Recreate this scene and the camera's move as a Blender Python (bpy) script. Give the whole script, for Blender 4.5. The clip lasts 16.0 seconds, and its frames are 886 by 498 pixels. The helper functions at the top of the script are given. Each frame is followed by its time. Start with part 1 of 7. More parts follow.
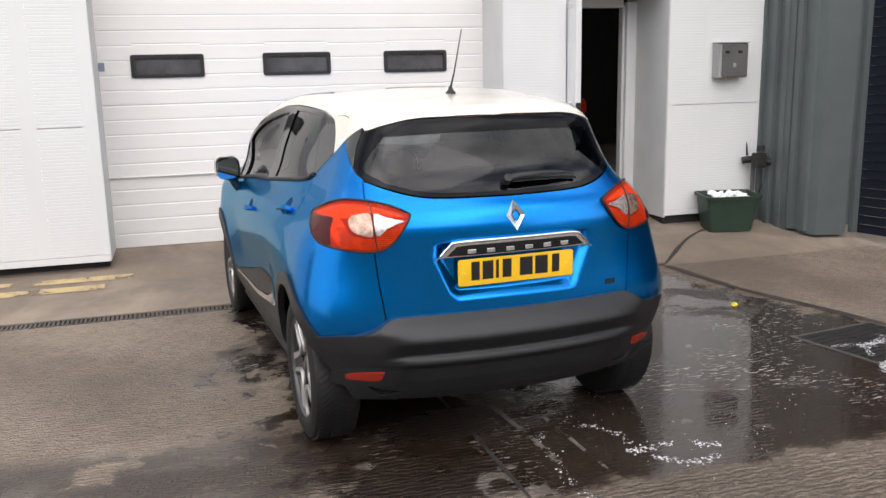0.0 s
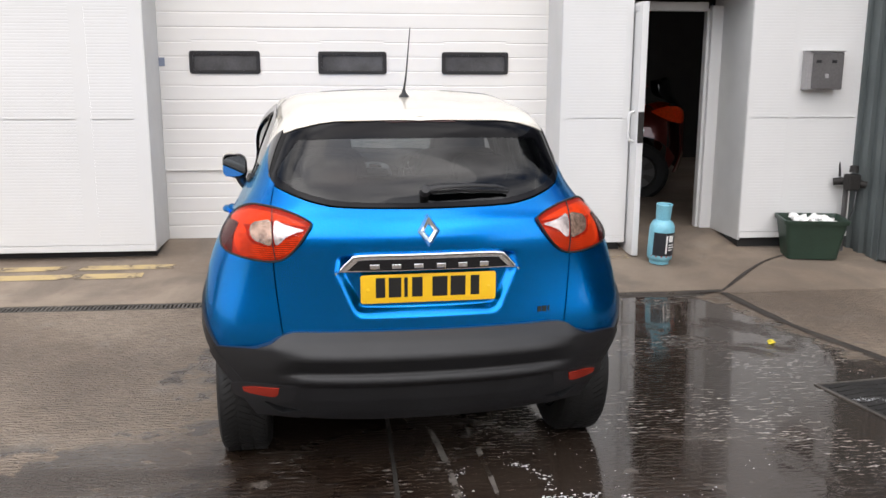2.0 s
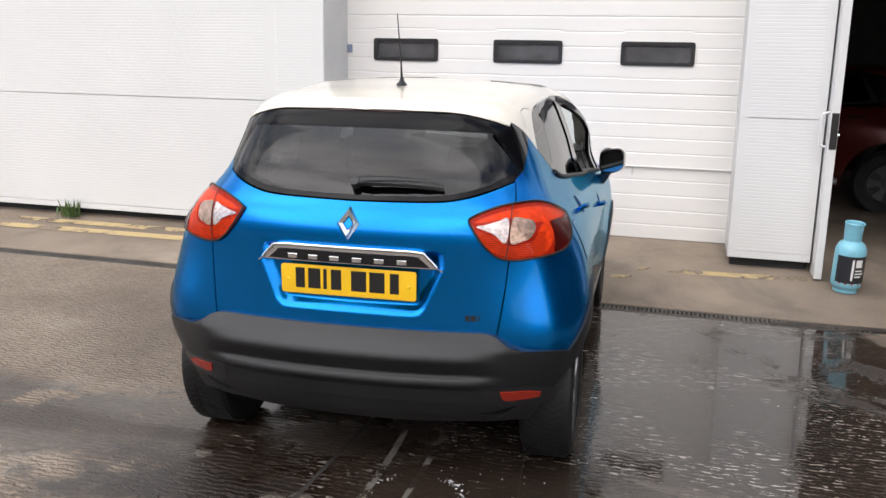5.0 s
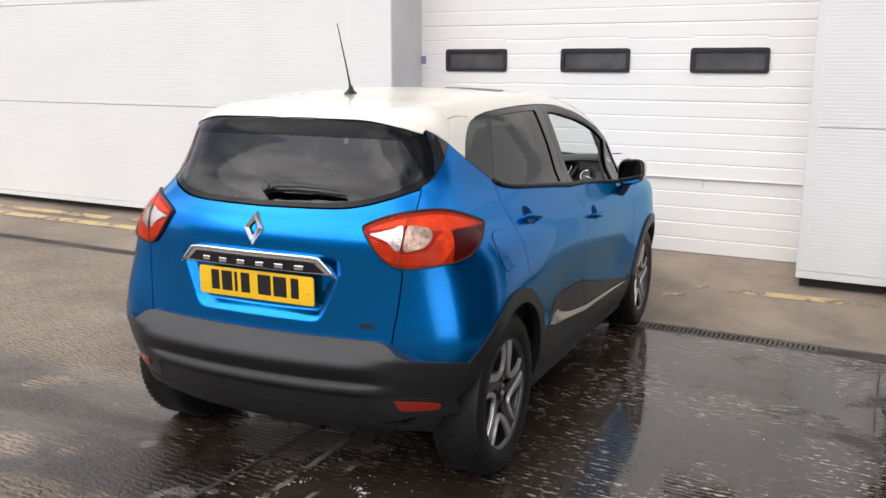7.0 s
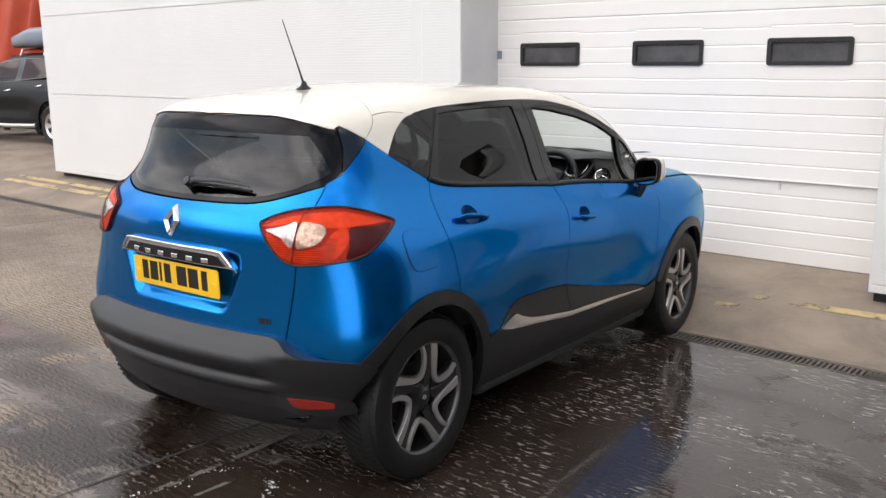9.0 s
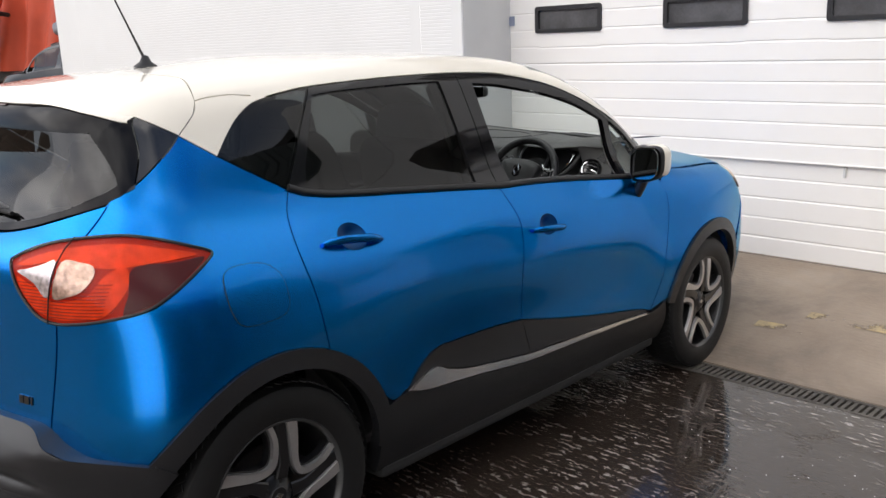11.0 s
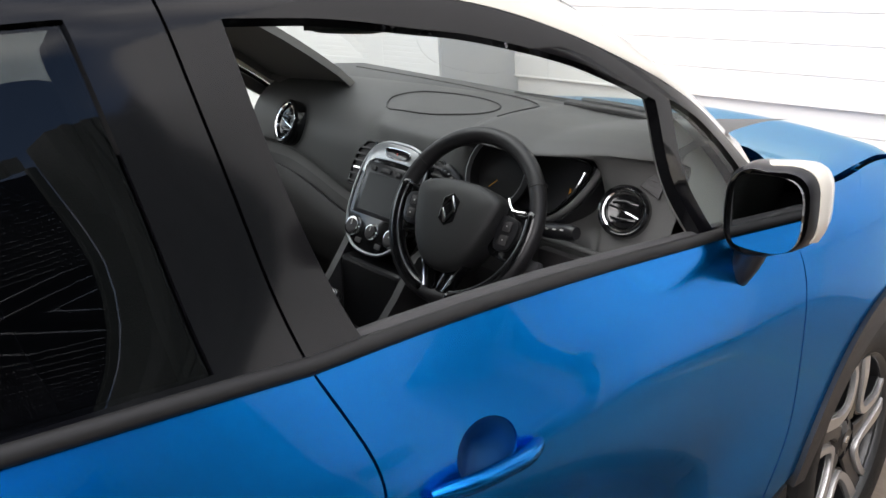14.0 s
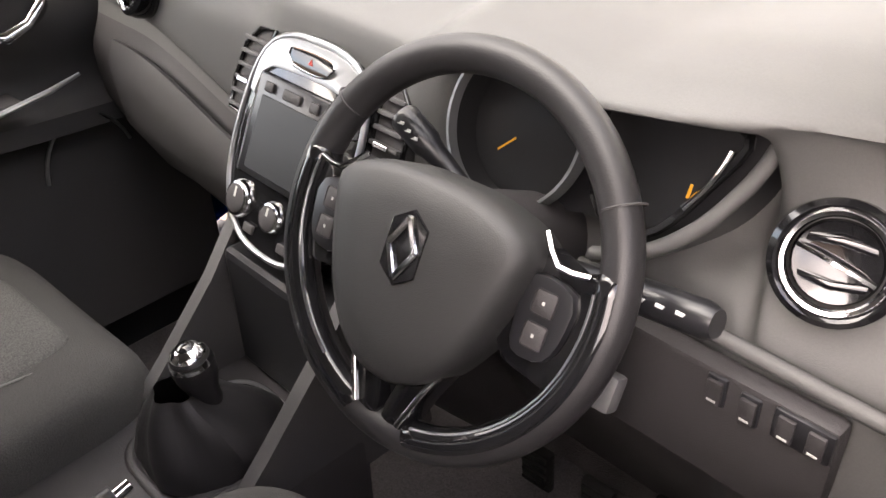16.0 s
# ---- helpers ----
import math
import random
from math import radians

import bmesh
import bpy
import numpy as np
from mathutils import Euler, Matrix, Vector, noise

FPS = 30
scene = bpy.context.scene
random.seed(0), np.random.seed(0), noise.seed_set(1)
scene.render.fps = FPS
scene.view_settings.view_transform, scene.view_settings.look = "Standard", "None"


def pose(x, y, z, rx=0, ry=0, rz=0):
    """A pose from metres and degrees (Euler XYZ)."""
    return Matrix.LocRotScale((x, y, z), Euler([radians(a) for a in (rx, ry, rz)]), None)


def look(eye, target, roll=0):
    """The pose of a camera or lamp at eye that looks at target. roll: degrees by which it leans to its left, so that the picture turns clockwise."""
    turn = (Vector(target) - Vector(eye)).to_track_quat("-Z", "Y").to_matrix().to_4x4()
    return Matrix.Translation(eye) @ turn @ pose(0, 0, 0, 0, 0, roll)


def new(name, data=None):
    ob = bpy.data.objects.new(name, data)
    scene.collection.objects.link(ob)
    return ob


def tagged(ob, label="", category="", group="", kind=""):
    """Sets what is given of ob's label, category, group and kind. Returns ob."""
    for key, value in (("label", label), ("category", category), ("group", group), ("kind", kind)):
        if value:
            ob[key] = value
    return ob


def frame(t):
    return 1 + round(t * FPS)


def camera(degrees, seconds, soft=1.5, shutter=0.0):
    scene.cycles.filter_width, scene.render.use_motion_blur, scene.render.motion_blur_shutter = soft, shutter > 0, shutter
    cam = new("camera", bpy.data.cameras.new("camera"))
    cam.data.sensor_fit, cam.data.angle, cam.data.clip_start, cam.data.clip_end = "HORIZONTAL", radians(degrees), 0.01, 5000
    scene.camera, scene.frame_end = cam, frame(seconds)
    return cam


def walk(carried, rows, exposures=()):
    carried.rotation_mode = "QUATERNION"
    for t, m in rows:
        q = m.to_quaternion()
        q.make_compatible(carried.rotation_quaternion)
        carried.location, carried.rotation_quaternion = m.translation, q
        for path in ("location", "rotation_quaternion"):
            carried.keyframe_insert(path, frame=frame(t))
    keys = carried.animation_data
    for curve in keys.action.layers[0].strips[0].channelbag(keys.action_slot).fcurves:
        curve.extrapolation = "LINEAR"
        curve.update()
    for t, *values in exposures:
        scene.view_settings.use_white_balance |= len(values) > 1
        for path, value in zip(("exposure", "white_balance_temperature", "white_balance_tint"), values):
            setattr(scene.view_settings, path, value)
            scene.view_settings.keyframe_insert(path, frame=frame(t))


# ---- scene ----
cam = camera(53.5, 16.0)
PATH = [
    (0, (0.134, 0.372, 1.643), (0.691, 2.248, 1.231), -1.2),
    (0.5, (0.375, 0.427, 1.643), (0.89, 2.312, 1.217), 0.6),
    (1, (0.632, 0.397, 1.634), (1.028, 2.311, 1.206), -0.1),
    (1.5, (0.889, 0.376, 1.645), (1.208, 2.303, 1.213), 0.3),
    (2, (1.132, 0.441, 1.631), (1.344, 2.388, 1.228), 0.2),
    (2.5, (1.357, 0.497, 1.635), (1.453, 2.446, 1.195), 0.2),
    (3, (1.635, 0.508, 1.637), (1.597, 2.467, 1.235), -0.1),
    (3.2, (1.744, 0.51, 1.633), (1.653, 2.465, 1.222), 0.7),
    (5.3, (2.745, 0.808, 1.638), (2.164, 2.675, 1.216), 0.0),
    (5.5, (2.826, 0.843, 1.627), (2.22, 2.704, 1.217), -0.7),
    (6, (3.041, 0.965, 1.631), (2.341, 2.798, 1.244), 0.2),
    (6.5, (3.283, 1.064, 1.623), (2.495, 2.863, 1.249), -1.1),
    (7, (3.563, 1.157, 1.628), (2.648, 2.888, 1.219), 0.2),
    (7.5, (3.764, 1.298, 1.606), (2.768, 2.981, 1.189), -1.2),
    (8, (3.965, 1.422, 1.624), (2.876, 3.057, 1.246), -0.5),
    (8.5, (4.194, 1.592, 1.617), (2.98, 3.136, 1.237), -1.3),
    (9, (4.364, 1.8, 1.623), (3.107, 3.298, 1.205), -0.4),
    (9.5, (4.387, 2.081, 1.603), (3.091, 3.543, 1.174), -0.5),
    (9.7, (4.391, 2.198, 1.62), (3.084, 3.65, 1.196), -0.1),
    (11.8, (3.842, 3.607, 1.522), (2.385, 4.889, 1.039), -3.4),
    (12, (3.757, 3.747, 1.535), (2.286, 5.012, 1.051), -3.1),
    (12.5, (3.538, 4.063, 1.523), (2.073, 5.32, 0.998), -1.9),
    (13, (3.302, 4.348, 1.509), (1.855, 5.631, 0.999), -2.4),
    (13.5, (3.054, 4.649, 1.481), (1.625, 5.936, 0.931), -3.2),
    (14, (2.812, 4.906, 1.473), (1.392, 6.143, 0.800), -3.3),
    (14.5, (2.545, 5.133, 1.461), (1.191, 6.369, 0.661), -4.4),
    (15, (2.375, 5.352, 1.434), (1.058, 6.525, 0.490), -6.0),
    (15.5, (2.241, 5.503, 1.408), (0.886, 6.571, 0.396), -6.9),
    (16, (2.105, 5.606, 1.363), (0.808, 6.669, 0.272), -5.5),
]
walk(cam, [(t, look(eye, target, roll)) for t, eye, target, roll in PATH],
     [(0, .735, 6400, 13), (13, .73, 6400, 13), (13.5, .84, 6420, 13), (14, 1.28, 6400, 14), (14.5, 1.88, 6550, 17), (15, 2.57, 6850, 20), (15.5, 3.01, 7000, 23), (16, 3.15, 7250, 24)])


# ---- daylight: a bright sky with broken cloud, and a soft sun behind it ----
SUN_TURN, SUN_UP = 200.0, 48.0
world = bpy.data.worlds.new("sky")
scene.world = world
world.use_nodes = True
wn, wl = world.node_tree.nodes, world.node_tree.links
wn.clear()
sky = wn.new("ShaderNodeTexSky")
sky.sky_type, sky.sun_disc = "NISHITA", False
sky.sun_elevation, sky.sun_rotation = radians(SUN_UP), radians(SUN_TURN)
coords = wn.new("ShaderNodeTexCoord")
cloud = wn.new("ShaderNodeTexNoise")
cloud.inputs["Scale"].default_value, cloud.inputs["Detail"].default_value, cloud.inputs["Roughness"].default_value = 1.7, 7, .55
ramp = wn.new("ShaderNodeValToRGB")
ramp.color_ramp.elements[0].position, ramp.color_ramp.elements[1].position = .34, .55
shade = wn.new("ShaderNodeTexNoise")
shade.inputs["Scale"].default_value, shade.inputs["Detail"].default_value = 3.1, 6
tone = wn.new("ShaderNodeMapRange")
tone.inputs[1].default_value, tone.inputs[2].default_value, tone.inputs[3].default_value, tone.inputs[4].default_value = .3, .7, 4.7, 11.6
white = wn.new("ShaderNodeMix")
white.data_type, white.blend_type = "RGBA", "MULTIPLY"
white.inputs[0].default_value = 1
white.inputs[6].default_value = (1, .985, .96, 1)
mix = wn.new("ShaderNodeMix")
mix.data_type = "RGBA"
back = wn.new("ShaderNodeBackground")
back.inputs["Strength"].default_value = .10
out = wn.new("ShaderNodeOutputWorld")
wl.new(coords.outputs["Generated"], cloud.inputs["Vector"])
wl.new(coords.outputs["Generated"], shade.inputs["Vector"])
wl.new(cloud.outputs["Fac"], ramp.inputs["Fac"])
wl.new(shade.outputs["Fac"], tone.inputs[0])
# the cloud is brighter towards the hidden sun
toward = wn.new("ShaderNodeVectorMath")
toward.operation = "DOT_PRODUCT"
toward.inputs[1].default_value = (math.sin(radians(SUN_TURN)) * math.cos(radians(SUN_UP)), math.cos(radians(SUN_TURN)) * math.cos(radians(SUN_UP)), math.sin(radians(SUN_UP)))
glow = wn.new("ShaderNodeMapRange")
glow.interpolation_type = "SMOOTHSTEP"
glow.inputs[1].default_value, glow.inputs[2].default_value, glow.inputs[3].default_value, glow.inputs[4].default_value = -.3, 1.0, .98, 1.70
lit = wn.new("ShaderNodeMath")
lit.operation = "MULTIPLY"
wl.new(coords.outputs["Generated"], toward.inputs[0])
wl.new(toward.outputs["Value"], glow.inputs[0])
wl.new(tone.outputs[0], lit.inputs[0])
wl.new(glow.outputs[0], lit.inputs[1])
wl.new(lit.outputs[0], white.inputs[7])
wl.new(ramp.outputs["Color"], mix.inputs[0])
wl.new(sky.outputs["Color"], mix.inputs[6])
wl.new(white.outputs[2], mix.inputs[7])
wl.new(mix.outputs[2], back.inputs["Color"])
wl.new(back.outputs["Background"], out.inputs["Surface"])

sun = new("sun", bpy.data.lights.new("sun", "SUN"))
sun.data.energy, sun.data.angle, sun.data.color = .9, radians(75), (1, .96, .90)
sun.matrix_world = look((0, 0, 30), Vector((0, 0, 30)) - 10 * Vector((math.sin(radians(SUN_TURN)) * math.cos(radians(SUN_UP)), math.cos(radians(SUN_TURN)) * math.cos(radians(SUN_UP)), math.sin(radians(SUN_UP)))))

# ---- the car's shape: half-widths, end profiles and roof line in metres, rear axle at y = 0, ground at z = 0 ----
def spline(xs, ys):
    """A natural cubic through the given stations, straight beyond its ends."""
    xs, ys = np.array(xs, float), np.array(ys, float)
    n, h = len(xs), np.diff(xs)
    a, b = np.eye(n), np.zeros(n)
    for i in range(1, n - 1):
        a[i, i - 1:i + 2] = h[i - 1], 2 * (h[i - 1] + h[i]), h[i]
        b[i] = 6 * ((ys[i + 1] - ys[i]) / h[i] - (ys[i] - ys[i - 1]) / h[i - 1])
    m = np.linalg.solve(a, b)

    def at(x):
        x = np.asarray(x, float)
        c = np.clip(x, xs[0], xs[-1])
        i = np.clip(np.searchsorted(xs, c) - 1, 0, n - 2)
        d, e, g = c - xs[i], xs[i + 1] - c, h[i]
        y = (m[i] * e ** 3 + m[i + 1] * d ** 3) / (6 * g) + (ys[i] / g - m[i] * g / 6) * e + (ys[i + 1] / g - m[i + 1] * g / 6) * d
        k0 = (ys[1] - ys[0]) / h[0] - h[0] * m[1] / 6
        k1 = (ys[-1] - ys[-2]) / h[-1] + h[-1] * m[-2] / 6
        return y + np.where(x < xs[0], (x - xs[0]) * k0, 0) + np.where(x > xs[-1], (x - xs[-1]) * k1, 0)
    return at


def bell(v, middle, width):
    return np.exp(-((v - middle) / width) ** 2)


def ease(v, a, b):
    u = np.clip((v - a) / (b - a), 0.0, 1.0)
    return u * u * (3 - 2 * u)


def blend_max(a, b, r):
    return np.maximum(a, b) + np.maximum(r - np.abs(a - b), 0) ** 2 / (4 * r)


side_width = spline((.18, .30, .42, .60, .78, .88, .95, 1.01, 1.06, 1.10, 1.25, 1.40, 1.52), (.74, .80, .828, .838, .836, .829, .809, .776, .745, .720, .667, .608, .556))
roof_line = spline((-.35, -.1, .17, .5, .8, 1.1, 1.4, 1.7, 2.0, 2.25, 2.5, 2.9, 3.2, 3.4), (1.451, 1.486, 1.512, 1.542, 1.551, 1.552, 1.537, 1.456, 1.284, 1.145, 1.078, 1.047, 1.005, .91))
tail_line = spline((.30, .45, .60, .70, .80, .90, 1.0, 1.08, 1.15, 1.25, 1.35, 1.45, 1.55), (-.509, -.544, -.560, -.558, -.5575, -.5595, -.5555, -.517, -.450, -.395, -.375, -.366, -.36))
BUMPER_Z = (.20, .22, .30, .36, .43, .445, .46, .475, .53, .545, .56, .60, .64, .66, .72)
BUMPER_Y = (-.45, -.47, -.53, -.565, -.592, -.622, -.622, -.596, -.638, -.650, -.648, -.622, -.586, -.565, -.54)


def bumper_line(z):
    return sum(np.interp(z + d, BUMPER_Z, BUMPER_Y) for d in (-.006, -.003, 0, .003, .006)) / 5



nose_line = spline((.2, .4, .6, .8, .95), (3.36, 3.45, 3.47, 3.42, 3.25))


def half_width(y, z):
    w = side_width(z)
    w = w + .030 * bell(y, -.05, .48) * bell(z, .70, .26) + .03 * bell(y, 2.62, .45) * bell(z, .62, .25)
    w = w - .024 * bell(z, .58, .14) * ease(y, .3, .8) * (1 - ease(y, 1.8, 2.2))
    w = w - .046 * ease(z, .95, 1.35) * ease(y, 1.20, -.45) ** 1.3
    w = w + .026 * bell(y, -.30, .34) * bell(z, .60, .24)
    w = w - .02 * ease(y, .6, -.4) - .15 * ease(y, 2.5, 3.7) + .118 * ease(z, 1.0, 1.45) * ease(y, 1.0, 2.2)
    return w


def tail_round(z):
    """How far the tail's corners draw forward: least round the hips and the bumper."""
    return .314 - .090 * bell(z, .60, .22)


def body(x, y, z):
    x = np.abs(x)
    f = blend_max(x - half_width(y, z), tail_line(z) + tail_round(z) * x ** 2.2 - y, .22 - .035 * bell(z, .60, .22))
    f = blend_max(f, z - roof_line(y) + .10 * x ** 2, .10)
    return blend_max(f, y - nose_line(z) + .35 * x ** 2.2, .2)


def bumper_plain(z):
    return np.interp(z, (.20, .30, .40, .50, .58, .64, .72), (-.46, -.535, -.585, -.622, -.634, -.598, -.56))


def bumper(x, y, z):
    x = np.abs(x)
    crease = ease(x, .62, .44)
    return blend_max(x - half_width(y, z) - .006, tail_line(z) + (bumper_plain(z) + (bumper_line(z) - bumper_plain(z)) * crease - tail_line(z)) * ease(x, .80, .56) + tail_round(z) * x ** 2.2 - y, .15)


AXIS_Y = .55


def root(shape, start, way, far):
    """Where each ray leaves the shape, by halving."""
    a, b = np.zeros(len(start)), np.full(len(start), float(far))
    for _ in range(34):
        m = (a + b) / 2
        inside = shape(*(start + m[:, None] * way).T) < 0
        a, b = np.where(inside, m, a), np.where(inside, b, m)
    return start + a[:, None] * way


def around(shape, s, z):
    """The shape's skin at the plan parameter s (an angle round the tail below 0, metres along the side above) and the height z."""
    s, z = np.asarray(s, float), np.asarray(z, float)
    turn = np.minimum(s, 0)
    start = np.stack([0 * s, AXIS_Y + np.maximum(s, 0), z], -1)
    return root(shape, start, np.stack([np.cos(turn), np.sin(turn), 0 * s], -1), 2)


def above(shape, x, y):
    x, y = np.asarray(x, float), np.asarray(y, float)
    start = np.stack([x, y, 0 * x + .6], -1)
    return root(shape, start, np.array([[0, 0, 1.]]) + 0 * start, 1.4)


def along(shape, yz):
    """(y, z) seen from the side, as (s, z)."""
    yz = np.asarray(yz, float)
    start = np.stack([0 * yz[:, 0], yz[:, 0], yz[:, 1]], -1)
    x = root(shape, start, np.array([[1., 0, 0]]) + 0 * start, 2)[:, 0]
    s = yz[:, 0] - AXIS_Y
    return np.stack([np.where(s > 0, s, np.arctan2(s, x)), yz[:, 1]], -1)


def behind(shape, xz):
    """(x, z) seen from behind, as (s, z)."""
    xz = np.asarray(xz, float)
    start = np.stack([xz[:, 0], 0 * xz[:, 0] + .3, xz[:, 1]], -1)
    y = root(shape, start, np.array([[0, -1., 0]]) + 0 * start, 2)[:, 1]
    return np.stack([np.arctan2(y - AXIS_Y, xz[:, 0]), xz[:, 1]], -1)


def skin_normal(shape, p):
    e, n = 1e-4, np.zeros_like(p)
    for k in range(3):
        d = np.zeros(3)
        d[k] = e
        n[:, k] = shape(*(p + d).T) - shape(*(p - d).T)
    return n / np.linalg.norm(n, axis=1)[:, None]
# ---- end of the car's shape ----

# ---- materials ----
def material(name, colour, rough=.5, metal=0.0, coat=0.0, coat_rough=.03, vary=.0, scale=4.0, fine=.0, fine_scale=60.0, bump=.0, bump_scale=80.0, specular=.5):
    """A surface with large stains (vary), fine grain (fine) and relief (bump), in object space metres."""
    m = bpy.data.materials.new(name)
    m.use_nodes = True
    n, l = m.node_tree.nodes, m.node_tree.links
    b = n["Principled BSDF"]
    b.inputs["Base Color"].default_value = (*colour, 1)
    b.inputs["Roughness"].default_value, b.inputs["Metallic"].default_value = rough, metal
    b.inputs["Coat Weight"].default_value, b.inputs["Coat Roughness"].default_value = coat, coat_rough
    b.inputs["Specular IOR Level"].default_value = specular
    if not (vary or fine or bump):
        return m
    place = n.new("ShaderNodeTexCoord")
    last = None
    for amount, size in ((vary, scale), (fine, fine_scale)):
        if not amount:
            continue
        t = n.new("ShaderNodeTexNoise")
        t.inputs["Scale"].default_value, t.inputs["Detail"].default_value = size, 5
        l.new(place.outputs["Object"], t.inputs["Vector"])
        r = n.new("ShaderNodeMapRange")
        r.inputs[1].default_value, r.inputs[2].default_value = .25, .75
        r.inputs[3].default_value, r.inputs[4].default_value = 1 - amount, 1 + amount
        l.new(t.outputs["Fac"], r.inputs[0])
        x = n.new("ShaderNodeMix")
        x.data_type, x.blend_type = "RGBA", "MULTIPLY"
        x.inputs[0].default_value = 1
        if last:
            l.new(last, x.inputs[6])
        else:
            x.inputs[6].default_value = (*colour, 1)
        l.new(r.outputs[0], x.inputs[7])
        last = x.outputs[2]
    if last:
        l.new(last, b.inputs["Base Color"])
    if bump:
        t = n.new("ShaderNodeTexNoise")
        t.inputs["Scale"].default_value, t.inputs["Detail"].default_value = bump_scale, 4
        l.new(place.outputs["Object"], t.inputs["Vector"])
        u = n.new("ShaderNodeBump")
        u.inputs["Strength"].default_value, u.inputs["Distance"].default_value = bump, .004
        l.new(t.outputs["Fac"], u.inputs["Height"])
        l.new(u.outputs["Normal"], b.inputs["Normal"])
    return m


def glass(name, tint, face=.04, edge=1.0):
    """A thin pane: what lies behind it, tinted, under a reflection that grows towards grazing."""
    m = bpy.data.materials.new(name)
    m.use_nodes = True
    n, l = m.node_tree.nodes, m.node_tree.links
    n.remove(n["Principled BSDF"])
    t, g, f, x = n.new("ShaderNodeBsdfTransparent"), n.new("ShaderNodeBsdfGlossy"), n.new("ShaderNodeLayerWeight"), n.new("ShaderNodeMixShader")
    t.inputs["Color"].default_value = (*tint, 1)
    g.inputs["Roughness"].default_value = .015
    p, r = n.new("ShaderNodeMath"), n.new("ShaderNodeMapRange")
    p.operation = "POWER"
    p.inputs[1].default_value = 4.5
    r.inputs[3].default_value, r.inputs[4].default_value = face, edge
    l.new(f.outputs["Facing"], p.inputs[0])
    l.new(p.outputs[0], r.inputs[0])
    l.new(r.outputs[0], x.inputs[0])
    l.new(t.outputs[0], x.inputs[1])
    l.new(g.outputs[0], x.inputs[2])
    l.new(x.outputs[0], n["Material Output"].inputs["Surface"])
    return m


BLUE = material("blue metallic paint", (.0, .185, .60), .25, .94, .42, .006, fine=.10, fine_scale=900)
BLUE.node_tree.nodes["Principled BSDF"].inputs["Specular Tint"].default_value = (.0, .58, .60, 1)
BLUE.node_tree.nodes["Principled BSDF"].inputs["Coat IOR"].default_value = 1.42
BLUE.node_tree.nodes["Principled BSDF"].inputs["Specular IOR Level"].default_value = .2
CREAM = material("ivory paint", (.82, .77, .66), .35, 0, 1.0, .03, vary=.02)
BLACK_PLASTIC = material("grained black plastic", (.0115, .012, .0135), .42, vary=.25, scale=6, bump=.25, bump_scale=700, specular=.5)
GLOSS_BLACK = material("gloss black", (.008, .008, .009), .12, coat=.6)
CHROME = material("chrome", (.82, .83, .84), .08, 1.0)
RUBBER = material("tyre rubber", (.005, .005, .005), .6, vary=.2, bump=.3, bump_scale=300)
TINTED = glass("privacy glass", (.085, .092, .092), .05)
CLEAR = glass("clear glass", (.80, .86, .84))
CONCRETE = material("concrete", (.24, .21, .18), .7, vary=.25, scale=1.2, fine=.2, fine_scale=40, bump=.5, bump_scale=60)
WHITE = material("white coated steel", (.69, .69, .68), .45, vary=.03, scale=1.5)
DOOR_WHITE = material("cream white door steel", (.79, .768, .73), .42, vary=.03, scale=1.5)
GREY_STEEL = material("grey green cladding", (.085, .10, .10), .5, vary=.1)
NAVY = material("dark blue shutter", (.010, .012, .019), .8, vary=.1, specular=.1)
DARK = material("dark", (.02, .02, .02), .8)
SATIN_BLACK = material("satin black", (.016, .016, .018), .32, vary=.1, coat=.2, coat_rough=.2)
FRAME_BLACK = material("polished black", (.004, .004, .005), .07, specular=.5)
# door blue made darker, so the hollow's shade is in the colour
CUP_SHADED = material("dark blue cup", (.001, .05, .16), .45, .7)
SEAL = material("rubber seal", (.012, .012, .012), .55)
DARK_CHROME = material("dark chrome", (.10, .10, .105), .12, 1.0)
RED_LENS = material("red lens", (.70, .052, .008), .36, .0, .0, vary=.25, scale=40, specular=.08)
REFLECTOR = material("orange red reflector", (.30, .022, .010), .25, coat=.2)
RED_RIB = material("red rib", (.16, .006, .003), .35, specular=.08)
RED_SMOKED = material("smoked red lens", (.055, .004, .003), .22, coat=.0, specular=.2)
BRAKE_DARK = material("dark red strip", (.03, .004, .004), .2)
TRIM_SILVER = material("bright trim", (.82, .82, .83), .16, .9, .3)
BAR_BLACK = material("black glossy bar", (.010, .010, .012), .12, specular=.4)
LAMP_BASE = material("dark red lamp housing", (.36, .018, .005), .35, specular=.08)
LAMP_WHITE = material("clear lamp chamber", (.60, .57, .55), .22, .6, .3, vary=.35, scale=35, fine=.45, fine_scale=90)
LAMP_SILVER = material("silver lamp chamber", (.40, .29, .22), .25, .6, .3, vary=.4, scale=30, fine=.5, fine_scale=90)
LENS = glass("lamp lens", (.97, .93, .93), .010, .25)
# same black as the frames, gloss lowered to stand for the spoiler's shade
BORDER_BLACK = material("black printed glass border", (.004, .004, .005), .08, specular=.16)
REAR_TINT = glass("rear window glass", (.125, .135, .14), .05)
PLATE_YELLOW = material("reflective yellow", (.86, .52, .012), .35, coat=.4, vary=.03)
DARK_INK = material("black plate ink", (.012, .012, .012), .4)
MIRROR = material("mirror", (.30, .31, .32), .01, 1.0)
SILVER = material("machined aluminium", (.62, .61, .60), .38, .85, .3, fine=.06, fine_scale=200)
RIM_BLACK = material("black wheel paint", (.012, .012, .013), .3, coat=.3)
RIM_GREY = material("dark grey rim lip", (.085, .085, .085), .35, .6, .2)
BRAKE = material("brake iron", (.10, .09, .085), .45, .8)
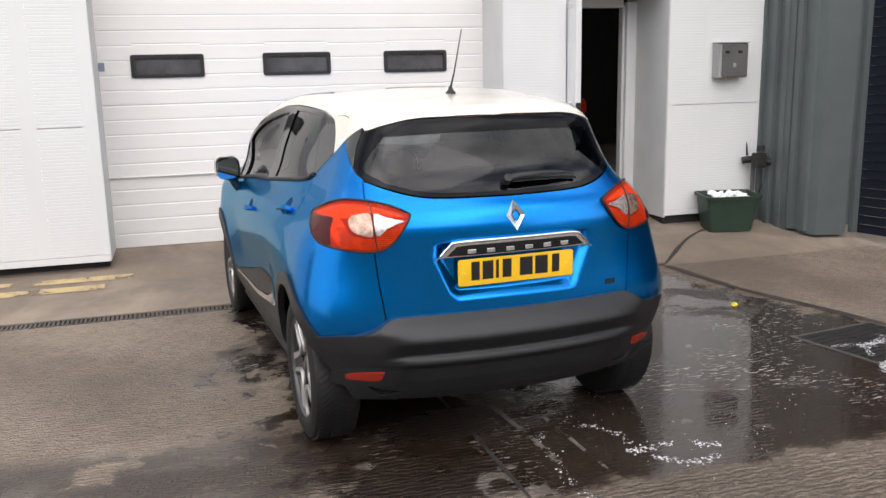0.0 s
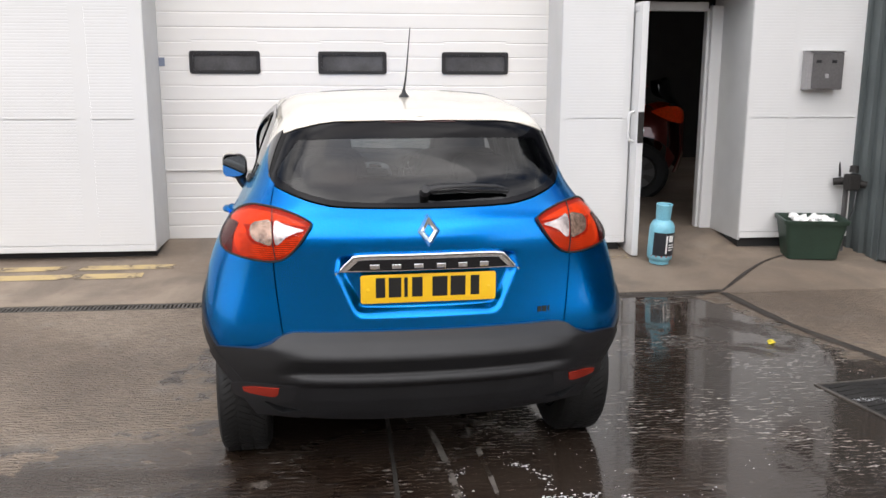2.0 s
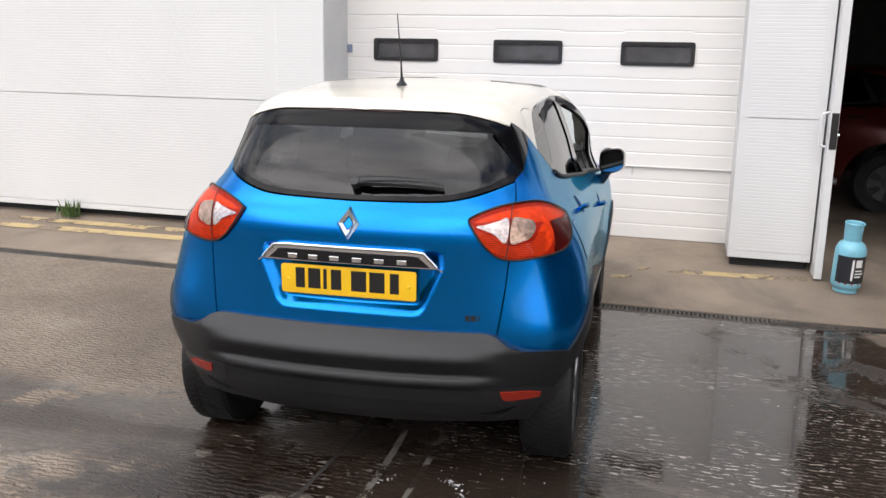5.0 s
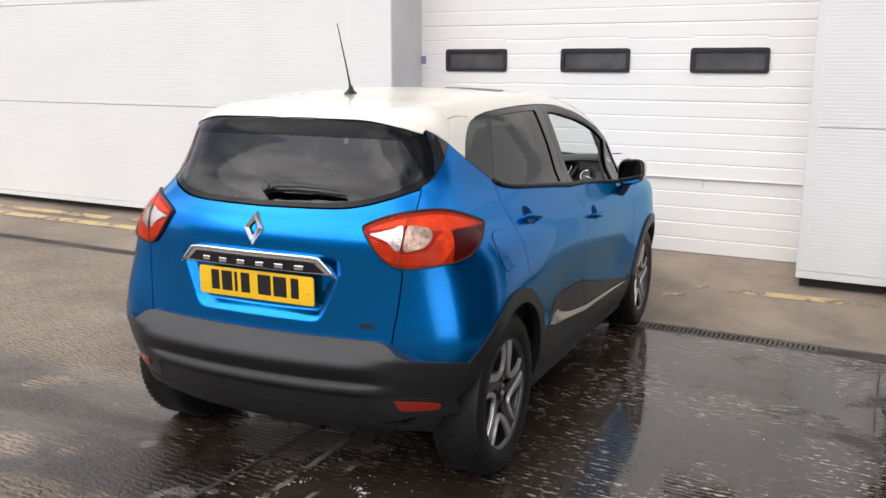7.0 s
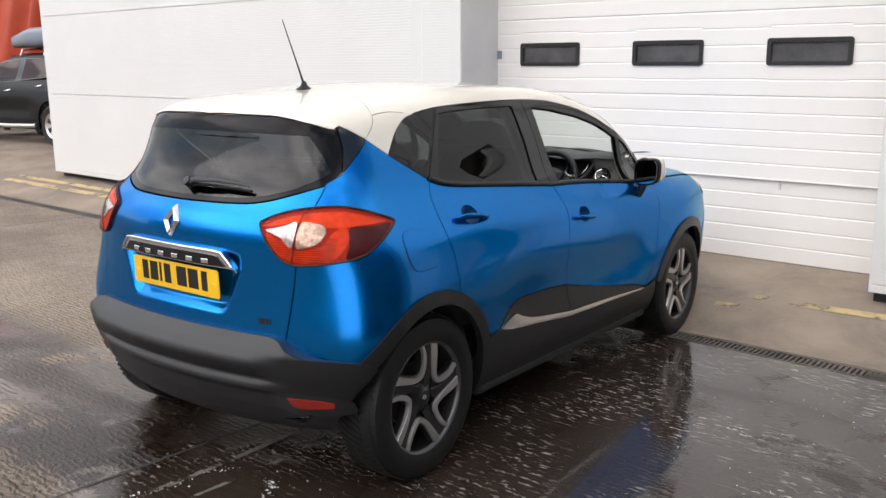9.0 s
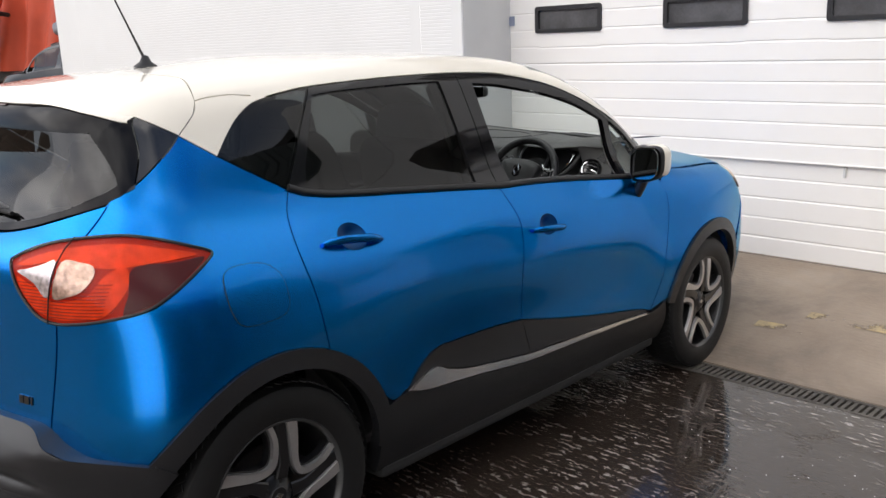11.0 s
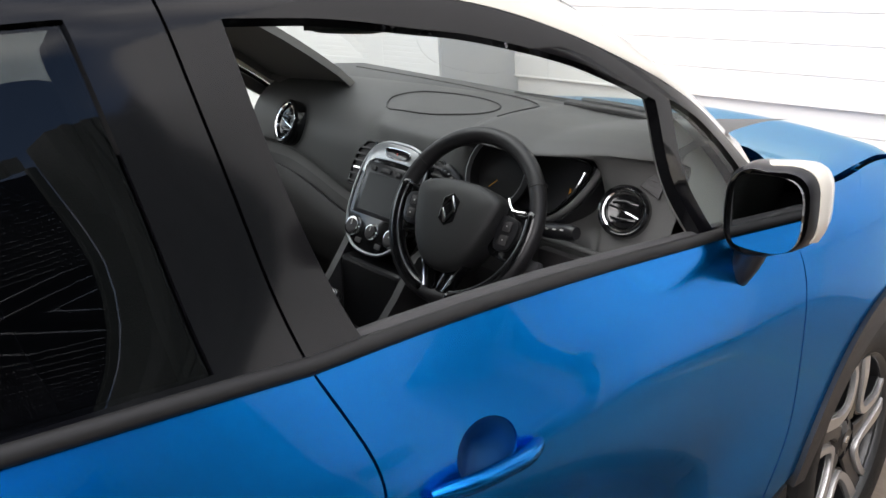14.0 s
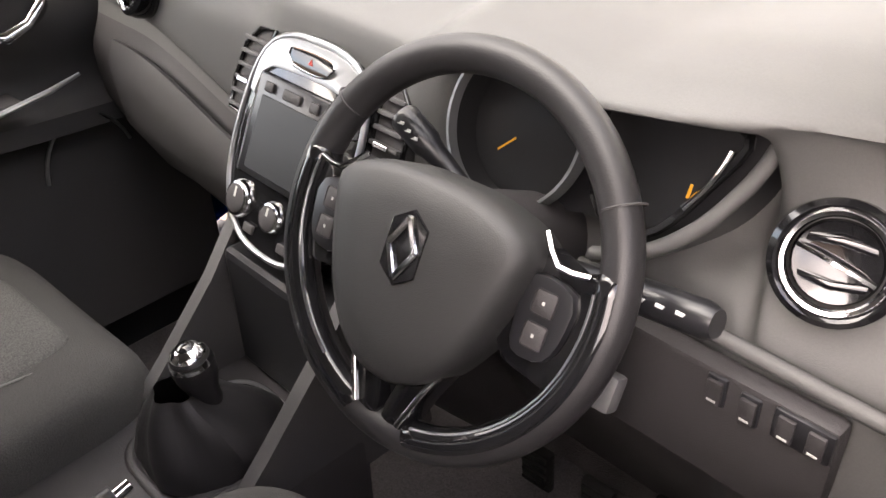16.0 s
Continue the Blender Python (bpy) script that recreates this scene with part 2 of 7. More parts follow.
GRATE = material("dusty cast grating", (.085, .076, .066), .7, .2, vary=.4, scale=3, fine=.4, fine_scale=60)
IRON = material("dark iron", (.03, .028, .026), .6, .5, vary=.3, fine=.3)
JOINT = material("dark joint", (.030, .027, .024), .6, vary=.4, fine=.4, bump=.5)
FOAM = material("soap foam", (.62, .63, .65), .5, bump=.3, bump_scale=200)
REVEAL = material("pale grey steel", (.58, .58, .57), .45, vary=.05)
BLUE_GREY = material("blue grey label", (.22, .25, .33), .4, vary=.15, scale=20)
# the pane's grey stands for sky reflected in dark glass
WINDOW_GLASS = material("dusty grey window pane", (.085, .085, .088), .12, vary=.35, scale=5, fine=.1)
# near-black colours carry the dimness of the unlit room
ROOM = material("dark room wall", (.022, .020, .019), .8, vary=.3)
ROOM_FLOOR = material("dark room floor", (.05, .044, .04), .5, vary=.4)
BRICK = material("brown brick", (.27, .20, .155), .8, vary=.3, fine=.3, bump=.4)
BOX_GREY = material("grey painted steel", (.30, .29, .29), .45, vary=.1, fine=.1)
BOX_DARK = material("dark grey painted steel", (.10, .095, .095), .5, vary=.15, fine=.15)
GREEN_PLASTIC = material("green plastic", (.022, .045, .030), .45, vary=.2, fine=.1)
SOIL = material("soil", (.04, .03, .02), .9, fine=.5, bump=.8)
PAPER = material("white paper", (.80, .80, .78), .7, vary=.06, scale=10)
GAS_BLUE = material("pale blue enamel", (.20, .50, .62), .4, coat=.3, vary=.12, scale=9, fine=.1)
LABEL_BLACK = material("black label", (.018, .020, .026), .4, vary=.2, scale=12)
LABEL_RED = material("red label band", (.35, .03, .02), .45)
LITTER = material("yellow litter", (.75, .62, .05), .5, vary=.9, scale=30)
LEAF = material("weed leaf", (.07, .12, .03), .6, vary=.4, scale=15)
CAR_BLACK = material("black car paint", (.003, .003, .004), .30, .0, .0, specular=.2)
# red lowered so that the workshop's dimness is in the paint
CAR_RED_DIM = material("red car paint", (.10, .007, .004), .3, .3, 1.0)
ROOFBOX = material("grey roof box", (.16, .19, .23), .35, coat=.3)
TARP_RED = material("red tarpaulin", (.42, .055, .02), .5, vary=.15, scale=2)


def ground_material():
    """Ridged concrete: dry, damp, wet and under water by place, with stains."""
    m = bpy.data.materials.new("wet ridged concrete")
    m.use_nodes = True
    n, l = m.node_tree.nodes, m.node_tree.links
    b = n["Principled BSDF"]
    place = n.new("ShaderNodeTexCoord").outputs["Object"]

    def noise_tex(scale, detail=5, rough=.5, stretch=None, warp=0.0):
        t = n.new("ShaderNodeTexNoise")
        t.inputs["Scale"].default_value, t.inputs["Detail"].default_value, t.inputs["Roughness"].default_value, t.inputs["Distortion"].default_value = scale, detail, rough, warp
        v = place
        if stretch:
            k = n.new("ShaderNodeMapping")
            k.inputs["Scale"].default_value, k.inputs["Rotation"].default_value = stretch, (0, 0, radians(3))
            l.new(place, k.inputs["Vector"])
            v = k.outputs[0]
        l.new(v, t.inputs["Vector"])
        return t.outputs["Fac"]

    def math_node(op, a, c=0.0, clamp=False):
        t = n.new("ShaderNodeMath")
        t.operation, t.use_clamp = op, clamp
        for i, v in enumerate((a, c)):
            if isinstance(v, (int, float)):
                t.inputs[i].default_value = v
            else:
                l.new(v, t.inputs[i])
        return t.outputs[0]

    def span(v, a, c, lo=0.0, hi=1.0):
        t = n.new("ShaderNodeMapRange")
        t.interpolation_type = "SMOOTHSTEP"
        l.new(v, t.inputs[0])
        for i, q in enumerate((a, c, lo, hi)):
            t.inputs[1 + i].default_value = q
        return t.outputs[0]

    def blend(f, a, c):
        t = n.new("ShaderNodeMix")
        t.data_type = "RGBA"
        l.new(f, t.inputs[0])
        for i, v in ((6, a), (7, c)):
            if isinstance(v, tuple):
                t.inputs[i].default_value = (*v, 1)
            else:
                l.new(v, t.inputs[i])
        return t.outputs[2]

    xyz = n.new("ShaderNodeSeparateXYZ")
    l.new(place, xyz.inputs[0])
    x, y = xyz.outputs[0], xyz.outputs[1]
    wob = math_node("MULTIPLY", math_node("SUBTRACT", noise_tex(.9, 6, .6, warp=.4), .5), 2.4)
    small = math_node("MULTIPLY", math_node("SUBTRACT", noise_tex(5, 6, .65), .5), .9)
    xw, yw = math_node("ADD", math_node("ADD", x, wob), small), math_node("ADD", math_node("ADD", y, math_node("MULTIPLY", wob, .6)), small)
    # the hosed patch round the car: up to the drain, up to the apron's joint, fading to the far side
    wet = math_node("MULTIPLY", span(xw, WET[0], WET[1]), span(math_node("ADD", math_node("ADD", x, small), math_node("MULTIPLY", y, .19)), WET[3], WET[2]))
    wet = math_node("MULTIPLY", wet, span(y, DRAIN_LINE + .03, DRAIN_LINE - .05))
    ys = math_node("ADD", y, math_node("ADD", math_node("MULTIPLY", small, .45), math_node("MULTIPLY", wob, .09)))
    wet = math_node("MULTIPLY", wet, span(ys, 3.12, 3.30))
    # a damp band runs on past the car, with dry patches left in it
    patch = span(noise_tex(1.7, 5, .6, warp=.5), .57, .62)
    band = math_node("MULTIPLY", math_node("MULTIPLY", span(ys, 3.36, 3.56), span(ys, 4.40, 4.10)), math_node("SUBTRACT", .85, math_node("MULTIPLY", patch, .75)))
    wet = math_node("MAXIMUM", wet, math_node("MULTIPLY", band, span(x, 1.6, 1.2)))
    damp = math_node("MULTIPLY", span(noise_tex(.35, 4, .6), .42, .62), .30)
    wet_all = math_node("MAXIMUM", wet, damp)
    # standing water
    pool = math_node("MULTIPLY", span(noise_tex(.62, 5, .55, warp=.6), .42, .53), wet)
    right = math_node("MULTIPLY", span(xw, 1.5, 2.1), span(yw, 1.5, 2.6))
    pool = math_node("MAXIMUM", math_node("MULTIPLY", pool, .9), math_node("MULTIPLY", math_node("MULTIPLY", right, wet), span(noise_tex(2.0, 5, .6, warp=.4), .36, .50)))
    beam = n.new("ShaderNodeTexWave")
    beam.bands_direction = "Y"
    for key, value in (("Scale", 9.5), ("Distortion", 7.0), ("Detail", 3.0), ("Detail Scale", 2.2), ("Detail Roughness", .62)):
        beam.inputs[key].default_value = value
    l.new(place, beam.inputs["Vector"])
    tamped = beam.outputs["Fac"]
    grain = noise_tex(70, 5, .7)
    streak = noise_tex(1.0, 5, .65, stretch=(13, 38, 1))
    dry = blend(span(noise_tex(.55, 6, .6), .32, .68), (.205, .155, .112), (.41, .33, .25))
    apron = span(y, DRAIN_LINE, DRAIN_LINE + .05)
    plain = math_node("SUBTRACT", 1.0, math_node("MULTIPLY", apron, .85))
    dry = blend(math_node("MULTIPLY", math_node("MULTIPLY", math_node("ADD", math_node("MULTIPLY", span(streak, .42, .64), .75), math_node("MULTIPLY", tamped, .25)), .62), plain), dry, (.105, .078, .056))
    south = span(ys, 3.36, 3.14)
    rubble = noise_tex(1.0, 5, .7, stretch=(16, 30, 1))
    dry = blend(math_node("MULTIPLY", math_node("MULTIPLY", span(rubble, .40, .58), .75), south), dry, (.085, .064, .046))
    dry = blend(math_node("MULTIPLY", span(grain, .50, .72), .35), dry, (.36, .32, .27))
    dry = blend(math_node("MULTIPLY", span(noise_tex(1.6, 5, .65, warp=.3), .58, .72), .35), dry, (.36, .325, .28))
    soaked = blend(span(noise_tex(1.4, 5, .6), .35, .68), (.0075, .0046, .0034), (.022, .0142, .0100))
    soaked = blend(math_node("MULTIPLY", span(math_node("MULTIPLY", streak, math_node("ADD", .55, math_node("MULTIPLY", tamped, .8))), .45, .68), .6), soaked, (.046, .030, .020))
    dried = math_node("MULTIPLY", span(noise_tex(2.4, 5, .55, warp=.8), .60, .64), span(yw, 4.2, 3.4))
    soaked = blend(math_node("MULTIPLY", dried, .5), soaked, (.21, .185, .16))
    soaked = blend(math_node("MULTIPLY", right, .35), soaked, (.058, .045, .036))
    # pale flecks in loose drifts: scum, dry ridge tips and painted glints of the wall
    drift = span(math_node("ADD", noise_tex(1.1, 5, .6, warp=.5), math_node("MULTIPLY", span(y, 3.9, 4.8), .055)), .51, .64)
    flecks = math_node("MULTIPLY", math_node("MULTIPLY", math_node("MULTIPLY", span(noise_tex(1.0, 4, .65, stretch=(15, 34, 1)), .51, .62), span(tamped, .45, .85)), drift), wet)
    soaked = blend(math_node("MULTIPLY", flecks, .62), soaked, (.60, .56, .52))
    dry = blend(math_node("MULTIPLY", apron, math_node("ADD", .25, math_node("MULTIPLY", span(noise_tex(1.3, 6, .65, warp=.6), .42, .66), .5))), dry, (.15, .122, .098))
    l.new(blend(wet_all, dry, soaked), b.inputs["Base Color"])
    r = math_node("SUBTRACT", math_node("SUBTRACT", .78, math_node("MULTIPLY", wet_all, .36)), math_node("MULTIPLY", pool, .40))
    b.inputs["Specular IOR Level"].default_value = .5
    ridge = math_node("ADD", math_node("MULTIPLY", noise_tex(1.0, 4, .62, stretch=(14, 46, 1)), .62), math_node("MULTIPLY", tamped, .38))
    brushed = noise_tex(1.0, 3, .6, stretch=(26, 90, 1))
    lumps = noise_tex(16, 4, .6)
    # a film of water fills the grooves and leaves the tops of the ridges standing out of it
    filled = math_node("MAXIMUM", ridge, math_node("ADD", math_node("MULTIPLY", wet, .40), math_node("MULTIPLY", pool, .35)))
    tops = math_node("MULTIPLY", span(ridge, .475, .56), math_node("SUBTRACT", 1.0, math_node("MULTIPLY", pool, .6)))
    height = math_node("ADD", math_node("ADD", math_node("MULTIPLY", filled, .040), math_node("MULTIPLY", brushed, .007)), math_node("ADD", math_node("MULTIPLY", lumps, .006), math_node("MULTIPLY", grain, .003)))
    poking = span(ridge, .57, .64)
    dryness = math_node("SUBTRACT", 1.0, math_node("MULTIPLY", math_node("MULTIPLY", pool, math_node("SUBTRACT", 1.0, math_node("MULTIPLY", poking, .55))), .955))
    u = n.new("ShaderNodeBump")
    u.inputs["Distance"].default_value = 1.0
    rough = math_node("ADD", math_node("SUBTRACT", r, math_node("MULTIPLY", wet, .04)), math_node("MULTIPLY", math_node("MULTIPLY", tops, wet), .05))
    l.new(math_node("MAXIMUM", rough, .03), b.inputs["Roughness"])
    l.new(math_node("MULTIPLY", math_node("MULTIPLY", math_node("MULTIPLY", dryness, plain), math_node("SUBTRACT", 1.0, math_node("MULTIPLY", wet, .58))), .9), u.inputs["Strength"])
    l.new(height, u.inputs["Height"])
    l.new(u.outputs["Normal"], b.inputs["Normal"])
    return m


WET, DRAIN_LINE = (.22, .50, 4.95, 5.30), 6.78
GROUND = ground_material()


def worn_paint(name, colour, under, cover):
    """Paint worn through to the concrete in patches."""
    m = material(name, colour, .7, bump=.4, bump_scale=60)
    n, l = m.node_tree.nodes, m.node_tree.links
    b = n["Principled BSDF"]
    p, t, r, x = n.new("ShaderNodeTexCoord"), n.new("ShaderNodeTexNoise"), n.new("ShaderNodeMapRange"), n.new("ShaderNodeMix")
    t.inputs["Scale"].default_value, t.inputs["Detail"].default_value, t.inputs["Roughness"].default_value = 2.6, 8, .68
    r.inputs[1].default_value, r.inputs[2].default_value = cover, cover + .10
    x.data_type = "RGBA"
    x.inputs[6].default_value, x.inputs[7].default_value = (*under, 1), (*colour, 1)
    l.new(p.outputs["Object"], t.inputs["Vector"])
    l.new(t.outputs["Fac"], r.inputs[0])
    l.new(r.outputs[0], x.inputs[0])
    l.new(x.outputs[2], b.inputs["Base Color"])
    gone = n.new("ShaderNodeMapRange")
    gone.inputs[1].default_value, gone.inputs[2].default_value = cover - .03, cover + .03
    l.new(t.outputs["Fac"], gone.inputs[0])
    l.new(gone.outputs[0], b.inputs["Alpha"])
    return m


YELLOW_PAINT = worn_paint("worn yellow paint", (.48, .36, .17), (.30, .235, .15), .45)
DIRT = worn_paint("dirt along the joint", (.035, .026, .020), (.09, .072, .056), .40)
PALE_EDGE = worn_paint("pale worn concrete edge", (.17, .155, .14), (.08, .068, .056), .51)
BRIGHT_METAL = material("satin chrome", (.80, .81, .82), .22, 1.0)

# ---- building blocks ----
def mesh_of(name, bm, mat=None, smooth=None):
    me = bpy.data.meshes.new(name)
    bm.normal_update()
    bm.to_mesh(me)
    bm.free()
    if mat:
        for one in (mat if isinstance(mat, (list, tuple)) else [mat]):
            me.materials.append(one)
    if smooth is not None:
        me.shade_smooth()
        if smooth < 180:
            me.set_sharp_from_angle(angle=radians(smooth))
    return me


def thing(name, label, category, group="", kind="", at=None, data=None):
    ob = tagged(new(name, data), label, category, group, kind)
    if at is not None:
        ob.matrix_basis = at
    return ob


def part(name, bm, mat, parent, label="", at=None, smooth=None):
    data = bm if isinstance(bm, bpy.types.Mesh) else mesh_of(name, bm, mat, smooth)
    ob = new(name, data)
    ob.parent = parent
    if at is not None:
        ob.matrix_basis = at
    if label:
        tagged(ob, label)
    return ob


def box(x0, x1, y0, y1, z0, z1, bevel=0.0, bm=None, segments=2):
    b = bm or bmesh.new()
    v = bmesh.ops.create_cube(b, size=1)["verts"]
    for p in v:
        p.co = Vector(((x0 + x1) / 2 + p.co.x * (x1 - x0), (y0 + y1) / 2 + p.co.y * (y1 - y0), (z0 + z1) / 2 + p.co.z * (z1 - z0)))
    if bevel:
        bmesh.ops.bevel(b, geom=list({e for p in v for e in p.link_edges}), offset=bevel, segments=segments, affect="EDGES", profile=.5)
    return b


def lathe(profile, steps=32, bm=None, m=None):
    """Turns (radius, height) stations round z."""
    b = bm or bmesh.new()
    rings = []
    for r, h in profile:
        rings.append([b.verts.new(((m or Matrix()) @ Vector((r * math.cos(2 * math.pi * k / steps), r * math.sin(2 * math.pi * k / steps), h)))) for k in range(steps)] if r > 1e-6 else [b.verts.new((m or Matrix()) @ Vector((0, 0, h)))])
    for a, c in zip(rings, rings[1:]):
        for k in range(steps):
            j = (k + 1) % steps
            if len(a) == 1 and len(c) == 1:
                continue
            if len(a) == 1:
                b.faces.new((a[0], c[j], c[k]))
            elif len(c) == 1:
                b.faces.new((a[k], a[j], c[0]))
            else:
                b.faces.new((a[k], a[j], c[j], c[k]))
    bmesh.ops.recalc_face_normals(b, faces=b.faces)
    return b

# ---- panels cut out of a curved skin ----
from mathutils.geometry import delaunay_2d_cdt


def curve(points, step=.012, closed=False):
    """A smooth line through the points (Catmull-Rom), in even small steps."""
    p = [np.array(q, float) for q in points]
    if len(p) == 2:
        n = max(1, int(np.linalg.norm(p[1] - p[0]) / step))
        return [p[0] + (p[1] - p[0]) * k / n for k in range(n)] + [p[1]]
    ext = [p[-1]] + p + [p[0], p[1]] if closed else [2 * p[0] - p[1]] + p + [2 * p[-1] - p[-2]]
    out = []
    for a, b, c, d in zip(ext, ext[1:], ext[2:], ext[3:]):
        n = max(1, int(np.linalg.norm(c - b) / step))
        for k in range(n):
            t = k / n
            out.append(.5 * (2 * b + (c - a) * t + (2 * a - 5 * b + 4 * c - d) * t * t + (3 * b - a - 3 * c + d) * t ** 3))
    if not closed:
        out.append(p[-1])
    return out


def loop(*lines):
    """One closed outline from several lines laid end to end."""
    pts = []
    for line in lines:
        for q in line:
            if not pts or np.linalg.norm(pts[-1] - q) > 1e-4:
                pts.append(np.asarray(q, float))
    if np.linalg.norm(pts[0] - pts[-1]) < 1e-4:
        pts.pop()
    pts = np.array(pts)
    x, y = pts.T
    return pts if (x * np.roll(y, -1) - np.roll(x, -1) * y).sum() > 0 else pts[::-1]


def shrink(pts, d):
    """The outline, drawn in by d."""
    t = np.roll(pts, -1, 0) - np.roll(pts, 1, 0)
    t /= np.maximum(np.linalg.norm(t, axis=1), 1e-9)[:, None]
    return pts + d * np.stack([-t[:, 1], t[:, 0]], -1)


def within(pts, q):
    x, y = q.T
    inside = np.zeros(len(q), bool)
    for (ax, ay), (bx, by) in zip(pts, np.roll(pts, -1, 0)):
        cut = ((ay > y) != (by > y)) & (x < (bx - ax) * (y - ay) / ((by - ay) if abs(by - ay) > 1e-12 else 1e-12) + ax)
        inside ^= cut
    return inside


def panel(name, mat, outer, shape=body, holes=(), offset=0.0, spacing=.03, edge=.014, gap=.002, flat=around, mirror=False, both=False):
    """A sheet of the shape's skin inside an outline, with turned-in edges. mirror: the other side's; both: the two in one."""
    loops = [shrink(outer, gap)] + [shrink(h, -gap) for h in holes]
    pts, edges = [], []
    for lp in loops:
        k = len(pts)
        pts += [tuple(q) for q in lp]
        edges += [(k + i, k + (i + 1) % len(lp)) for i in range(len(lp))]
    rim = len(pts)
    lo, hi = loops[0].min(0), loops[0].max(0)
    gu, gv = np.meshgrid(np.arange(lo[0] + spacing * .5, hi[0], spacing), np.arange(lo[1] + spacing * .5, hi[1], spacing))
    q = np.stack([gu.ravel() + .0007 * np.sin(7 * gv.ravel() / spacing), gv.ravel()], -1)
    keep = within(loops[0], q)
    for h in loops[1:]:
        keep &= ~within(h, q)
    q = q[keep]
    if len(q):
        b = np.array(pts)
        near = np.array([((b - c) ** 2).sum(1).min() for c in q])
        q = q[near > (.45 * spacing) ** 2]
    vs, es, fs, ov, oe, of = delaunay_2d_cdt([Vector(p) for p in pts] + [Vector(p) for p in q], edges, [], 0, 1e-6)
    dom = np.array([tuple(v) for v in vs])
    tri = np.array([f for f in fs if len(f) == 3])
    mid = dom[tri].mean(1)
    ok = within(loops[0], mid)
    for h in loops[1:]:
        ok &= ~within(h, mid)
    tri = tri[ok]
    p = flat(shape, dom[:, 0], dom[:, 1])
    n = skin_normal(shape, p)
    p = p + offset * n
    face = np.cross(p[tri[:, 1]] - p[tri[:, 0]], p[tri[:, 2]] - p[tri[:, 0]])
    flip = (face * n[tri[:, 0]]).sum(1) < 0
    tri[flip] = tri[flip][:, ::-1]
    verts, norms, faces = [p], [n], [tuple(t) for t in tri]
    if edge:
        count = {}
        for t in tri:
            for a, b in ((t[0], t[1]), (t[1], t[2]), (t[2], t[0])):
                count[(a, b)] = 1
        border = [(a, b) for a, b in count if (b, a) not in count]
        base = len(p)
        a, b = np.array(border).T
        out = np.cross(p[b] - p[a], n[a])
        out /= np.maximum(np.linalg.norm(out, axis=1), 1e-9)[:, None]
        verts.append(np.stack([p[a], p[b], p[b] - edge * n[b], p[a] - edge * n[a]], 1).reshape(-1, 3))
        norms.append(np.repeat(out, 4, 0))
        faces += [(base + 4 * k + 1, base + 4 * k, base + 4 * k + 3, base + 4 * k + 2) for k in range(len(border))]
    p, n = np.concatenate(verts), np.concatenate(norms)
    used = sorted({i for f in faces for i in f})
    index = {o: k for k, o in enumerate(used)}
    p, n, faces = p[used], n[used], [tuple(index[i] for i in f) for f in faces]
    if mirror or both:
        turn = np.array([-1, 1, 1])
        back = [tuple(reversed(f)) for f in faces]
        if both:
            faces, p, n = faces + [tuple(i + len(p) for i in f) for f in back], np.concatenate([p, p * turn]), np.concatenate([n, n * turn])
        else:
            p, n, faces = p * turn, n * turn, back
    me = bpy.data.meshes.new(name)
    me.from_pydata([tuple(v) for v in p], [], faces)
    me.shade_smooth()
    me.normals_split_custom_set_from_vertices([tuple(v) for v in n])
    me.materials.append(mat)
    return me


def tube(points, radius, sides=8, bm=None, closed=False, flatten=1.0, ends=True):
    """A round bar along a line of points; radius may be a list."""
    b = bm or bmesh.new()
    pts = [Vector(q) for q in points]
    rad = radius if isinstance(radius, (list, tuple)) else [radius] * len(pts)
    rings, up = [], None
    for k, q in enumerate(pts):
        t = (pts[(k + 1) % len(pts)] - pts[k - 1]) if closed else (pts[min(k + 1, len(pts) - 1)] - pts[max(k - 1, 0)])
        t.normalize()
        if up is None:
            up = t.orthogonal().normalized()
        up = (up - t * up.dot(t)).normalized()
        side = t.cross(up)
        rings.append([b.verts.new(q + rad[k] * (math.cos(2 * math.pi * i / sides) * up + flatten * math.sin(2 * math.pi * i / sides) * side)) for i in range(sides)])
    pairs = list(zip(rings, rings[1:])) + ([(rings[-1], rings[0])] if closed else [])
    for r0, r1 in pairs:
        for i in range(sides):
            b.faces.new((r0[i], r0[(i + 1) % sides], r1[(i + 1) % sides], r1[i]))
    if not closed and ends:
        b.faces.new(rings[0][::-1])
        b.faces.new(rings[-1])
    bmesh.ops.recalc_face_normals(b, faces=b.faces)
    return b


def ribbon(path, width, depth, bm=None, up=(0, 0, 1), bevel=0.0):
    """A flat bar of rectangular section along a line; up is the way its depth faces."""
    b = bm or bmesh.new()
    pts, up = [Vector(q) for q in path], Vector(up)
    wid = width if isinstance(width, (list, tuple)) else [width] * len(pts)
    rings = []
    for k, q in enumerate(pts):
        t = (pts[min(k + 1, len(pts) - 1)] - pts[max(k - 1, 0)]).normalized()
        s = t.cross(up).normalized() * wid[k] / 2
        c = up * depth
        e = s * (1 - bevel)
        rings.append([b.verts.new(v) for v in (q - s, q + s, q + s + c * .6, q + e + c, q - e + c, q - s + c * .6)])
    for r0, r1 in zip(rings, rings[1:]):
        for i in range(6):
            j = (i + 1) % 6
            b.faces.new((r0[i], r0[j], r1[j], r1[i]))
    b.faces.new(rings[0][::-1])
    b.faces.new(rings[-1])
    bmesh.ops.recalc_face_normals(b, faces=b.faces)
    return b


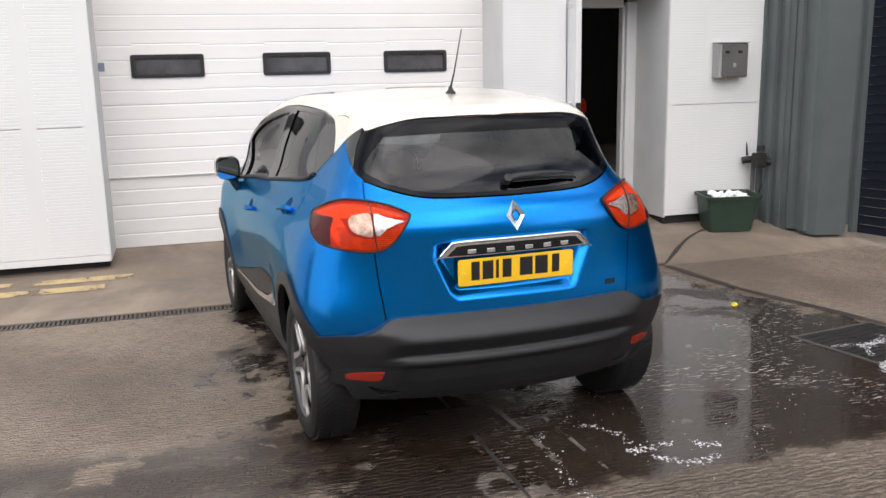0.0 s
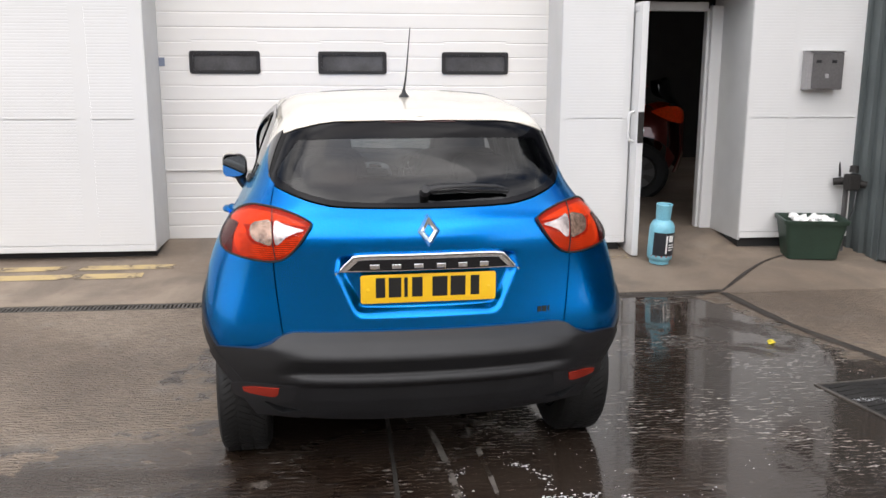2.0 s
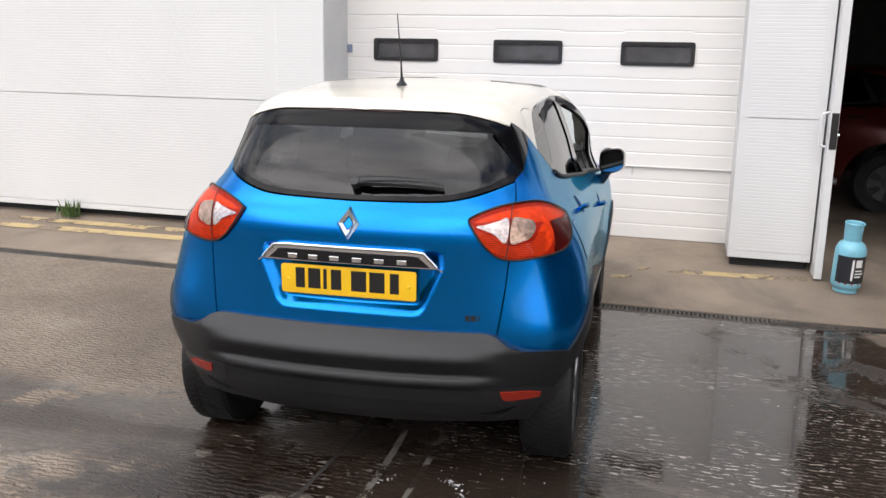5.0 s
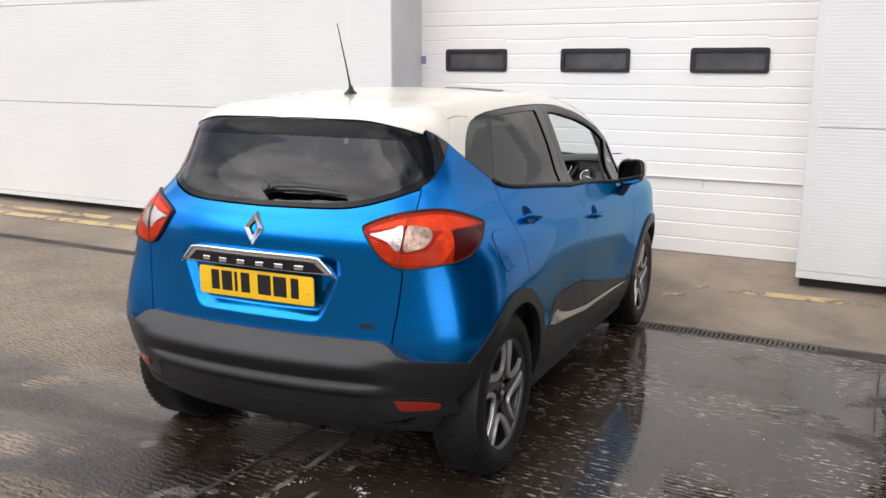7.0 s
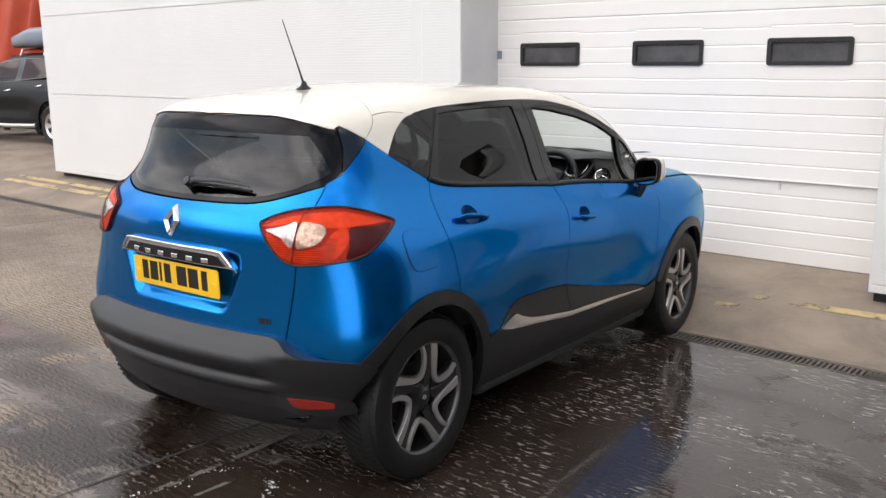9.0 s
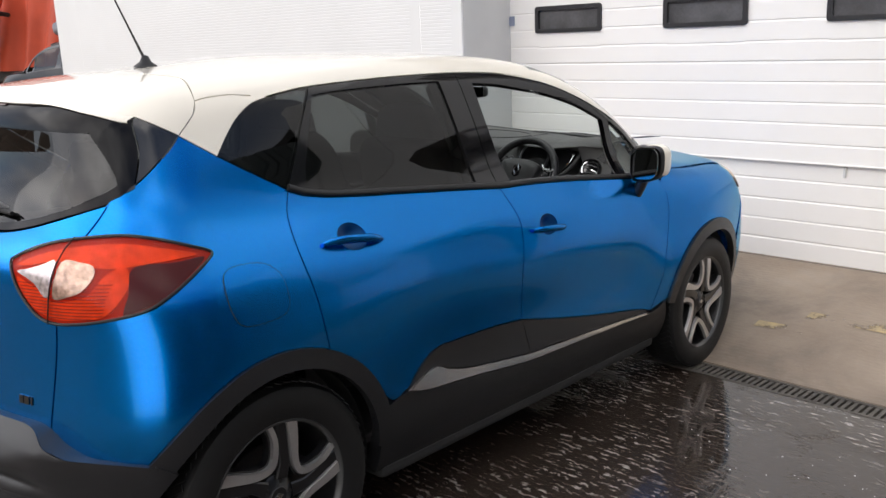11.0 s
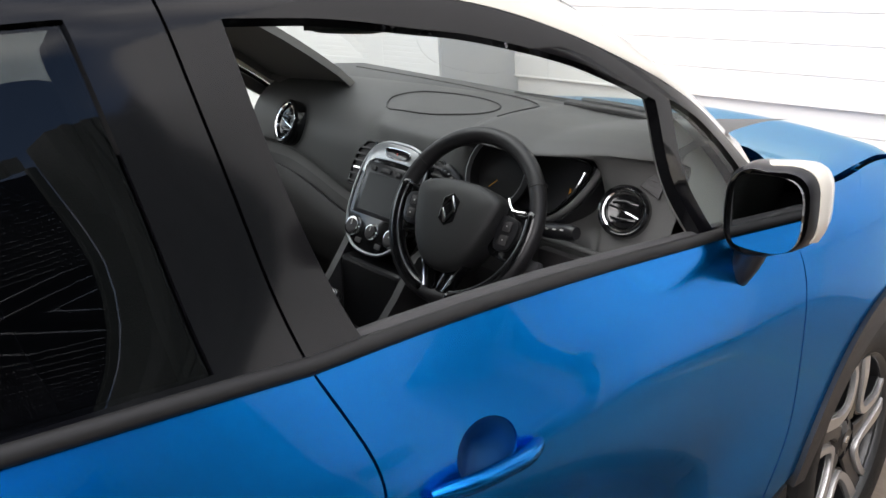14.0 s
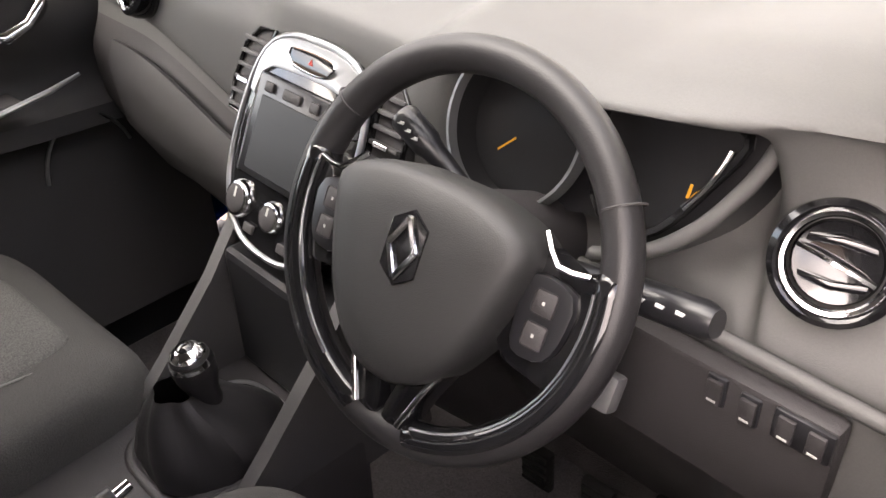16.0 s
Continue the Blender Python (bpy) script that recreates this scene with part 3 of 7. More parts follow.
def prism(outline, z0, z1, bm=None, m=None, bevel=0.0):
    """A flat piece of the given outline, from z0 to z1."""
    b = bm or bmesh.new()
    m = m or Matrix()
    lo = [b.verts.new(m @ Vector((x, y, z0))) for x, y in outline]
    hi = [b.verts.new(m @ Vector((x, y, z1))) for x, y in outline]
    n = len(lo)
    top = b.faces.new(hi)
    faces = [top, b.faces.new(lo[::-1])]
    faces += [b.faces.new((lo[k], lo[(k + 1) % n], hi[(k + 1) % n], hi[k])) for k in range(n)]
    bmesh.ops.recalc_face_normals(b, faces=faces)
    if bevel:
        bmesh.ops.bevel(b, geom=list(top.edges), offset=bevel, segments=2, affect="EDGES", profile=.6)
    return b

# ---- the yard and the building ----
DRAIN_Y, FRONT_Y, DOOR_Y = 6.80, 7.80, 8.33


def ground_z(x, y):
    if y < DRAIN_Y:
        return -.0295 * (max(y, -6) - 4.275)
    return -.0745 + .134 * (min(y, 8.45) - DRAIN_Y)


def grid_lines(a, b, step, far, growth=1.6):
    """Even steps from a to b, then growing ones out to far on both sides."""
    mid = list(np.arange(a, b + 1e-6, step))
    out, d, v = [], step, b
    while v < far:
        d *= growth
        v += d
        out.append(v)
    low, d, v = [], step, a
    while v > -far:
        d *= growth
        v -= d
        low.append(v)
    return low[::-1] + mid + out


bm = bmesh.new()
gx = grid_lines(-9, 9, .25, 400)
gy = sorted(grid_lines(-6, 9, .25, 400) + [DRAIN_Y - .075, DRAIN_Y - .07, DRAIN_Y + .07, DRAIN_Y + .075, 8.45])
rows = []
for y in gy:
    row = []
    for x in gx:
        dip = .03 if abs(y - DRAIN_Y) < .072 and -9.1 < x < 3.9 else 0
        wave = .004 * noise.noise(Vector((x * .7, y * .7, 0))) if -9 < x < 9 and -6 < y < 9 else 0
        row.append(bm.verts.new((x, y, ground_z(x, y) - dip + wave)))
    rows.append(row)
for a, b in zip(rows, rows[1:]):
    for k in range(len(gx) - 1):
        bm.faces.new((a[k], a[k + 1], b[k + 1], b[k]))
ground = thing("ground", "ridged concrete yard, wet with puddles round the car, drier beyond", "ground", kind="structure", data=mesh_of("ground", bm, GROUND, 30))


def on_ground(points, width, name, mat, lift=.003, label="", parent=None, wobble=.0):
    """A flat strip laid along a line on the ground."""
    b = bmesh.new()
    pts = [Vector((p[0], p[1], 0)) for p in curve(points, step=.12)]
    rows = []
    for k, p in enumerate(pts):
        t = (pts[min(k + 1, len(pts) - 1)] - pts[max(k - 1, 0)]).normalized()
        s = Vector((-t.y, t.x, 0)) * width / 2 * (1 + wobble * noise.noise(p * 3))
        rows.append([b.verts.new((q.x, q.y, ground_z(q.x, q.y) + lift)) for q in (p - s, p + s)])
    for a, c in zip(rows, rows[1:]):
        b.faces.new((a[0], c[0], c[1], a[1]))
    return part(name, b, mat, parent or ground, label)


def frame_of(x0, y0, x1, y1, z):
    """A flat rim between two rectangles."""
    b = bmesh.new()
    loops = [[b.verts.new((sx * x, sy * y, h)) for sx, sy in ((1, 1), (-1, 1), (-1, -1), (1, -1))] for x, y, h in ((x0, y0, -.004), (x0, y0, z), (x1, y1, z), (x1, y1, -.004))]
    for p, q in zip(loops, loops[1:]):
        for i in range(4):
            b.faces.new((p[i], p[(i + 1) % 4], q[(i + 1) % 4], q[i]))
    bmesh.ops.recalc_face_normals(b, faces=b.faces)
    return b


degrees_fall = math.degrees(math.atan(-.0295))

# slot drain with its grating
drain = thing("drain", "black slotted drain channel set in the concrete", "drain", kind="structure", at=Matrix())
b = bmesh.new()
for y0, y1 in ((DRAIN_Y - .072, DRAIN_Y - .052), (DRAIN_Y + .052, DRAIN_Y + .072)):
    box(-9.0, 3.85, y0, y1, -.100, -.071, bm=b)
part("edge_bar", b, GRATE, drain)
b = bmesh.new()
for k in range(430):
    x = -9.0 + .0299 * k
    box(x, x + .017, DRAIN_Y - .052, DRAIN_Y + .052, -.090, -.0735, bm=b)
tagged(part("grate_bars", b, GRATE, drain), kind="stuff")

# joints between the bays, the raised apron and the worn yellow lines
for line, w in (([(1.30, -3.0), (1.30, 3.0), (1.29, 5.2)], .018), ([(-5.0, -3.0), (-5.02, 6.7)], .02)):
    on_ground(line, w, "joint", JOINT, wobble=.5)
for line, w in (([(4.02, 6.80), (4.06, 5.83), (4.24, 4.86), (4.55, 3.2), (5.0, 1.0)], .08), ([(3.2, 6.77), (4.02, 6.84)], .065), ([(4.03, 6.84), (4.65, 7.45), (5.2, 7.75)], .032)):
    on_ground(line, w, "joint", DIRT, wobble=.6, lift=.0035)
    on_ground(line, w * .22, "joint", JOINT, wobble=.5, lift=.006)
for line, w in (([(-8.6, 7.60), (-4, 7.61), (-.28, 7.63)], .10), ([(-8.6, 7.40), (-4, 7.41), (-.5, 7.44)], .11), ([(2.27, 7.60), (2.9, 7.61), (3.52, 7.64)], .09), ([(2.08, 7.39), (2.35, 7.41)], .07)):
    on_ground(line, w, "yellow_line", YELLOW_PAINT, lift=.004, label="worn yellow painted line")

# pale worn edges of a strip let into the concrete under the car
for line, w in (([(1.54, 1.2), (1.53, 3.5), (1.47, 4.4)], .030), ([(1.69, 2.2), (1.68, 3.7), (1.65, 4.3)], .022)):
    on_ground(line, w, "worn_edge", PALE_EDGE, lift=.004, wobble=.8)

# cast iron cover with chevron bars, set in the wet concrete
cover = thing("drain_cover", "dark wet cast iron cover with raised chevron bars", "drain cover", at=pose(3.95, 4.32, ground_z(0, 4.32) + .001, degrees_fall, 0, 8))
part("plate", box(-.31, .31, -.34, .34, -.006, .004, .002), IRON, cover)
part("frame", frame_of(.31, .34, .33, .36, .006), GRATE, cover)
for i in range(11):
    for k in (-1, 1):
        y = -.29 + .056 * i
        part("raised_bar", ribbon([(k * .012, y, .004), (k * .15, y + .035, .004), (k * .29, y + .012, .004)], .016, .004, bevel=.3), IRON, cover)

# soap suds
foam = bmesh.new()
rnd = random.Random(5)
# suds gather along thin drifting lines and in small rafts
for cx, cy, length, turn, n in ((3.86, 4.40, .45, 20, 300), (3.92, 4.28, .5, 24, 420), (4.0, 4.12, .5, 20, 420), (3.78, 4.08, .5, 40, 500), (3.98, 3.86, .5, -20, 500), (4.3, 3.75, .8, 20, 800), (4.6, 3.3, 1.0, -10, 700), (1.80, 3.66, .30, 110, 120), (1.97, 3.50, .20, -25, 200), (2.07, 3.42, .28, -12, 420), (2.20, 3.38, .10, 0, 140), (3.05, 2.55, .6, 10, 380), (3.2, 2.42, .35, -25, 160), (.55, 2.2, .25, 5, 60), (3.6, 2.0, .7, 15, 260), (1.53, 3.2, 1.2, 91, 260), (2.45, 2.35, .5, 150, 200)):
    for _ in range(int(n * .60)):
        u = rnd.uniform(-.5, .5) * length
        drift = .16 * noise.noise(Vector((u * 3.1 + cx * 7, cy, turn))) + rnd.choice((-1, 0, 0, 1)) * .05 * noise.noise(Vector((u * 9, cx, 3)))
        v = drift + rnd.gauss(0, .012 + .03 * max(0, noise.noise(Vector((u * 6, cy * 3, 1)))))
        ca, sa = math.cos(radians(turn)), math.sin(radians(turn))
        x, y, r = cx + u * ca - v * sa, cy + u * sa + v * ca, rnd.choice((.0015, .002, .002, .003, .004, .006))
        z = ground_z(x, y) + (.0095 if 3.6 < x < 4.3 and 3.9 < y < 4.75 else .0015)
        ring = [foam.verts.new((x + r * math.cos(a), y + r * .8 * math.sin(a), z)) for a in (0, 1.26, 2.51, 3.77, 5.03)]
        tip = foam.verts.new((x, y, z + r * .5))
        for i in range(5):
            foam.faces.new((ring[i], ring[(i + 1) % 5], tip))
for _ in range(900):
    x, y, r = rnd.uniform(1.7, 4.0), rnd.uniform(2.6, 6.7), rnd.choice((.0015, .002, .002, .003, .004))
    if noise.noise(Vector((x * 1.3, y * 1.9, 5))) < .05:
        continue
    z = ground_z(x, y) + .002
    foam.faces.new([foam.verts.new((x + r * math.cos(a), y + r * .8 * math.sin(a), z)) for a in (0, 1.26, 2.51, 3.77, 5.03)])
thing("soap_foam", "scattered white soap suds on the wet concrete", "foam", kind="stuff", data=mesh_of("soap_foam", foam, FOAM, 60))

# ---- walls ----
def ribbed(x0, x1, z0, z1, y, pitch, depth, flip=False, groove=.35):
    """A sheet facing -y, with small horizontal ribs."""
    b = bmesh.new()
    n = max(1, round((z1 - z0) / pitch))
    zs = []
    for k in range(n):
        a = z0 + (z1 - z0) * k / n
        h = (z1 - z0) / n
        zs += [(a, y), (a + h * (1 - groove), y), (a + h * (1 - groove * .55), y + depth), (a + h * (1 - groove * .30), y + depth)]
    zs.append((z1, y))
    rows = [[b.verts.new((x, yy, z)) for x in (x0, x1)] for z, yy in zs]
    for p, q in zip(rows, rows[1:]):
        b.faces.new((p[0], p[1], q[1], q[0]))
    return b


WALL_TOP = 4.6


def panel_wall(name, label, x0, x1, z0, columns):
    """A wall of ribbed white panels with smooth edge strips and a foot rail."""
    core = mesh_of(name, box(x0, x1, FRONT_Y + .012, DOOR_Y + .30, z0 + .01, WALL_TOP), WHITE)
    w = thing(name, label, "wall", kind="structure", data=core)
    seams = [z0 + .055, 1.218, 2.255, 3.29, WALL_TOP]
    for xa, xb in columns:
        for za, zb in zip(seams, seams[1:]):
            part("panel", ribbed(xa, xb, za + .003, zb - .004, FRONT_Y, .0258, .0007), WHITE, w)
    edges = [x0] + [x for c in columns for x in c] + [x1]
    for xa, xb in zip(edges[::2], edges[1::2]):
        if xb - xa > .01:
            part("cover_strip", box(xa, xb, FRONT_Y - .0006, FRONT_Y + .012, z0 + .055, WALL_TOP), WHITE, w)
    part("foot_rail", box(x0, x1, FRONT_Y - .004, FRONT_Y + .012, z0, z0 + .052, .003), WHITE, w)
    return w


left_wall = panel_wall("wall_1", "white ribbed steel panel wall standing clear of the ground", -7.83, -.46, .137, [(-7.72, -7.24), (-7.16, -1.02), (-.90, -.57)])
panel_wall("wall_2", "white ribbed steel panel pier beside the garage door", 2.93, 3.53, .140, [(2.99, 3.47)])
panel_wall("wall_3", "white ribbed steel panel wall with grey box", 4.58, 5.60, .160, [(4.63, 4.95), (5.02, 5.56)])
# dark blocks, set back, fill the gap under the panels
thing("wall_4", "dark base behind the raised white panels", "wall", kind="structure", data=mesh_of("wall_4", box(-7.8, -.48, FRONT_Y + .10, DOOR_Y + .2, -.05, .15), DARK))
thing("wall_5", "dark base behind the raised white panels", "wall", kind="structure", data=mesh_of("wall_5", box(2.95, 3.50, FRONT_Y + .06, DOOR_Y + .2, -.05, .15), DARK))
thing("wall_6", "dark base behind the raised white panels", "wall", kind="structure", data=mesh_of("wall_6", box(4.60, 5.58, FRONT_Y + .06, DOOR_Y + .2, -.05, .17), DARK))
# lintel over the openings and the roof of the hall
thing("wall_7", "white wall above the garage door", "wall", kind="structure", data=mesh_of("wall_7", box(-.46, 2.93, FRONT_Y + .05, DOOR_Y + .3, 3.75, WALL_TOP), WHITE))
thing("wall_8", "white wall above the side door", "wall", kind="structure", data=mesh_of("wall_8", box(3.53, 4.58, FRONT_Y + .03, DOOR_Y + .3, 2.30, WALL_TOP), WHITE))

# sectional garage door with three windows
gdoor = thing("garage_door", "closed cream sectional garage door with three dark windows", "garage door", kind="structure", at=Matrix())
SECTION = .615
WINS = ((-.200, .397), (.893, 1.487), (1.973, 2.566))
for k in range(6):
    z0, z1 = .130 + SECTION * k, .130 + SECTION * (k + 1)
    if k == 2:
        s = None
        cuts = [-.52] + [x for w in WINS for x in (w[0] + .02, w[1] - .02)] + [2.99]
        for xa, xb in zip(cuts[::2], cuts[1::2]):
            ob = part("door_section", ribbed(xa, xb, z0 + .0015, z1 - .0015, DOOR_Y, .123, .0035, groove=.14), DOOR_WHITE, gdoor)
        for xa, xb in WINS:
            part("door_section", ribbed(xa + .02, xb - .02, z0 + .0015, 1.595, DOOR_Y, .123, .0035, groove=.14), DOOR_WHITE, gdoor)
            part("door_section", ribbed(xa + .02, xb - .02, 1.755, z1 - .0015, DOOR_Y, .11, .0035, groove=.14), DOOR_WHITE, gdoor)
    else:
        back = .022 if k == 0 else 0
        part("door_section", ribbed(-.52, 2.99, z0 + .0005, z1 - .0005 + back, DOOR_Y + back, .123, .0035, groove=.14), DOOR_WHITE, gdoor)
for k in range(2, 6):
    part("joint_cover", box(-.52, 2.99, DOOR_Y + .0036, DOOR_Y + .016, .130 + SECTION * k - .012, .130 + SECTION * k + .012), DOOR_WHITE, gdoor)
part("joint_lip", box(-.50, 2.97, DOOR_Y - .006, DOOR_Y + .020, .742, .752, .002), DOOR_WHITE, gdoor)
part("pull_catch", box(2.120, 2.134, DOOR_Y + .006, DOOR_Y + .030, .672, .738, .003), REVEAL, gdoor, "small upright steel catch")
part("door_back", box(-.52, 2.99, DOOR_Y + .034, DOOR_Y + .06, .13, 1.56), DOOR_WHITE, gdoor)
part("bottom_seal", box(-.52, 2.99, DOOR_Y - .004, DOOR_Y + .03, .105, .132, .004), SEAL, gdoor)


def rounded(x0, x1, z0, z1, r, n=5):
    pts = []
    for cx, cz, a0 in ((x1 - r, z1 - r, 0), (x0 + r, z1 - r, 90), (x0 + r, z0 + r, 180), (x1 - r, z0 + r, 270)):
        pts += [(cx + r * math.cos(radians(a0 + 90 * i / n)), cz + r * math.sin(radians(a0 + 90 * i / n))) for i in range(n + 1)]
    return pts


def frame_ring(outer, inner, y0, y1):
    b = bmesh.new()
    loops = [[b.verts.new((x, y, z)) for x, z in pts] for pts, y in ((outer, y1), (outer, y0), (inner, y0), (inner, y1))]
    n = len(outer)
    for p, q in zip(loops, loops[1:]):
        for i in range(n):
            b.faces.new((p[i], p[(i + 1) % n], q[(i + 1) % n], q[i]))
    bmesh.ops.recalc_face_normals(b, faces=b.faces)
    return b


for xa, xb in WINS:
    f = part("door_window", frame_ring(rounded(xa, xb, 1.577, 1.770, .022), rounded(xa + .032, xb - .032, 1.606, 1.741, .014), DOOR_Y - .014, DOOR_Y + .03), SATIN_BLACK, gdoor, "black framed narrow window")
    b = bmesh.new()
    b.faces.new([b.verts.new((x, DOOR_Y + .006, z)) for x, z in rounded(xa + .03, xb - .03, 1.604, 1.743, .014)])
    part("pane", b, WINDOW_GLASS, f)
part("label_plate", box(-.535, -.405, DOOR_Y - .012, DOOR_Y - .004, 1.640, 1.712, .003), BLUE_GREY, gdoor, "small blue grey label")
# side reveals that the panels turn in to the door
for name, xa, xb in (("trim_1", -.475, -.455), ("trim_2", 2.925, 2.945)):
    thing(name, "pale grey steel reveal of the garage doorway", "trim", kind="structure", data=mesh_of(name, box(xa, xb, FRONT_Y + .013, DOOR_Y + .02, .14, 3.75), REVEAL))

# side doorway, its frame and the open leaf
dframe = thing("door_frame", "white steel frame of the side doorway", "door frame", kind="structure", at=Matrix())
part("jamb", box(4.47, 4.58, 8.42, 8.50, .06, 2.20, .006), WHITE, dframe)
part("jamb", box(4.44, 4.47, 8.46, 8.54, .06, 2.17, .004), REVEAL, dframe)
part("jamb", box(3.53, 3.62, 8.46, 8.54, .06, 2.20, .006), WHITE, dframe)
part("head", box(3.62, 4.44, 8.44, 8.54, 2.15, 2.23, .006), REVEAL, dframe)
part("reveal_side", box(4.575, 4.595, FRONT_Y + .013, 8.46, .14, 2.3), REVEAL, dframe)
part("sill", box(3.53, 4.58, 8.30, 8.56, .0, .085, .01), CONCRETE, dframe)
leaf = thing("door_1", "white steel door standing open outwards", "door", kind="structure", at=Matrix())
part("leaf", box(3.545, 3.600, 7.625, 8.455, .055, 2.17, .004), WHITE, leaf)
b = tube([(3.540, 7.70, 1.03), (3.500, 7.70, 1.04), (3.492, 7.70, 1.08), (3.492, 7.70, 1.23), (3.500, 7.70, 1.27), (3.540, 7.70, 1.28)], .011, 10)
part("pull_handle", b, WHITE, leaf, smooth=50)
part("lock_plate", box(3.548, 3.597, 7.619, 7.6255, 1.02, 1.28, .002), IRON, leaf)
part("door_closer", box(3.54, 3.60, 7.70, 7.95, 2.10, 2.15, .008), REVEAL, leaf)
part("key_barrel", lathe([(0, .02), (.012, .018), (.012, 0)], 12, m=pose(3.60, 7.68, 1.12, 0, 90, 0)), CHROME, leaf)

# the room behind the side door and the hall behind the garage door, their dimness painted in
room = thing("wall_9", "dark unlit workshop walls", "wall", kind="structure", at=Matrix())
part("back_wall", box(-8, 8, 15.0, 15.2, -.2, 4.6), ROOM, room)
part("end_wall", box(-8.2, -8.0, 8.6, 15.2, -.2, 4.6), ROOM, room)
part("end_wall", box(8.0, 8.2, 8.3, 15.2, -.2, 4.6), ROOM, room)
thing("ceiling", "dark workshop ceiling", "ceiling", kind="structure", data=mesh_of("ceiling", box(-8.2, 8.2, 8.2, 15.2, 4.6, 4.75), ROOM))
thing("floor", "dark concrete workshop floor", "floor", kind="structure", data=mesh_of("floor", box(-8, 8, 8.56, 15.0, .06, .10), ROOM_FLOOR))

# grey cladding, corner post and blue roller shutter on the neighbouring building
EAVES = 4.1


def clad(p, q, z0, z1, pitch, depth, mat, name, label, parent=None):
    """Upright trapezoid ribs along a plan line; the ribs stand to the left of p to q."""
    p, q = Vector((*p, 0)), Vector((*q, 0))
    t = (q - p).normalized()
    n = Vector((-t.y, t.x, 0))
    count = max(1, round((q - p).length / pitch))
    b = bmesh.new()
    cols = []
    for k in range(count):
        for u, d in ((0, 0), (.42, 0), (.52, depth), (.90, depth)):
            c = p + (q - p) * ((k + u) / count) + n * d
            cols.append([b.verts.new((c.x, c.y, z)) for z in (z0, z1)])
    cols.append([b.verts.new((q.x, q.y, z)) for z in (z0, z1)])
    for a, c in zip(cols, cols[1:]):
        b.faces.new((a[0], c[0], c[1], a[1]))
    bmesh.ops.recalc_face_normals(b, faces=b.faces)
    return thing(name, label, "wall", kind="structure", data=mesh_of(name, b, mat))


clad((5.60, 7.92), (5.745, 7.20), .03, EAVES, .135, -.035, GREY_STEEL, "wall_10", "grey green profiled steel cladding")
b = prism([(5.745, 7.20), (5.78, 7.12), (6.06, 7.06), (6.10, 7.12), (6.10, 7.4), (5.745, 7.4)], .0, EAVES)
thing("wall_11", "smooth grey steel corner post", "wall", kind="structure", data=mesh_of("wall_11", b, GREY_STEEL))
thing("wall_12", "back of the neighbouring cladding", "wall", kind="structure", data=mesh_of("wall_12", box(5.66, 6.6, 7.42, 8.9, 0, EAVES), GREY_STEEL))


def shutter(p, q, z0, z1, pitch):
    """A roller shutter's curved slats along a plan line."""
    p, q = Vector((*p, 0)), Vector((*q, 0))
    t = (q - p).normalized()
    n = Vector((t.y, -t.x, 0)) * -1
    s = thing("roller_shutter", "closed dark blue slatted roller shutter", "shutter", kind="structure", at=Matrix())
    b = bmesh.new()
    prof = [(0, 0), (.12, .002), (.40, .004), (.68, .004), (.90, .002), (.97, 0)]
    for end in (0,):
        cols = []
        for u, d in prof:
            cols.append([b.verts.new((c.x, c.y, u * pitch)) for c in (p + n * d, q + n * d)])
        for a, c in zip(cols, cols[1:]):
            b.faces.new((a[0], a[1], c[1], c[0]))
    me = mesh_of("slat", b, NAVY, 40)
    for k in range(int((z1 - z0) / pitch)):
        ob = new("slat", me)
        ob.parent = s
        ob.matrix_basis = Matrix.Translation((0, 0, z0 + k * pitch))
    part("guide", box(-.04, .04, -.03, .03, z0, z1, .004), GREY_STEEL, s, at=Matrix.Translation((p.x, p.y, 0)))
    return s


shutter((6.14, 7.04), (7.05, 4.2), .02, 3.9, .085)
clad((6.15, 7.02), (7.06, 4.2), 3.9, EAVES, .25, .035, GREY_STEEL, "wall_14", "grey green profiled steel cladding")
# unseen stretch of wall, added and kept dark for the side windows' reflections
clad((7.05, 4.2), (8.15, .5), .02, EAVES, .25, .035, NAVY, "wall_13", "dark blue profiled steel cladding")
# unseen wall, added to give mirrors and tailgate something to reflect
thing("wall_15", "low brown brick building across the yard", "wall", kind="structure", data=mesh_of("wall_15", box(-30, 12, -15.5, -15, 0, 5.2), BRICK))

# ---- the blue car ----
CAR = pose(1.3989, 4.202, 0, -1.69, 0, 3.47)
car = thing("car", "metallic blue hatchback with ivory roof, black cladding and wet tyres", "car", at=CAR)


def side(*pts):
    return along(body, pts)


def rear(*pts, shape=body):
    return behind(shape, pts)


def two(name, mat, outer, parent=car, label="", **k):
    """The same piece on the right and on the left of the car."""
    return [part(name, panel(name, mat, outer, mirror=m, **k), None, parent, label) for m in (False, True)]


def arc(cy, cz, r, a0, a1, step=5):
    n = max(2, int(abs(a1 - a0) / step))
    return [(cy + r * math.cos(radians(a0 + (a1 - a0) * k / n)), cz + r * math.sin(radians(a0 + (a1 - a0) * k / n))) for k in range(n + 1)]


# lines that two panels share, seen from the side (y, z) or from behind (x, z)
BELT_REAR = [(1.079, 1.067), (.953, 1.078), (.762, 1.093), (.59, 1.106), (.437, 1.117), (.310, 1.129), (.241, 1.141), (.190, 1.160)]
BELT_FRONT = [(2.115, 1.000), (1.954, 1.010), (1.553, 1.044), (1.29, 1.060), (1.079, 1.067)]
SEAM_REAR = [(.190, 1.160), (.150, 1.081), (.133, .979), (.143, .87), (.165, .722)]
SEAM_MID = [(1.079, 1.067), (1.108, .965), (1.103, .893), (1.097, .739), (1.114, .584)]
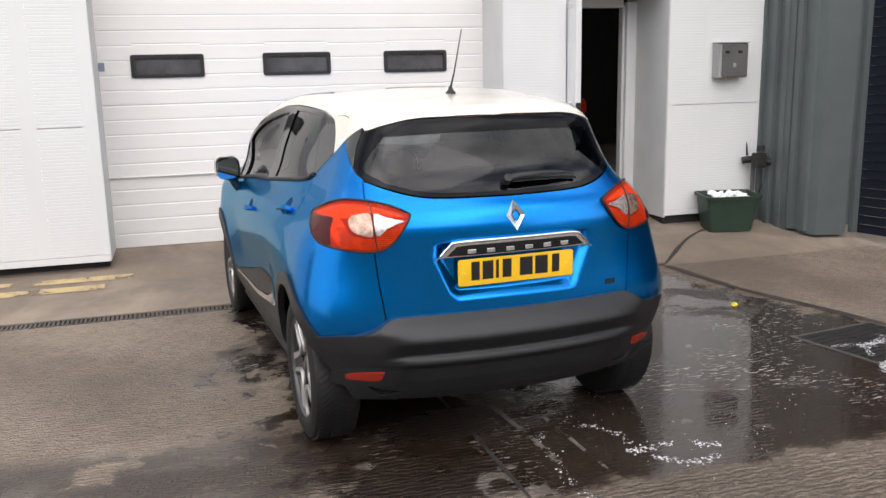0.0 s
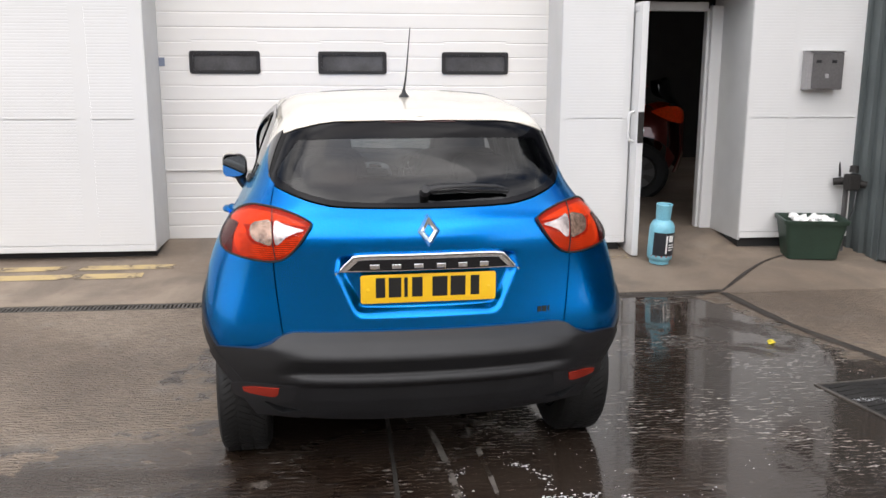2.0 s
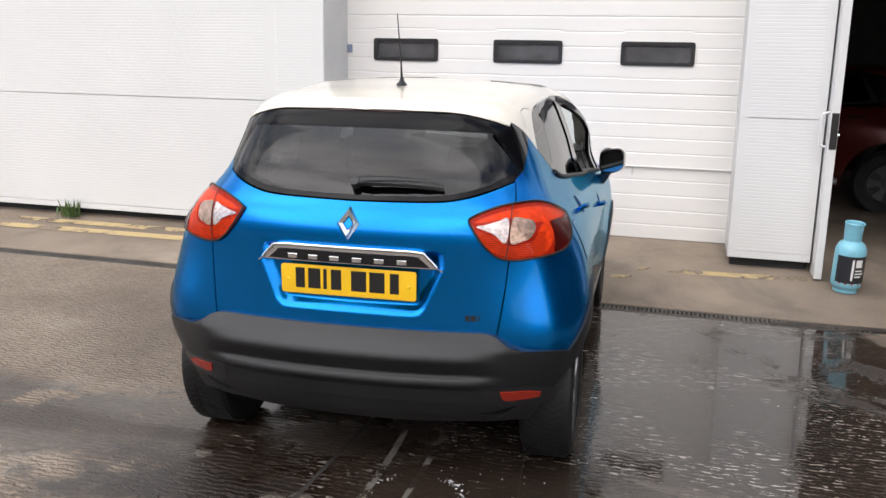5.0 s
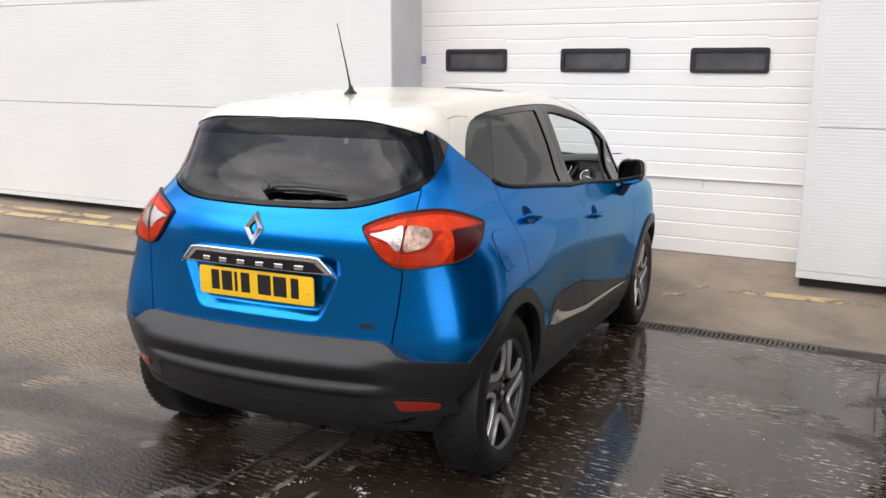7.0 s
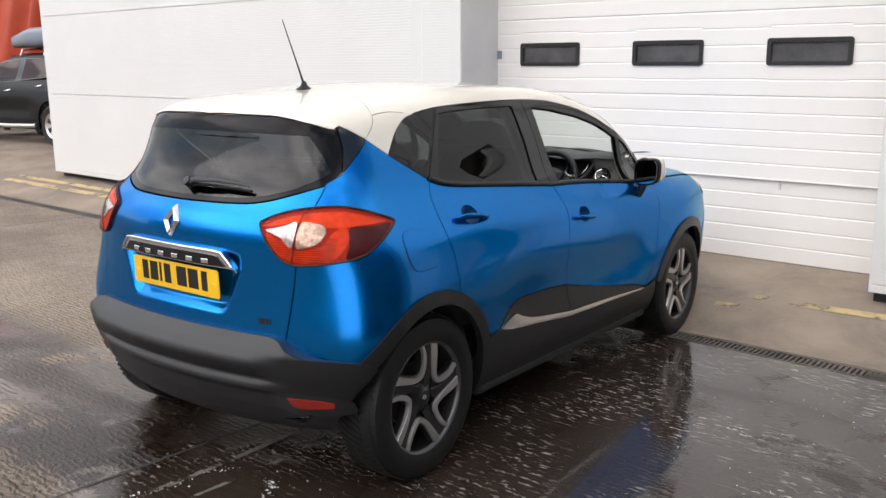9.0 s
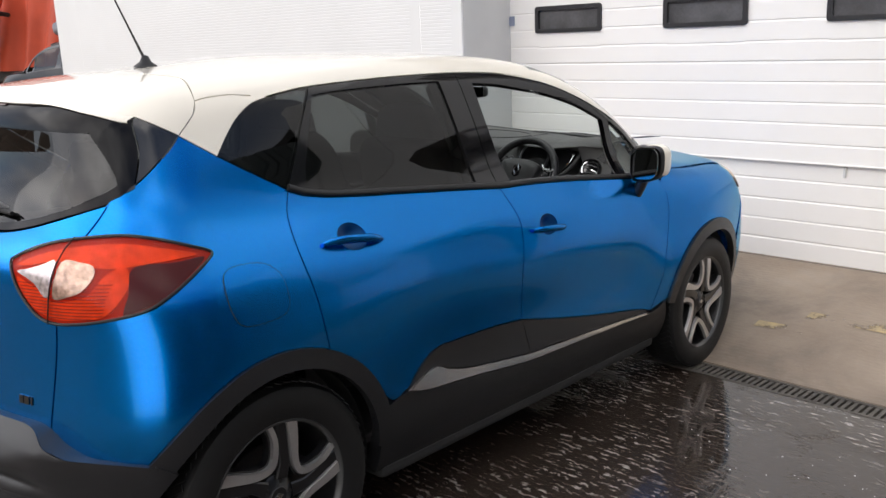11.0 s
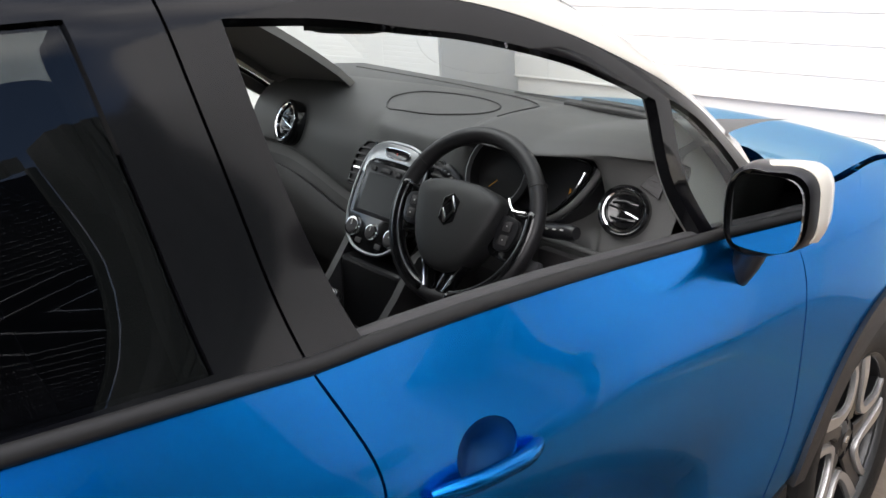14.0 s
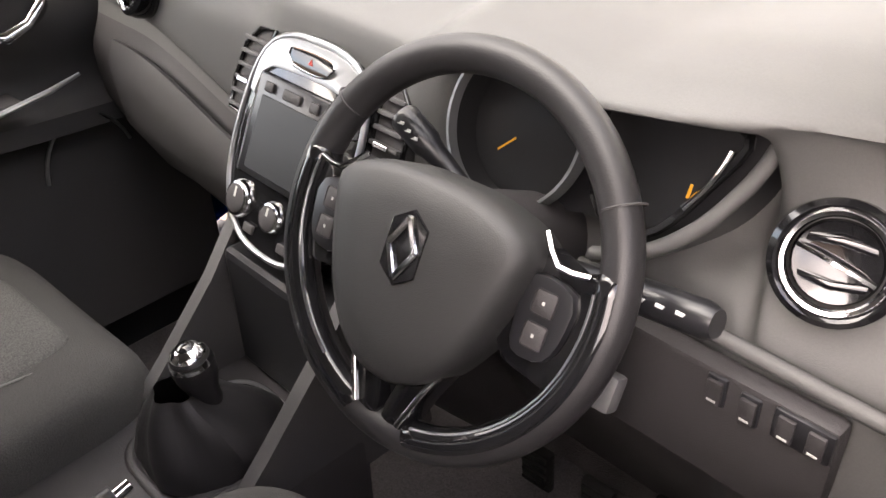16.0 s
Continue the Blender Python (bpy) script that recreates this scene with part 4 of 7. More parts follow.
SEAM_FRONT = [(2.115, 1.000), (2.155, .976), (2.170, .876), (2.150, .719), (2.122, .559), (2.045, .408)]
CLAD_REAR = [(.497, .508), (.56, .565), (.641, .600), (.76, .600), (.95, .596), (1.114, .584)]
CLAD_FRONT = [(1.114, .584), (1.314, .541), (1.602, .489), (1.945, .436), (2.045, .408)]
ROOF_SIDE = [(.0, 1.270), (.047, 1.322), (.094, 1.366), (.154, 1.403), (.217, 1.420), (.283, 1.432), (.373, 1.444), (.55, 1.456), (.746, 1.465), (.95, 1.470), (1.147, 1.469), (1.30, 1.459), (1.47, 1.430), (1.60, 1.389), (1.72, 1.338), (1.84, 1.283), (1.96, 1.219), (2.06, 1.150), (2.125, 1.085), (2.14, 1.040), (2.125, 1.010)]
KICK = [(.190, 1.160), (.089, 1.218), (.0, 1.270)]
GATE_SIDE = [(.572, 1.173), (.588, 1.075), (.581, .90), (.572, .78), (.552, .612)]
REAR_ARCH, FRONT_ARCH = (-.01, .325, .437), (2.606, .325, .424)

# rear wing: tailgate seam, bumper line, arch, door seam, window kick, pillar
wing = loop(rear(*curve(GATE_SIDE)), rear(*curve([(.552, .612), (.60, .582), (.655, .566), (.72, .560)])), side(*curve([(-.432, .558), (-.40, .556), (-.378, .552)])),
            side(*arc(*REAR_ARCH, 149, 66)), side(*curve(SEAM_REAR[::-1])), side(*curve(KICK)),
            side(*curve([(.0, 1.270), (-.05, 1.303), (-.092, 1.331)])), side(*curve([(-.092, 1.331), (-.125, 1.30), (-.165, 1.268), (-.215, 1.228), (-.262, 1.197), (-.31, 1.173)])))
two("rear_wing", BLUE, wing)
rear_door_skin = loop(side(*curve(SEAM_REAR)), side(*arc(*REAR_ARCH, 66, 33)), side(*curve([(.357, .563), (.42, .49), (.497, .508)])), side(*curve(CLAD_REAR)), side(*curve(SEAM_MID[::-1])), side(*curve(BELT_REAR)))
front_door_skin = loop(side(*curve(SEAM_MID)), side(*curve(CLAD_FRONT)), side(*curve(SEAM_FRONT[::-1])), side(*curve(BELT_FRONT)))
fender = loop(side(*curve(SEAM_FRONT[1:])), side(*curve([(2.045, .408), (2.19, .44)])), side(*arc(*FRONT_ARCH, 164, 38)), side(*curve([(2.94, .586), (3.05, .70), (3.09, .86), (3.0, .95), (2.80, .985), (2.5, 1.00), (2.25, 1.015), (2.155, .976)])))
two("front_wing", BLUE, fender)

# doors, each with skin, cladding, trim, frame, glass and handle
GLASS_REAR = [(.262, 1.165), (.275, 1.22), (.330, 1.33), (.374, 1.418)]
glass_rear = loop(side(*curve(GLASS_REAR)), side(*curve([(.374, 1.418), (.484, 1.428), (.731, 1.439), (.935, 1.443)])), side(*curve([(.935, 1.443), (.95, 1.284), (.972, 1.100)])), side(*curve([(.972, 1.100), (.767, 1.113), (.442, 1.135), (.310, 1.147), (.262, 1.165)])))
frame_rear = loop(side(*curve(BELT_REAR)), side(*curve([(.190, 1.160), (.28, 1.305), (.373, 1.444)])), side(*curve(ROOF_SIDE[6:10] + [(1.035, 1.471)])), side(*curve([(1.035, 1.471), (1.05, 1.284), (1.079, 1.067)])))
opening = loop(side(*curve([(1.157, 1.083), (1.115, 1.269), (1.105, 1.432)])), side(*curve([(1.105, 1.432), (1.239, 1.422), (1.36, 1.402), (1.46, 1.384), (1.61, 1.341), (1.72, 1.295), (1.790, 1.262)])), side(*curve([(1.790, 1.262), (1.835, 1.14), (1.872, 1.034)])), side(*curve([(1.872, 1.034), (1.556, 1.058), (1.30, 1.075), (1.157, 1.083)])))
corner_glass = loop(side(*curve([(1.832, 1.258), (1.93, 1.208), (2.03, 1.137), (2.075, 1.080), (2.075, 1.022)])), side(*curve([(2.075, 1.022), (1.915, 1.034)])), side(*curve([(1.915, 1.034), (1.878, 1.14), (1.832, 1.258)])))
frame_front = loop(side(*curve([(1.079, 1.067), (1.05, 1.284), (1.035, 1.471)])), side(*curve([(1.035, 1.471)] + ROOF_SIDE[10:])), side(*curve([(2.125, 1.010), (2.115, 1.000)])), side(*curve(BELT_FRONT)))
quarter_edge = loop(side(*curve(KICK)), side(*curve(ROOF_SIDE[:7])), side(*curve([(.373, 1.444), (.28, 1.305), (.190, 1.160)])))
clad_rear = loop(side(*curve(CLAD_REAR)), side(*curve([(1.114, .584), (1.155, .447)])), side(*curve([(1.155, .447), (.831, .484), (.70, .513), (.618, .541), (.497, .508)])))
clad_front = loop(side(*curve(CLAD_FRONT)), side(*curve([(2.045, .408), (2.007, .412)])), side(*curve([(2.007, .412), (1.544, .433), (1.155, .447)])), side(*curve([(1.155, .447), (1.114, .584)])))
trim_rear = loop(side(*curve([(.490, .500), (.618, .541), (.70, .513), (.831, .484), (1.155, .447)])), side((1.155, .447), (1.165, .418)), side(*curve([(1.165, .418), (.83, .452), (.60, .474), (.490, .500)])))
trim_front = loop(side(*curve([(1.155, .447), (1.544, .433), (2.007, .412)])), side((2.007, .412), (2.012, .399)), side(*curve([(2.012, .399), (1.5, .412), (1.165, .420)])), side((1.165, .420), (1.155, .447)))


REAR_GRIP, FRONT_GRIP = (.222, 1.006, .436, .987), (1.165, .906, 1.355, .893)


def grip_middle(y0, z0, y1, z1):
    return (y0 + y1) / 2 + .01, (z0 + z1) / 2 + .016


def grip_ring(grip, grow=0.0):
    my, mz = grip_middle(*grip)
    return loop(side(*curve([(my + (.052 + grow) * math.cos(a), mz + (.036 + grow) * math.sin(a)) for a in np.linspace(0, 2 * math.pi, 13)[:-1]], closed=True, step=.006)))


def door_handle(grip, parent, mirror):
    """A pull bar over a dished cup in the door skin."""
    y0, z0, y1, z1 = grip
    k = -1 if mirror else 1
    my, mz = grip_middle(*grip)

    def dish(x, y, z):
        return body(x, y, z) + .024 * np.exp(-((y - my) / .038) ** 2 - ((z - mz) / .027) ** 2)
    cup = part("cup", panel("cup", CUP_SHADED, grip_ring(grip, .003), shape=dish, offset=.0, gap=.0, spacing=.007, edge=.004, mirror=mirror), None, parent, "dark recessed cup")
    p = around(body, *side(*[(y0 + (y1 - y0) * t, z0 + (z1 - z0) * t) for t in np.linspace(0, 1, 11)]).T)
    n = skin_normal(body, p)
    lift = np.array([.004, .014, .022, .026, .027, .027, .027, .026, .022, .015, .005])[:, None]
    q = (p + n * lift) * np.array([k, 1, 1])
    part("pull_bar", tube([tuple(v) for v in q], [.009, .014, .0155, .016, .016, .016, .016, .016, .0155, .014, .009], 10, flatten=.75), BLUE, parent, smooth=60)


SLIDES = {}
for mirror in (False, True):
    rd = part("rear_door", panel("rear_door", BLUE, rear_door_skin, holes=[grip_ring(REAR_GRIP)], mirror=mirror, spacing=.025), None, car)
    part("cladding", panel("cladding", BLACK_PLASTIC, clad_rear, offset=.004, mirror=mirror), None, rd, "grained black lower cladding")
    part("trim_strip", panel("trim_strip", TRIM_SILVER, trim_rear, offset=.010, edge=.012, mirror=mirror, spacing=.02), None, rd, "polished chrome strip")
    part("window_frame", panel("window_frame", FRAME_BLACK, frame_rear, holes=[glass_rear], edge=.02, mirror=mirror), None, rd)
    part("window_glass", panel("window_glass", TINTED, glass_rear, offset=-.006, edge=.004, gap=-.008, mirror=mirror), None, rd, "dark tinted glass")
    door_handle(REAR_GRIP, rd, mirror)
    fd = part("front_door", panel("front_door", BLUE, front_door_skin, holes=[grip_ring(FRONT_GRIP)], mirror=mirror, spacing=.025), None, car, "" if mirror else "driver's door with lowered window")
    part("cladding", panel("cladding", BLACK_PLASTIC, clad_front, offset=.004, mirror=mirror), None, fd, "grained black lower cladding")
    part("trim_strip", panel("trim_strip", TRIM_SILVER, trim_front, offset=.010, edge=.012, mirror=mirror, spacing=.02), None, fd, "polished chrome strip")
    part("window_frame", panel("window_frame", FRAME_BLACK, frame_front, holes=[opening, corner_glass], edge=.022, mirror=mirror), None, fd)
    part("corner_glass", panel("corner_glass", CLEAR, corner_glass, offset=-.006, edge=.004, gap=-.008, mirror=mirror), None, fd)
    if mirror:
        part("window_glass", panel("window_glass", CLEAR, opening, offset=-.012, edge=.004, gap=-.008, mirror=mirror), None, fd)
    door_handle(FRONT_GRIP, fd, mirror)
    # seals along the foot of the windows
    k = -1 if mirror else 1
    for ob, line in ((rd, BELT_REAR), (fd, BELT_FRONT)):
        q = around(body, *along(body, curve([(a, b + .008) for a, b in line], step=.04)).T)
        part("window_seal", tube([tuple((v + np.array([.004, 0, 0])) * np.array([k, 1, 1])) for v in q], .009, 8, flatten=1.2), SEAL, ob, smooth=60)
    part("quarter_window", panel("quarter_window", TINTED, quarter_edge, edge=.006, mirror=mirror), None, car, "dark tinted glass")

# cladding round the arches, sills, fuel flap
for a, b, c in ((REAR_ARCH, 150, 4), (FRONT_ARCH, 168, 4)):
    cy, cz, r = a
    two("arch_cladding", BLACK_PLASTIC, loop(side(*arc(cy, cz, r + .002, b, c)), side(*arc(cy, cz, r - .058, c, b))), offset=.010, edge=.03, label="grained black wheel arch")
two("arch_cladding", BLACK_PLASTIC, loop(along(bumper, arc(*REAR_ARCH[:2], .434, 147, 188)), along(bumper, arc(*REAR_ARCH[:2], .376, 188, 147))), shape=bumper, offset=.001, edge=.03, label="grained black wheel arch")
sill = loop(side(*curve([(.40, .478), (.49, .497), (.60, .472), (.83, .450), (1.165, .417), (1.5, .410), (2.012, .397), (2.17, .43)])), side(*curve([(2.17, .43), (2.21, .33), (2.22, .235)])), side(*curve([(2.22, .235), (1.3, .225), (.40, .235)])), side(*curve([(.40, .235), (.385, .35), (.40, .478)])))
two("sill", BLACK_PLASTIC, sill, offset=.003, edge=.05, label="grained black sill")
flap = loop(side(*curve([(-.135, .94), (-.120, .985), (-.075, 1.0), (.005, .995), (.045, .965), (.052, .92), (.045, .875), (.005, .853), (-.10, .853), (-.13, .885)], closed=True)))
fuel_flap = part("fuel_flap", panel("fuel_flap", BLUE, flap, offset=.0024, gap=.0022, edge=.004), None, car)
part("flap_seam", panel("flap_seam", SEAL, flap, offset=.0016, gap=.0006, edge=.002), None, fuel_flap)

# roof, pillars, screens, bonnet: laid out in plan
rail = around(body, *along(body, curve(ROOF_SIDE, step=.03)).T)
rail_xy = [np.array(v[:2]) for v in rail]
main = [v for v in rail_xy if .16 <= v[1] <= 1.42]
SEAM_Y = .015


def plan_loop(*lines):
    return loop(*[[np.array(q, float) for q in line] for line in lines])


front_rail = [v for v in rail_xy if v[1] >= 1.41]
inner = [np.array((v[0] - (.035 + .06 * min(1, (v[1] - 1.41) / .4)), v[1] + .03)) for v in front_rail]
front_edge = [np.array(main[-1])] + curve([tuple(inner[0]), (.42, 1.500), (.20, 1.53), (0, 1.537)], step=.03)
def plan(*pts):
    return [tuple(v[:2]) for v in around(body, *along(body, pts).T)]


back_edge = curve([(0, SEAM_Y - .010), (.25, SEAM_Y - .004), (.42, SEAM_Y + .004), plan((-.01, 1.418))[0]], step=.03)[:-1] + [np.array(q) for q in plan((-.01, 1.418), (.03, 1.425), (.10, 1.430), (.165, 1.425))]
part("roof", panel("roof", CREAM, plan_loop(back_edge, main, front_edge, [(-x, y) for x, y in front_edge[::-1]], [(-x, y) for x, y in main[::-1]], [(-x, y) for x, y in back_edge[::-1]]), spacing=.04, flat=above), None, car, "glossy ivory roof")
post = loop(side(*curve(ROOF_SIDE[:5])), side(*curve([(.217, 1.420), (.19, 1.432), (.165, 1.425)])), side(*curve([(.165, 1.425), (.10, 1.43), (.03, 1.425), (-.01, 1.418)])), side(*curve([(-.01, 1.418), (-.03, 1.385), (-.092, 1.331)])), side(*curve([(-.092, 1.331), (-.05, 1.303), (.0, 1.270)])))
two("rear_pillar", CREAM, post, gap=.001, edge=.01, label="ivory painted pillar")
under_rail = [v for v in rail_xy if 1.30 <= v[1] < front_rail[0][1] - .001]
under_inner = [np.array((v[0] - .06, v[1])) for v in under_rail]
two("windscreen_pillar", CREAM, plan_loop(under_rail + front_rail, (under_inner + inner)[::-1]), flat=above, offset=-.0012, gap=.0, edge=.012, spacing=.03, label="ivory painted pillar")
screen_edge = [v for v in inner if v[1] < 2.14]
foot = curve([(screen_edge[-1][0], screen_edge[-1][1]), (.45, 2.27), (0, 2.32)], step=.03)
head = [q for q in front_edge[:0:-1]]
part("windscreen", panel("windscreen", CLEAR, plan_loop(head, screen_edge, foot, [(-x, y) for x, y in foot[::-1]], [(-x, y) for x, y in screen_edge[::-1]], [(-x, y) for x, y in head[::-1]]), flat=above, spacing=.05, edge=.006), None, car)
hood_side = curve(plan((2.20, 1.022), (2.35, 1.012), (2.5, 1.005), (2.65, .998), (2.80, .990), (2.92, .972), (3.0, .955)) + [(.58, 3.10)], step=.03)
hood_back = curve([(0, 2.36), (.45, 2.31), plan((2.20, 1.022))[0]], step=.03)
hood_front = curve([(.58, 3.10), (.35, 3.26), (0, 3.31)], step=.03)
part("bonnet", panel("bonnet", BLUE, plan_loop(hood_back, hood_side, hood_front, [(-x, y) for x, y in hood_front[::-1]], [(-x, y) for x, y in hood_side[::-1]], [(-x, y) for x, y in hood_back[::-1]]), flat=above, spacing=.04), None, car)
cowl = [(x, y) for x, y in curve([(0, 2.325), (.45, 2.275), (.645, 2.16)], step=.03)]
cowl2 = curve([(.67, 2.21), (.45, 2.32), (0, 2.37)], step=.03)
part("cowl", panel("cowl", BLACK_PLASTIC, plan_loop(cowl, cowl2, [(-x, y) for x, y in cowl2[::-1]], [(-x, y) for x, y in cowl[::-1]]), flat=above, offset=-.012, edge=.02), None, car)

# tailgate with its recess for the plate
def gate(x, y, z):
    a = np.abs(x)
    edge = .262 + .44 * np.clip(z - .70, 0, .16)
    dent = ease(a, edge + .030, edge - .026) * ease(z, .684, .728) * (1 - ease(z, .905, .930))
    return body(x, y - .030 * dent, z)


GLASS_TOP = [(.0, 1.440), (.232, 1.431), (.413, 1.408), (.530, 1.380)]
GLASS_SIDE = [(.530, 1.380), (.565, 1.297), (.592, 1.208)]
GLASS_FOOT = [(.592, 1.208), (.572, 1.173), (.491, 1.140), (.397, 1.113), (.286, 1.101), (.0, 1.096)]


def rear_loop(*lines, shape=body):
    half = [q for line in lines for q in curve(line)]
    return loop(behind(shape, half), behind(shape, [(-x, z) for x, z in half[::-1]]))


gate_skin = rear_loop([(0, 1.094), (.286, 1.099), (.397, 1.111), (.491, 1.138), (.572, 1.171)], GATE_SIDE, [(.552, .612), (.3, .606), (0, .605)])
tailgate = part("tailgate", panel("tailgate", BLUE, gate_skin, shape=gate, spacing=.0095, gap=.0025), None, car, "blue tailgate with recess for the plate")
rim = rear_loop(GLASS_TOP, GLASS_SIDE, GLASS_FOOT)
clear = rear_loop([(0, 1.352), (.30, 1.350), (.475, 1.345)], [(.475, 1.345), (.553, 1.237), (.556, 1.207), (.49, 1.163)], [(.49, 1.163), (.385, 1.134), (.26, 1.120), (0, 1.116)])
part("glass_border", panel("glass_border", BORDER_BLACK, rim, holes=[clear], spacing=.03), None, tailgate, "gloss black border of the window")
part("rear_window", panel("rear_window", REAR_TINT, clear, offset=-.001, gap=-.002, edge=.004, spacing=.04), None, tailgate, "dark tinted window reflecting clouds")
tri = loop(side(*curve([(-.182, 1.383), (-.092, 1.331)])), side(*curve([(-.092, 1.331), (-.125, 1.30), (-.165, 1.268), (-.215, 1.228), (-.258, 1.199)])), rear(*curve(GLASS_SIDE[::-1])))
two("pillar_blade", GLOSS_BLACK, tri, parent=tailgate, spacing=.025, offset=.002)
lip = rear_loop([(0, 1.436), (.14, 1.433), (.155, 1.426)], [(.155, 1.426), (.14, 1.412), (0, 1.414)])
part("high_brake_light", panel("high_brake_light", BRAKE_DARK, lip, offset=.003, edge=.006, spacing=.02), None, tailgate, "dark red brake light strip")
# spoiler: the roof's tail, drawn out into a lip
spoil_side = [np.array(q) for q in plan(*[tuple(v) for v in curve([(-.185, 1.384), (-.092, 1.331)], step=.02)], *[tuple(v) for v in curve([(-.092, 1.331), (-.03, 1.385), (-.01, 1.418)], step=.02)])] + curve([plan((-.01, 1.418))[0], (.42, SEAM_Y + .001), (.25, SEAM_Y - .007), (0, SEAM_Y - .013)], step=.02)[1:]
spoil_tail = curve([(0, -.335), (.232, -.318), (.413, -.275), (.50, -.222), tuple(spoil_side[0])], step=.02)
half = [tuple(v) for v in spoil_tail + spoil_side[1:]]
part("spoiler", panel("spoiler", CREAM, plan_loop(half, [(-x, y) for x, y in half[::-1]]), flat=above, spacing=.025, edge=.022, gap=.001), None, tailgate, "ivory roof spoiler")
lip_line = [above(body, [x], [y])[0] for x, y in [(-q[0], q[1]) for q in spoil_tail[::-1]] + [tuple(q) for q in spoil_tail[1:]]]
rows = [[Vector(p) + Vector(d) for d in ((0, .012, .0012), (0, -.004, .0005), (0, -.020, -.007), (0, -.023, -.013), (0, -.015, -.018), (0, .012, -.020))] for p in lip_line]
lip_mesh = bmesh.new()
vs = [[lip_mesh.verts.new(p) for p in r] for r in rows]
for r0, r1 in zip(vs, vs[1:]):
    for i in range(5):
        lip_mesh.faces.new((r0[i], r0[i + 1], r1[i + 1], r1[i]))
bmesh.ops.recalc_face_normals(lip_mesh, faces=lip_mesh.faces)
part("spoiler_lip", lip_mesh, CREAM, tailgate, smooth=60)
# chrome bar over the plate, letters as plain raised shapes, emblem, plate
BAR_Y = tail_line(.89)


def on_tail(x, z, lift=0.0, shape=body):
    p = root(shape, np.array([[x, .3, z]]), np.array([[0, -1., 0]]), 2)
    return Vector((p + lift * skin_normal(shape, p))[0])


bar_top = [(.0, .934), (.25, .932), (.290, .920), (.350, .856)]
bar_low = [(.350, .862), (.30, .866), (.0, .869)]
chrome_bar = part("chrome_bar", panel("chrome_bar", BRIGHT_METAL, rear_loop(bar_top, bar_low), offset=.018, edge=.03, spacing=.015), None, tailgate, "polished chrome bar above the plate")
face = rear_loop([(.0, .917), (.240, .915), (.272, .905), (.308, .872)], [(.308, .872), (.29, .871), (.0, .872)])
part("bar_face", panel("bar_face", BAR_BLACK, face, offset=.0215, edge=.003, spacing=.015), None, chrome_bar)
for x0 in (-.205, -.125, -.042, .042, .125, .207):
    line = [on_tail(x0 + u, .888, .022) for u in (-.017, 0, .017)]
    part("raised_bar", ribbon(line, .017, .004, up=(0, -1, 0), bevel=.2), BRIGHT_METAL, chrome_bar, smooth=30)
trimmed = bar_top[:-1] + [(.330, .878)]
edge_line = [(-x, z) for x, z in trimmed[:0:-1]] + trimmed
part("bar_edge", tube([on_tail(x, z - .004, .019) for x, z in curve(edge_line, step=.02)], .0065, 8), CHROME, chrome_bar, smooth=60)
emblem = bmesh.new()
for a, c in ((((0, .061), (-.044, 0)), (0, .018)), (((-.044, 0), (0, -.061)), (0, 0)), (((0, -.061), (.044, 0)), (0, 0)), (((.044, 0), (0, .061)), (0, 0))):
    p, q = a
    k = .42
    o0, o1 = p, q
    i0, i1 = (p[0] * k, p[1] * k), (q[0] * k, q[1] * k)
    m0, m1 = ((o0[0] + i0[0]) / 2, (o0[1] + i0[1]) / 2), ((o1[0] + i1[0]) / 2, (o1[1] + i1[1]) / 2)
    z0 = 1.015
    rows = [[on_tail(u, z0 + v, h) for u, v in pair] for pair, h in (((o0, o1), .004), ((m0, m1), .020), ((i0, i1), .008))]
    vs = [[emblem.verts.new(v) for v in r] for r in rows]
    for r0, r1 in zip(vs, vs[1:]):
        emblem.faces.new((r0[0], r0[1], r1[1], r1[0]))
part("emblem", emblem, BRIGHT_METAL, tailgate, "chrome diamond-shaped emblem")
plate_m = Matrix.Translation(on_tail(0, .798, .022, gate)) @ Euler((radians(90 + 3), 0, 0)).to_matrix().to_4x4()
corner = [(x * (.26 - .01) + .01 * math.cos(a), y * (.0555 - .01) + .01 * math.sin(a)) for x, y, a0 in ((1, 1, 0), (-1, 1, 90), (-1, -1, 180), (1, -1, 270)) for a in [radians(a0 + d) for d in (0, 30, 60, 90)]]
plate = part("number_plate", prism(corner, 0, .004, bevel=.001), PLATE_YELLOW, tailgate, "yellow reflective number plate", at=plate_m, smooth=30)
marks = [(-.185, .036), (-.130, .048), (-.088, .013), (-.045, .040), (.042, .058), (.112, .058), (.178, .034)]
for x, w in marks:
    part("dark_bar", box(x - w / 2, x + w / 2, -.0395 + .006, .0395 + .004, .004, .0052), DARK_INK, plate)
for x in (-.232, .232):
    part("screw_cap", lathe([(0, .0065), (.006, .006), (.008, .004)], 12, m=Matrix.Translation((x, -.004, 0))), PLATE_YELLOW, plate)
badge = bmesh.new()
for x, w in ((.445, .016), (.466, .018), (.485, .006)):
    box(x - w / 2, x + w / 2, -.006, 0, .676, .698, bm=badge)
for v in badge.verts:
    v.co = on_tail(v.co.x, v.co.z, .003 if v.co.y < -.003 else -.002)
part("small_badge", badge, DARK_CHROME, tailgate, "small chrome badge")
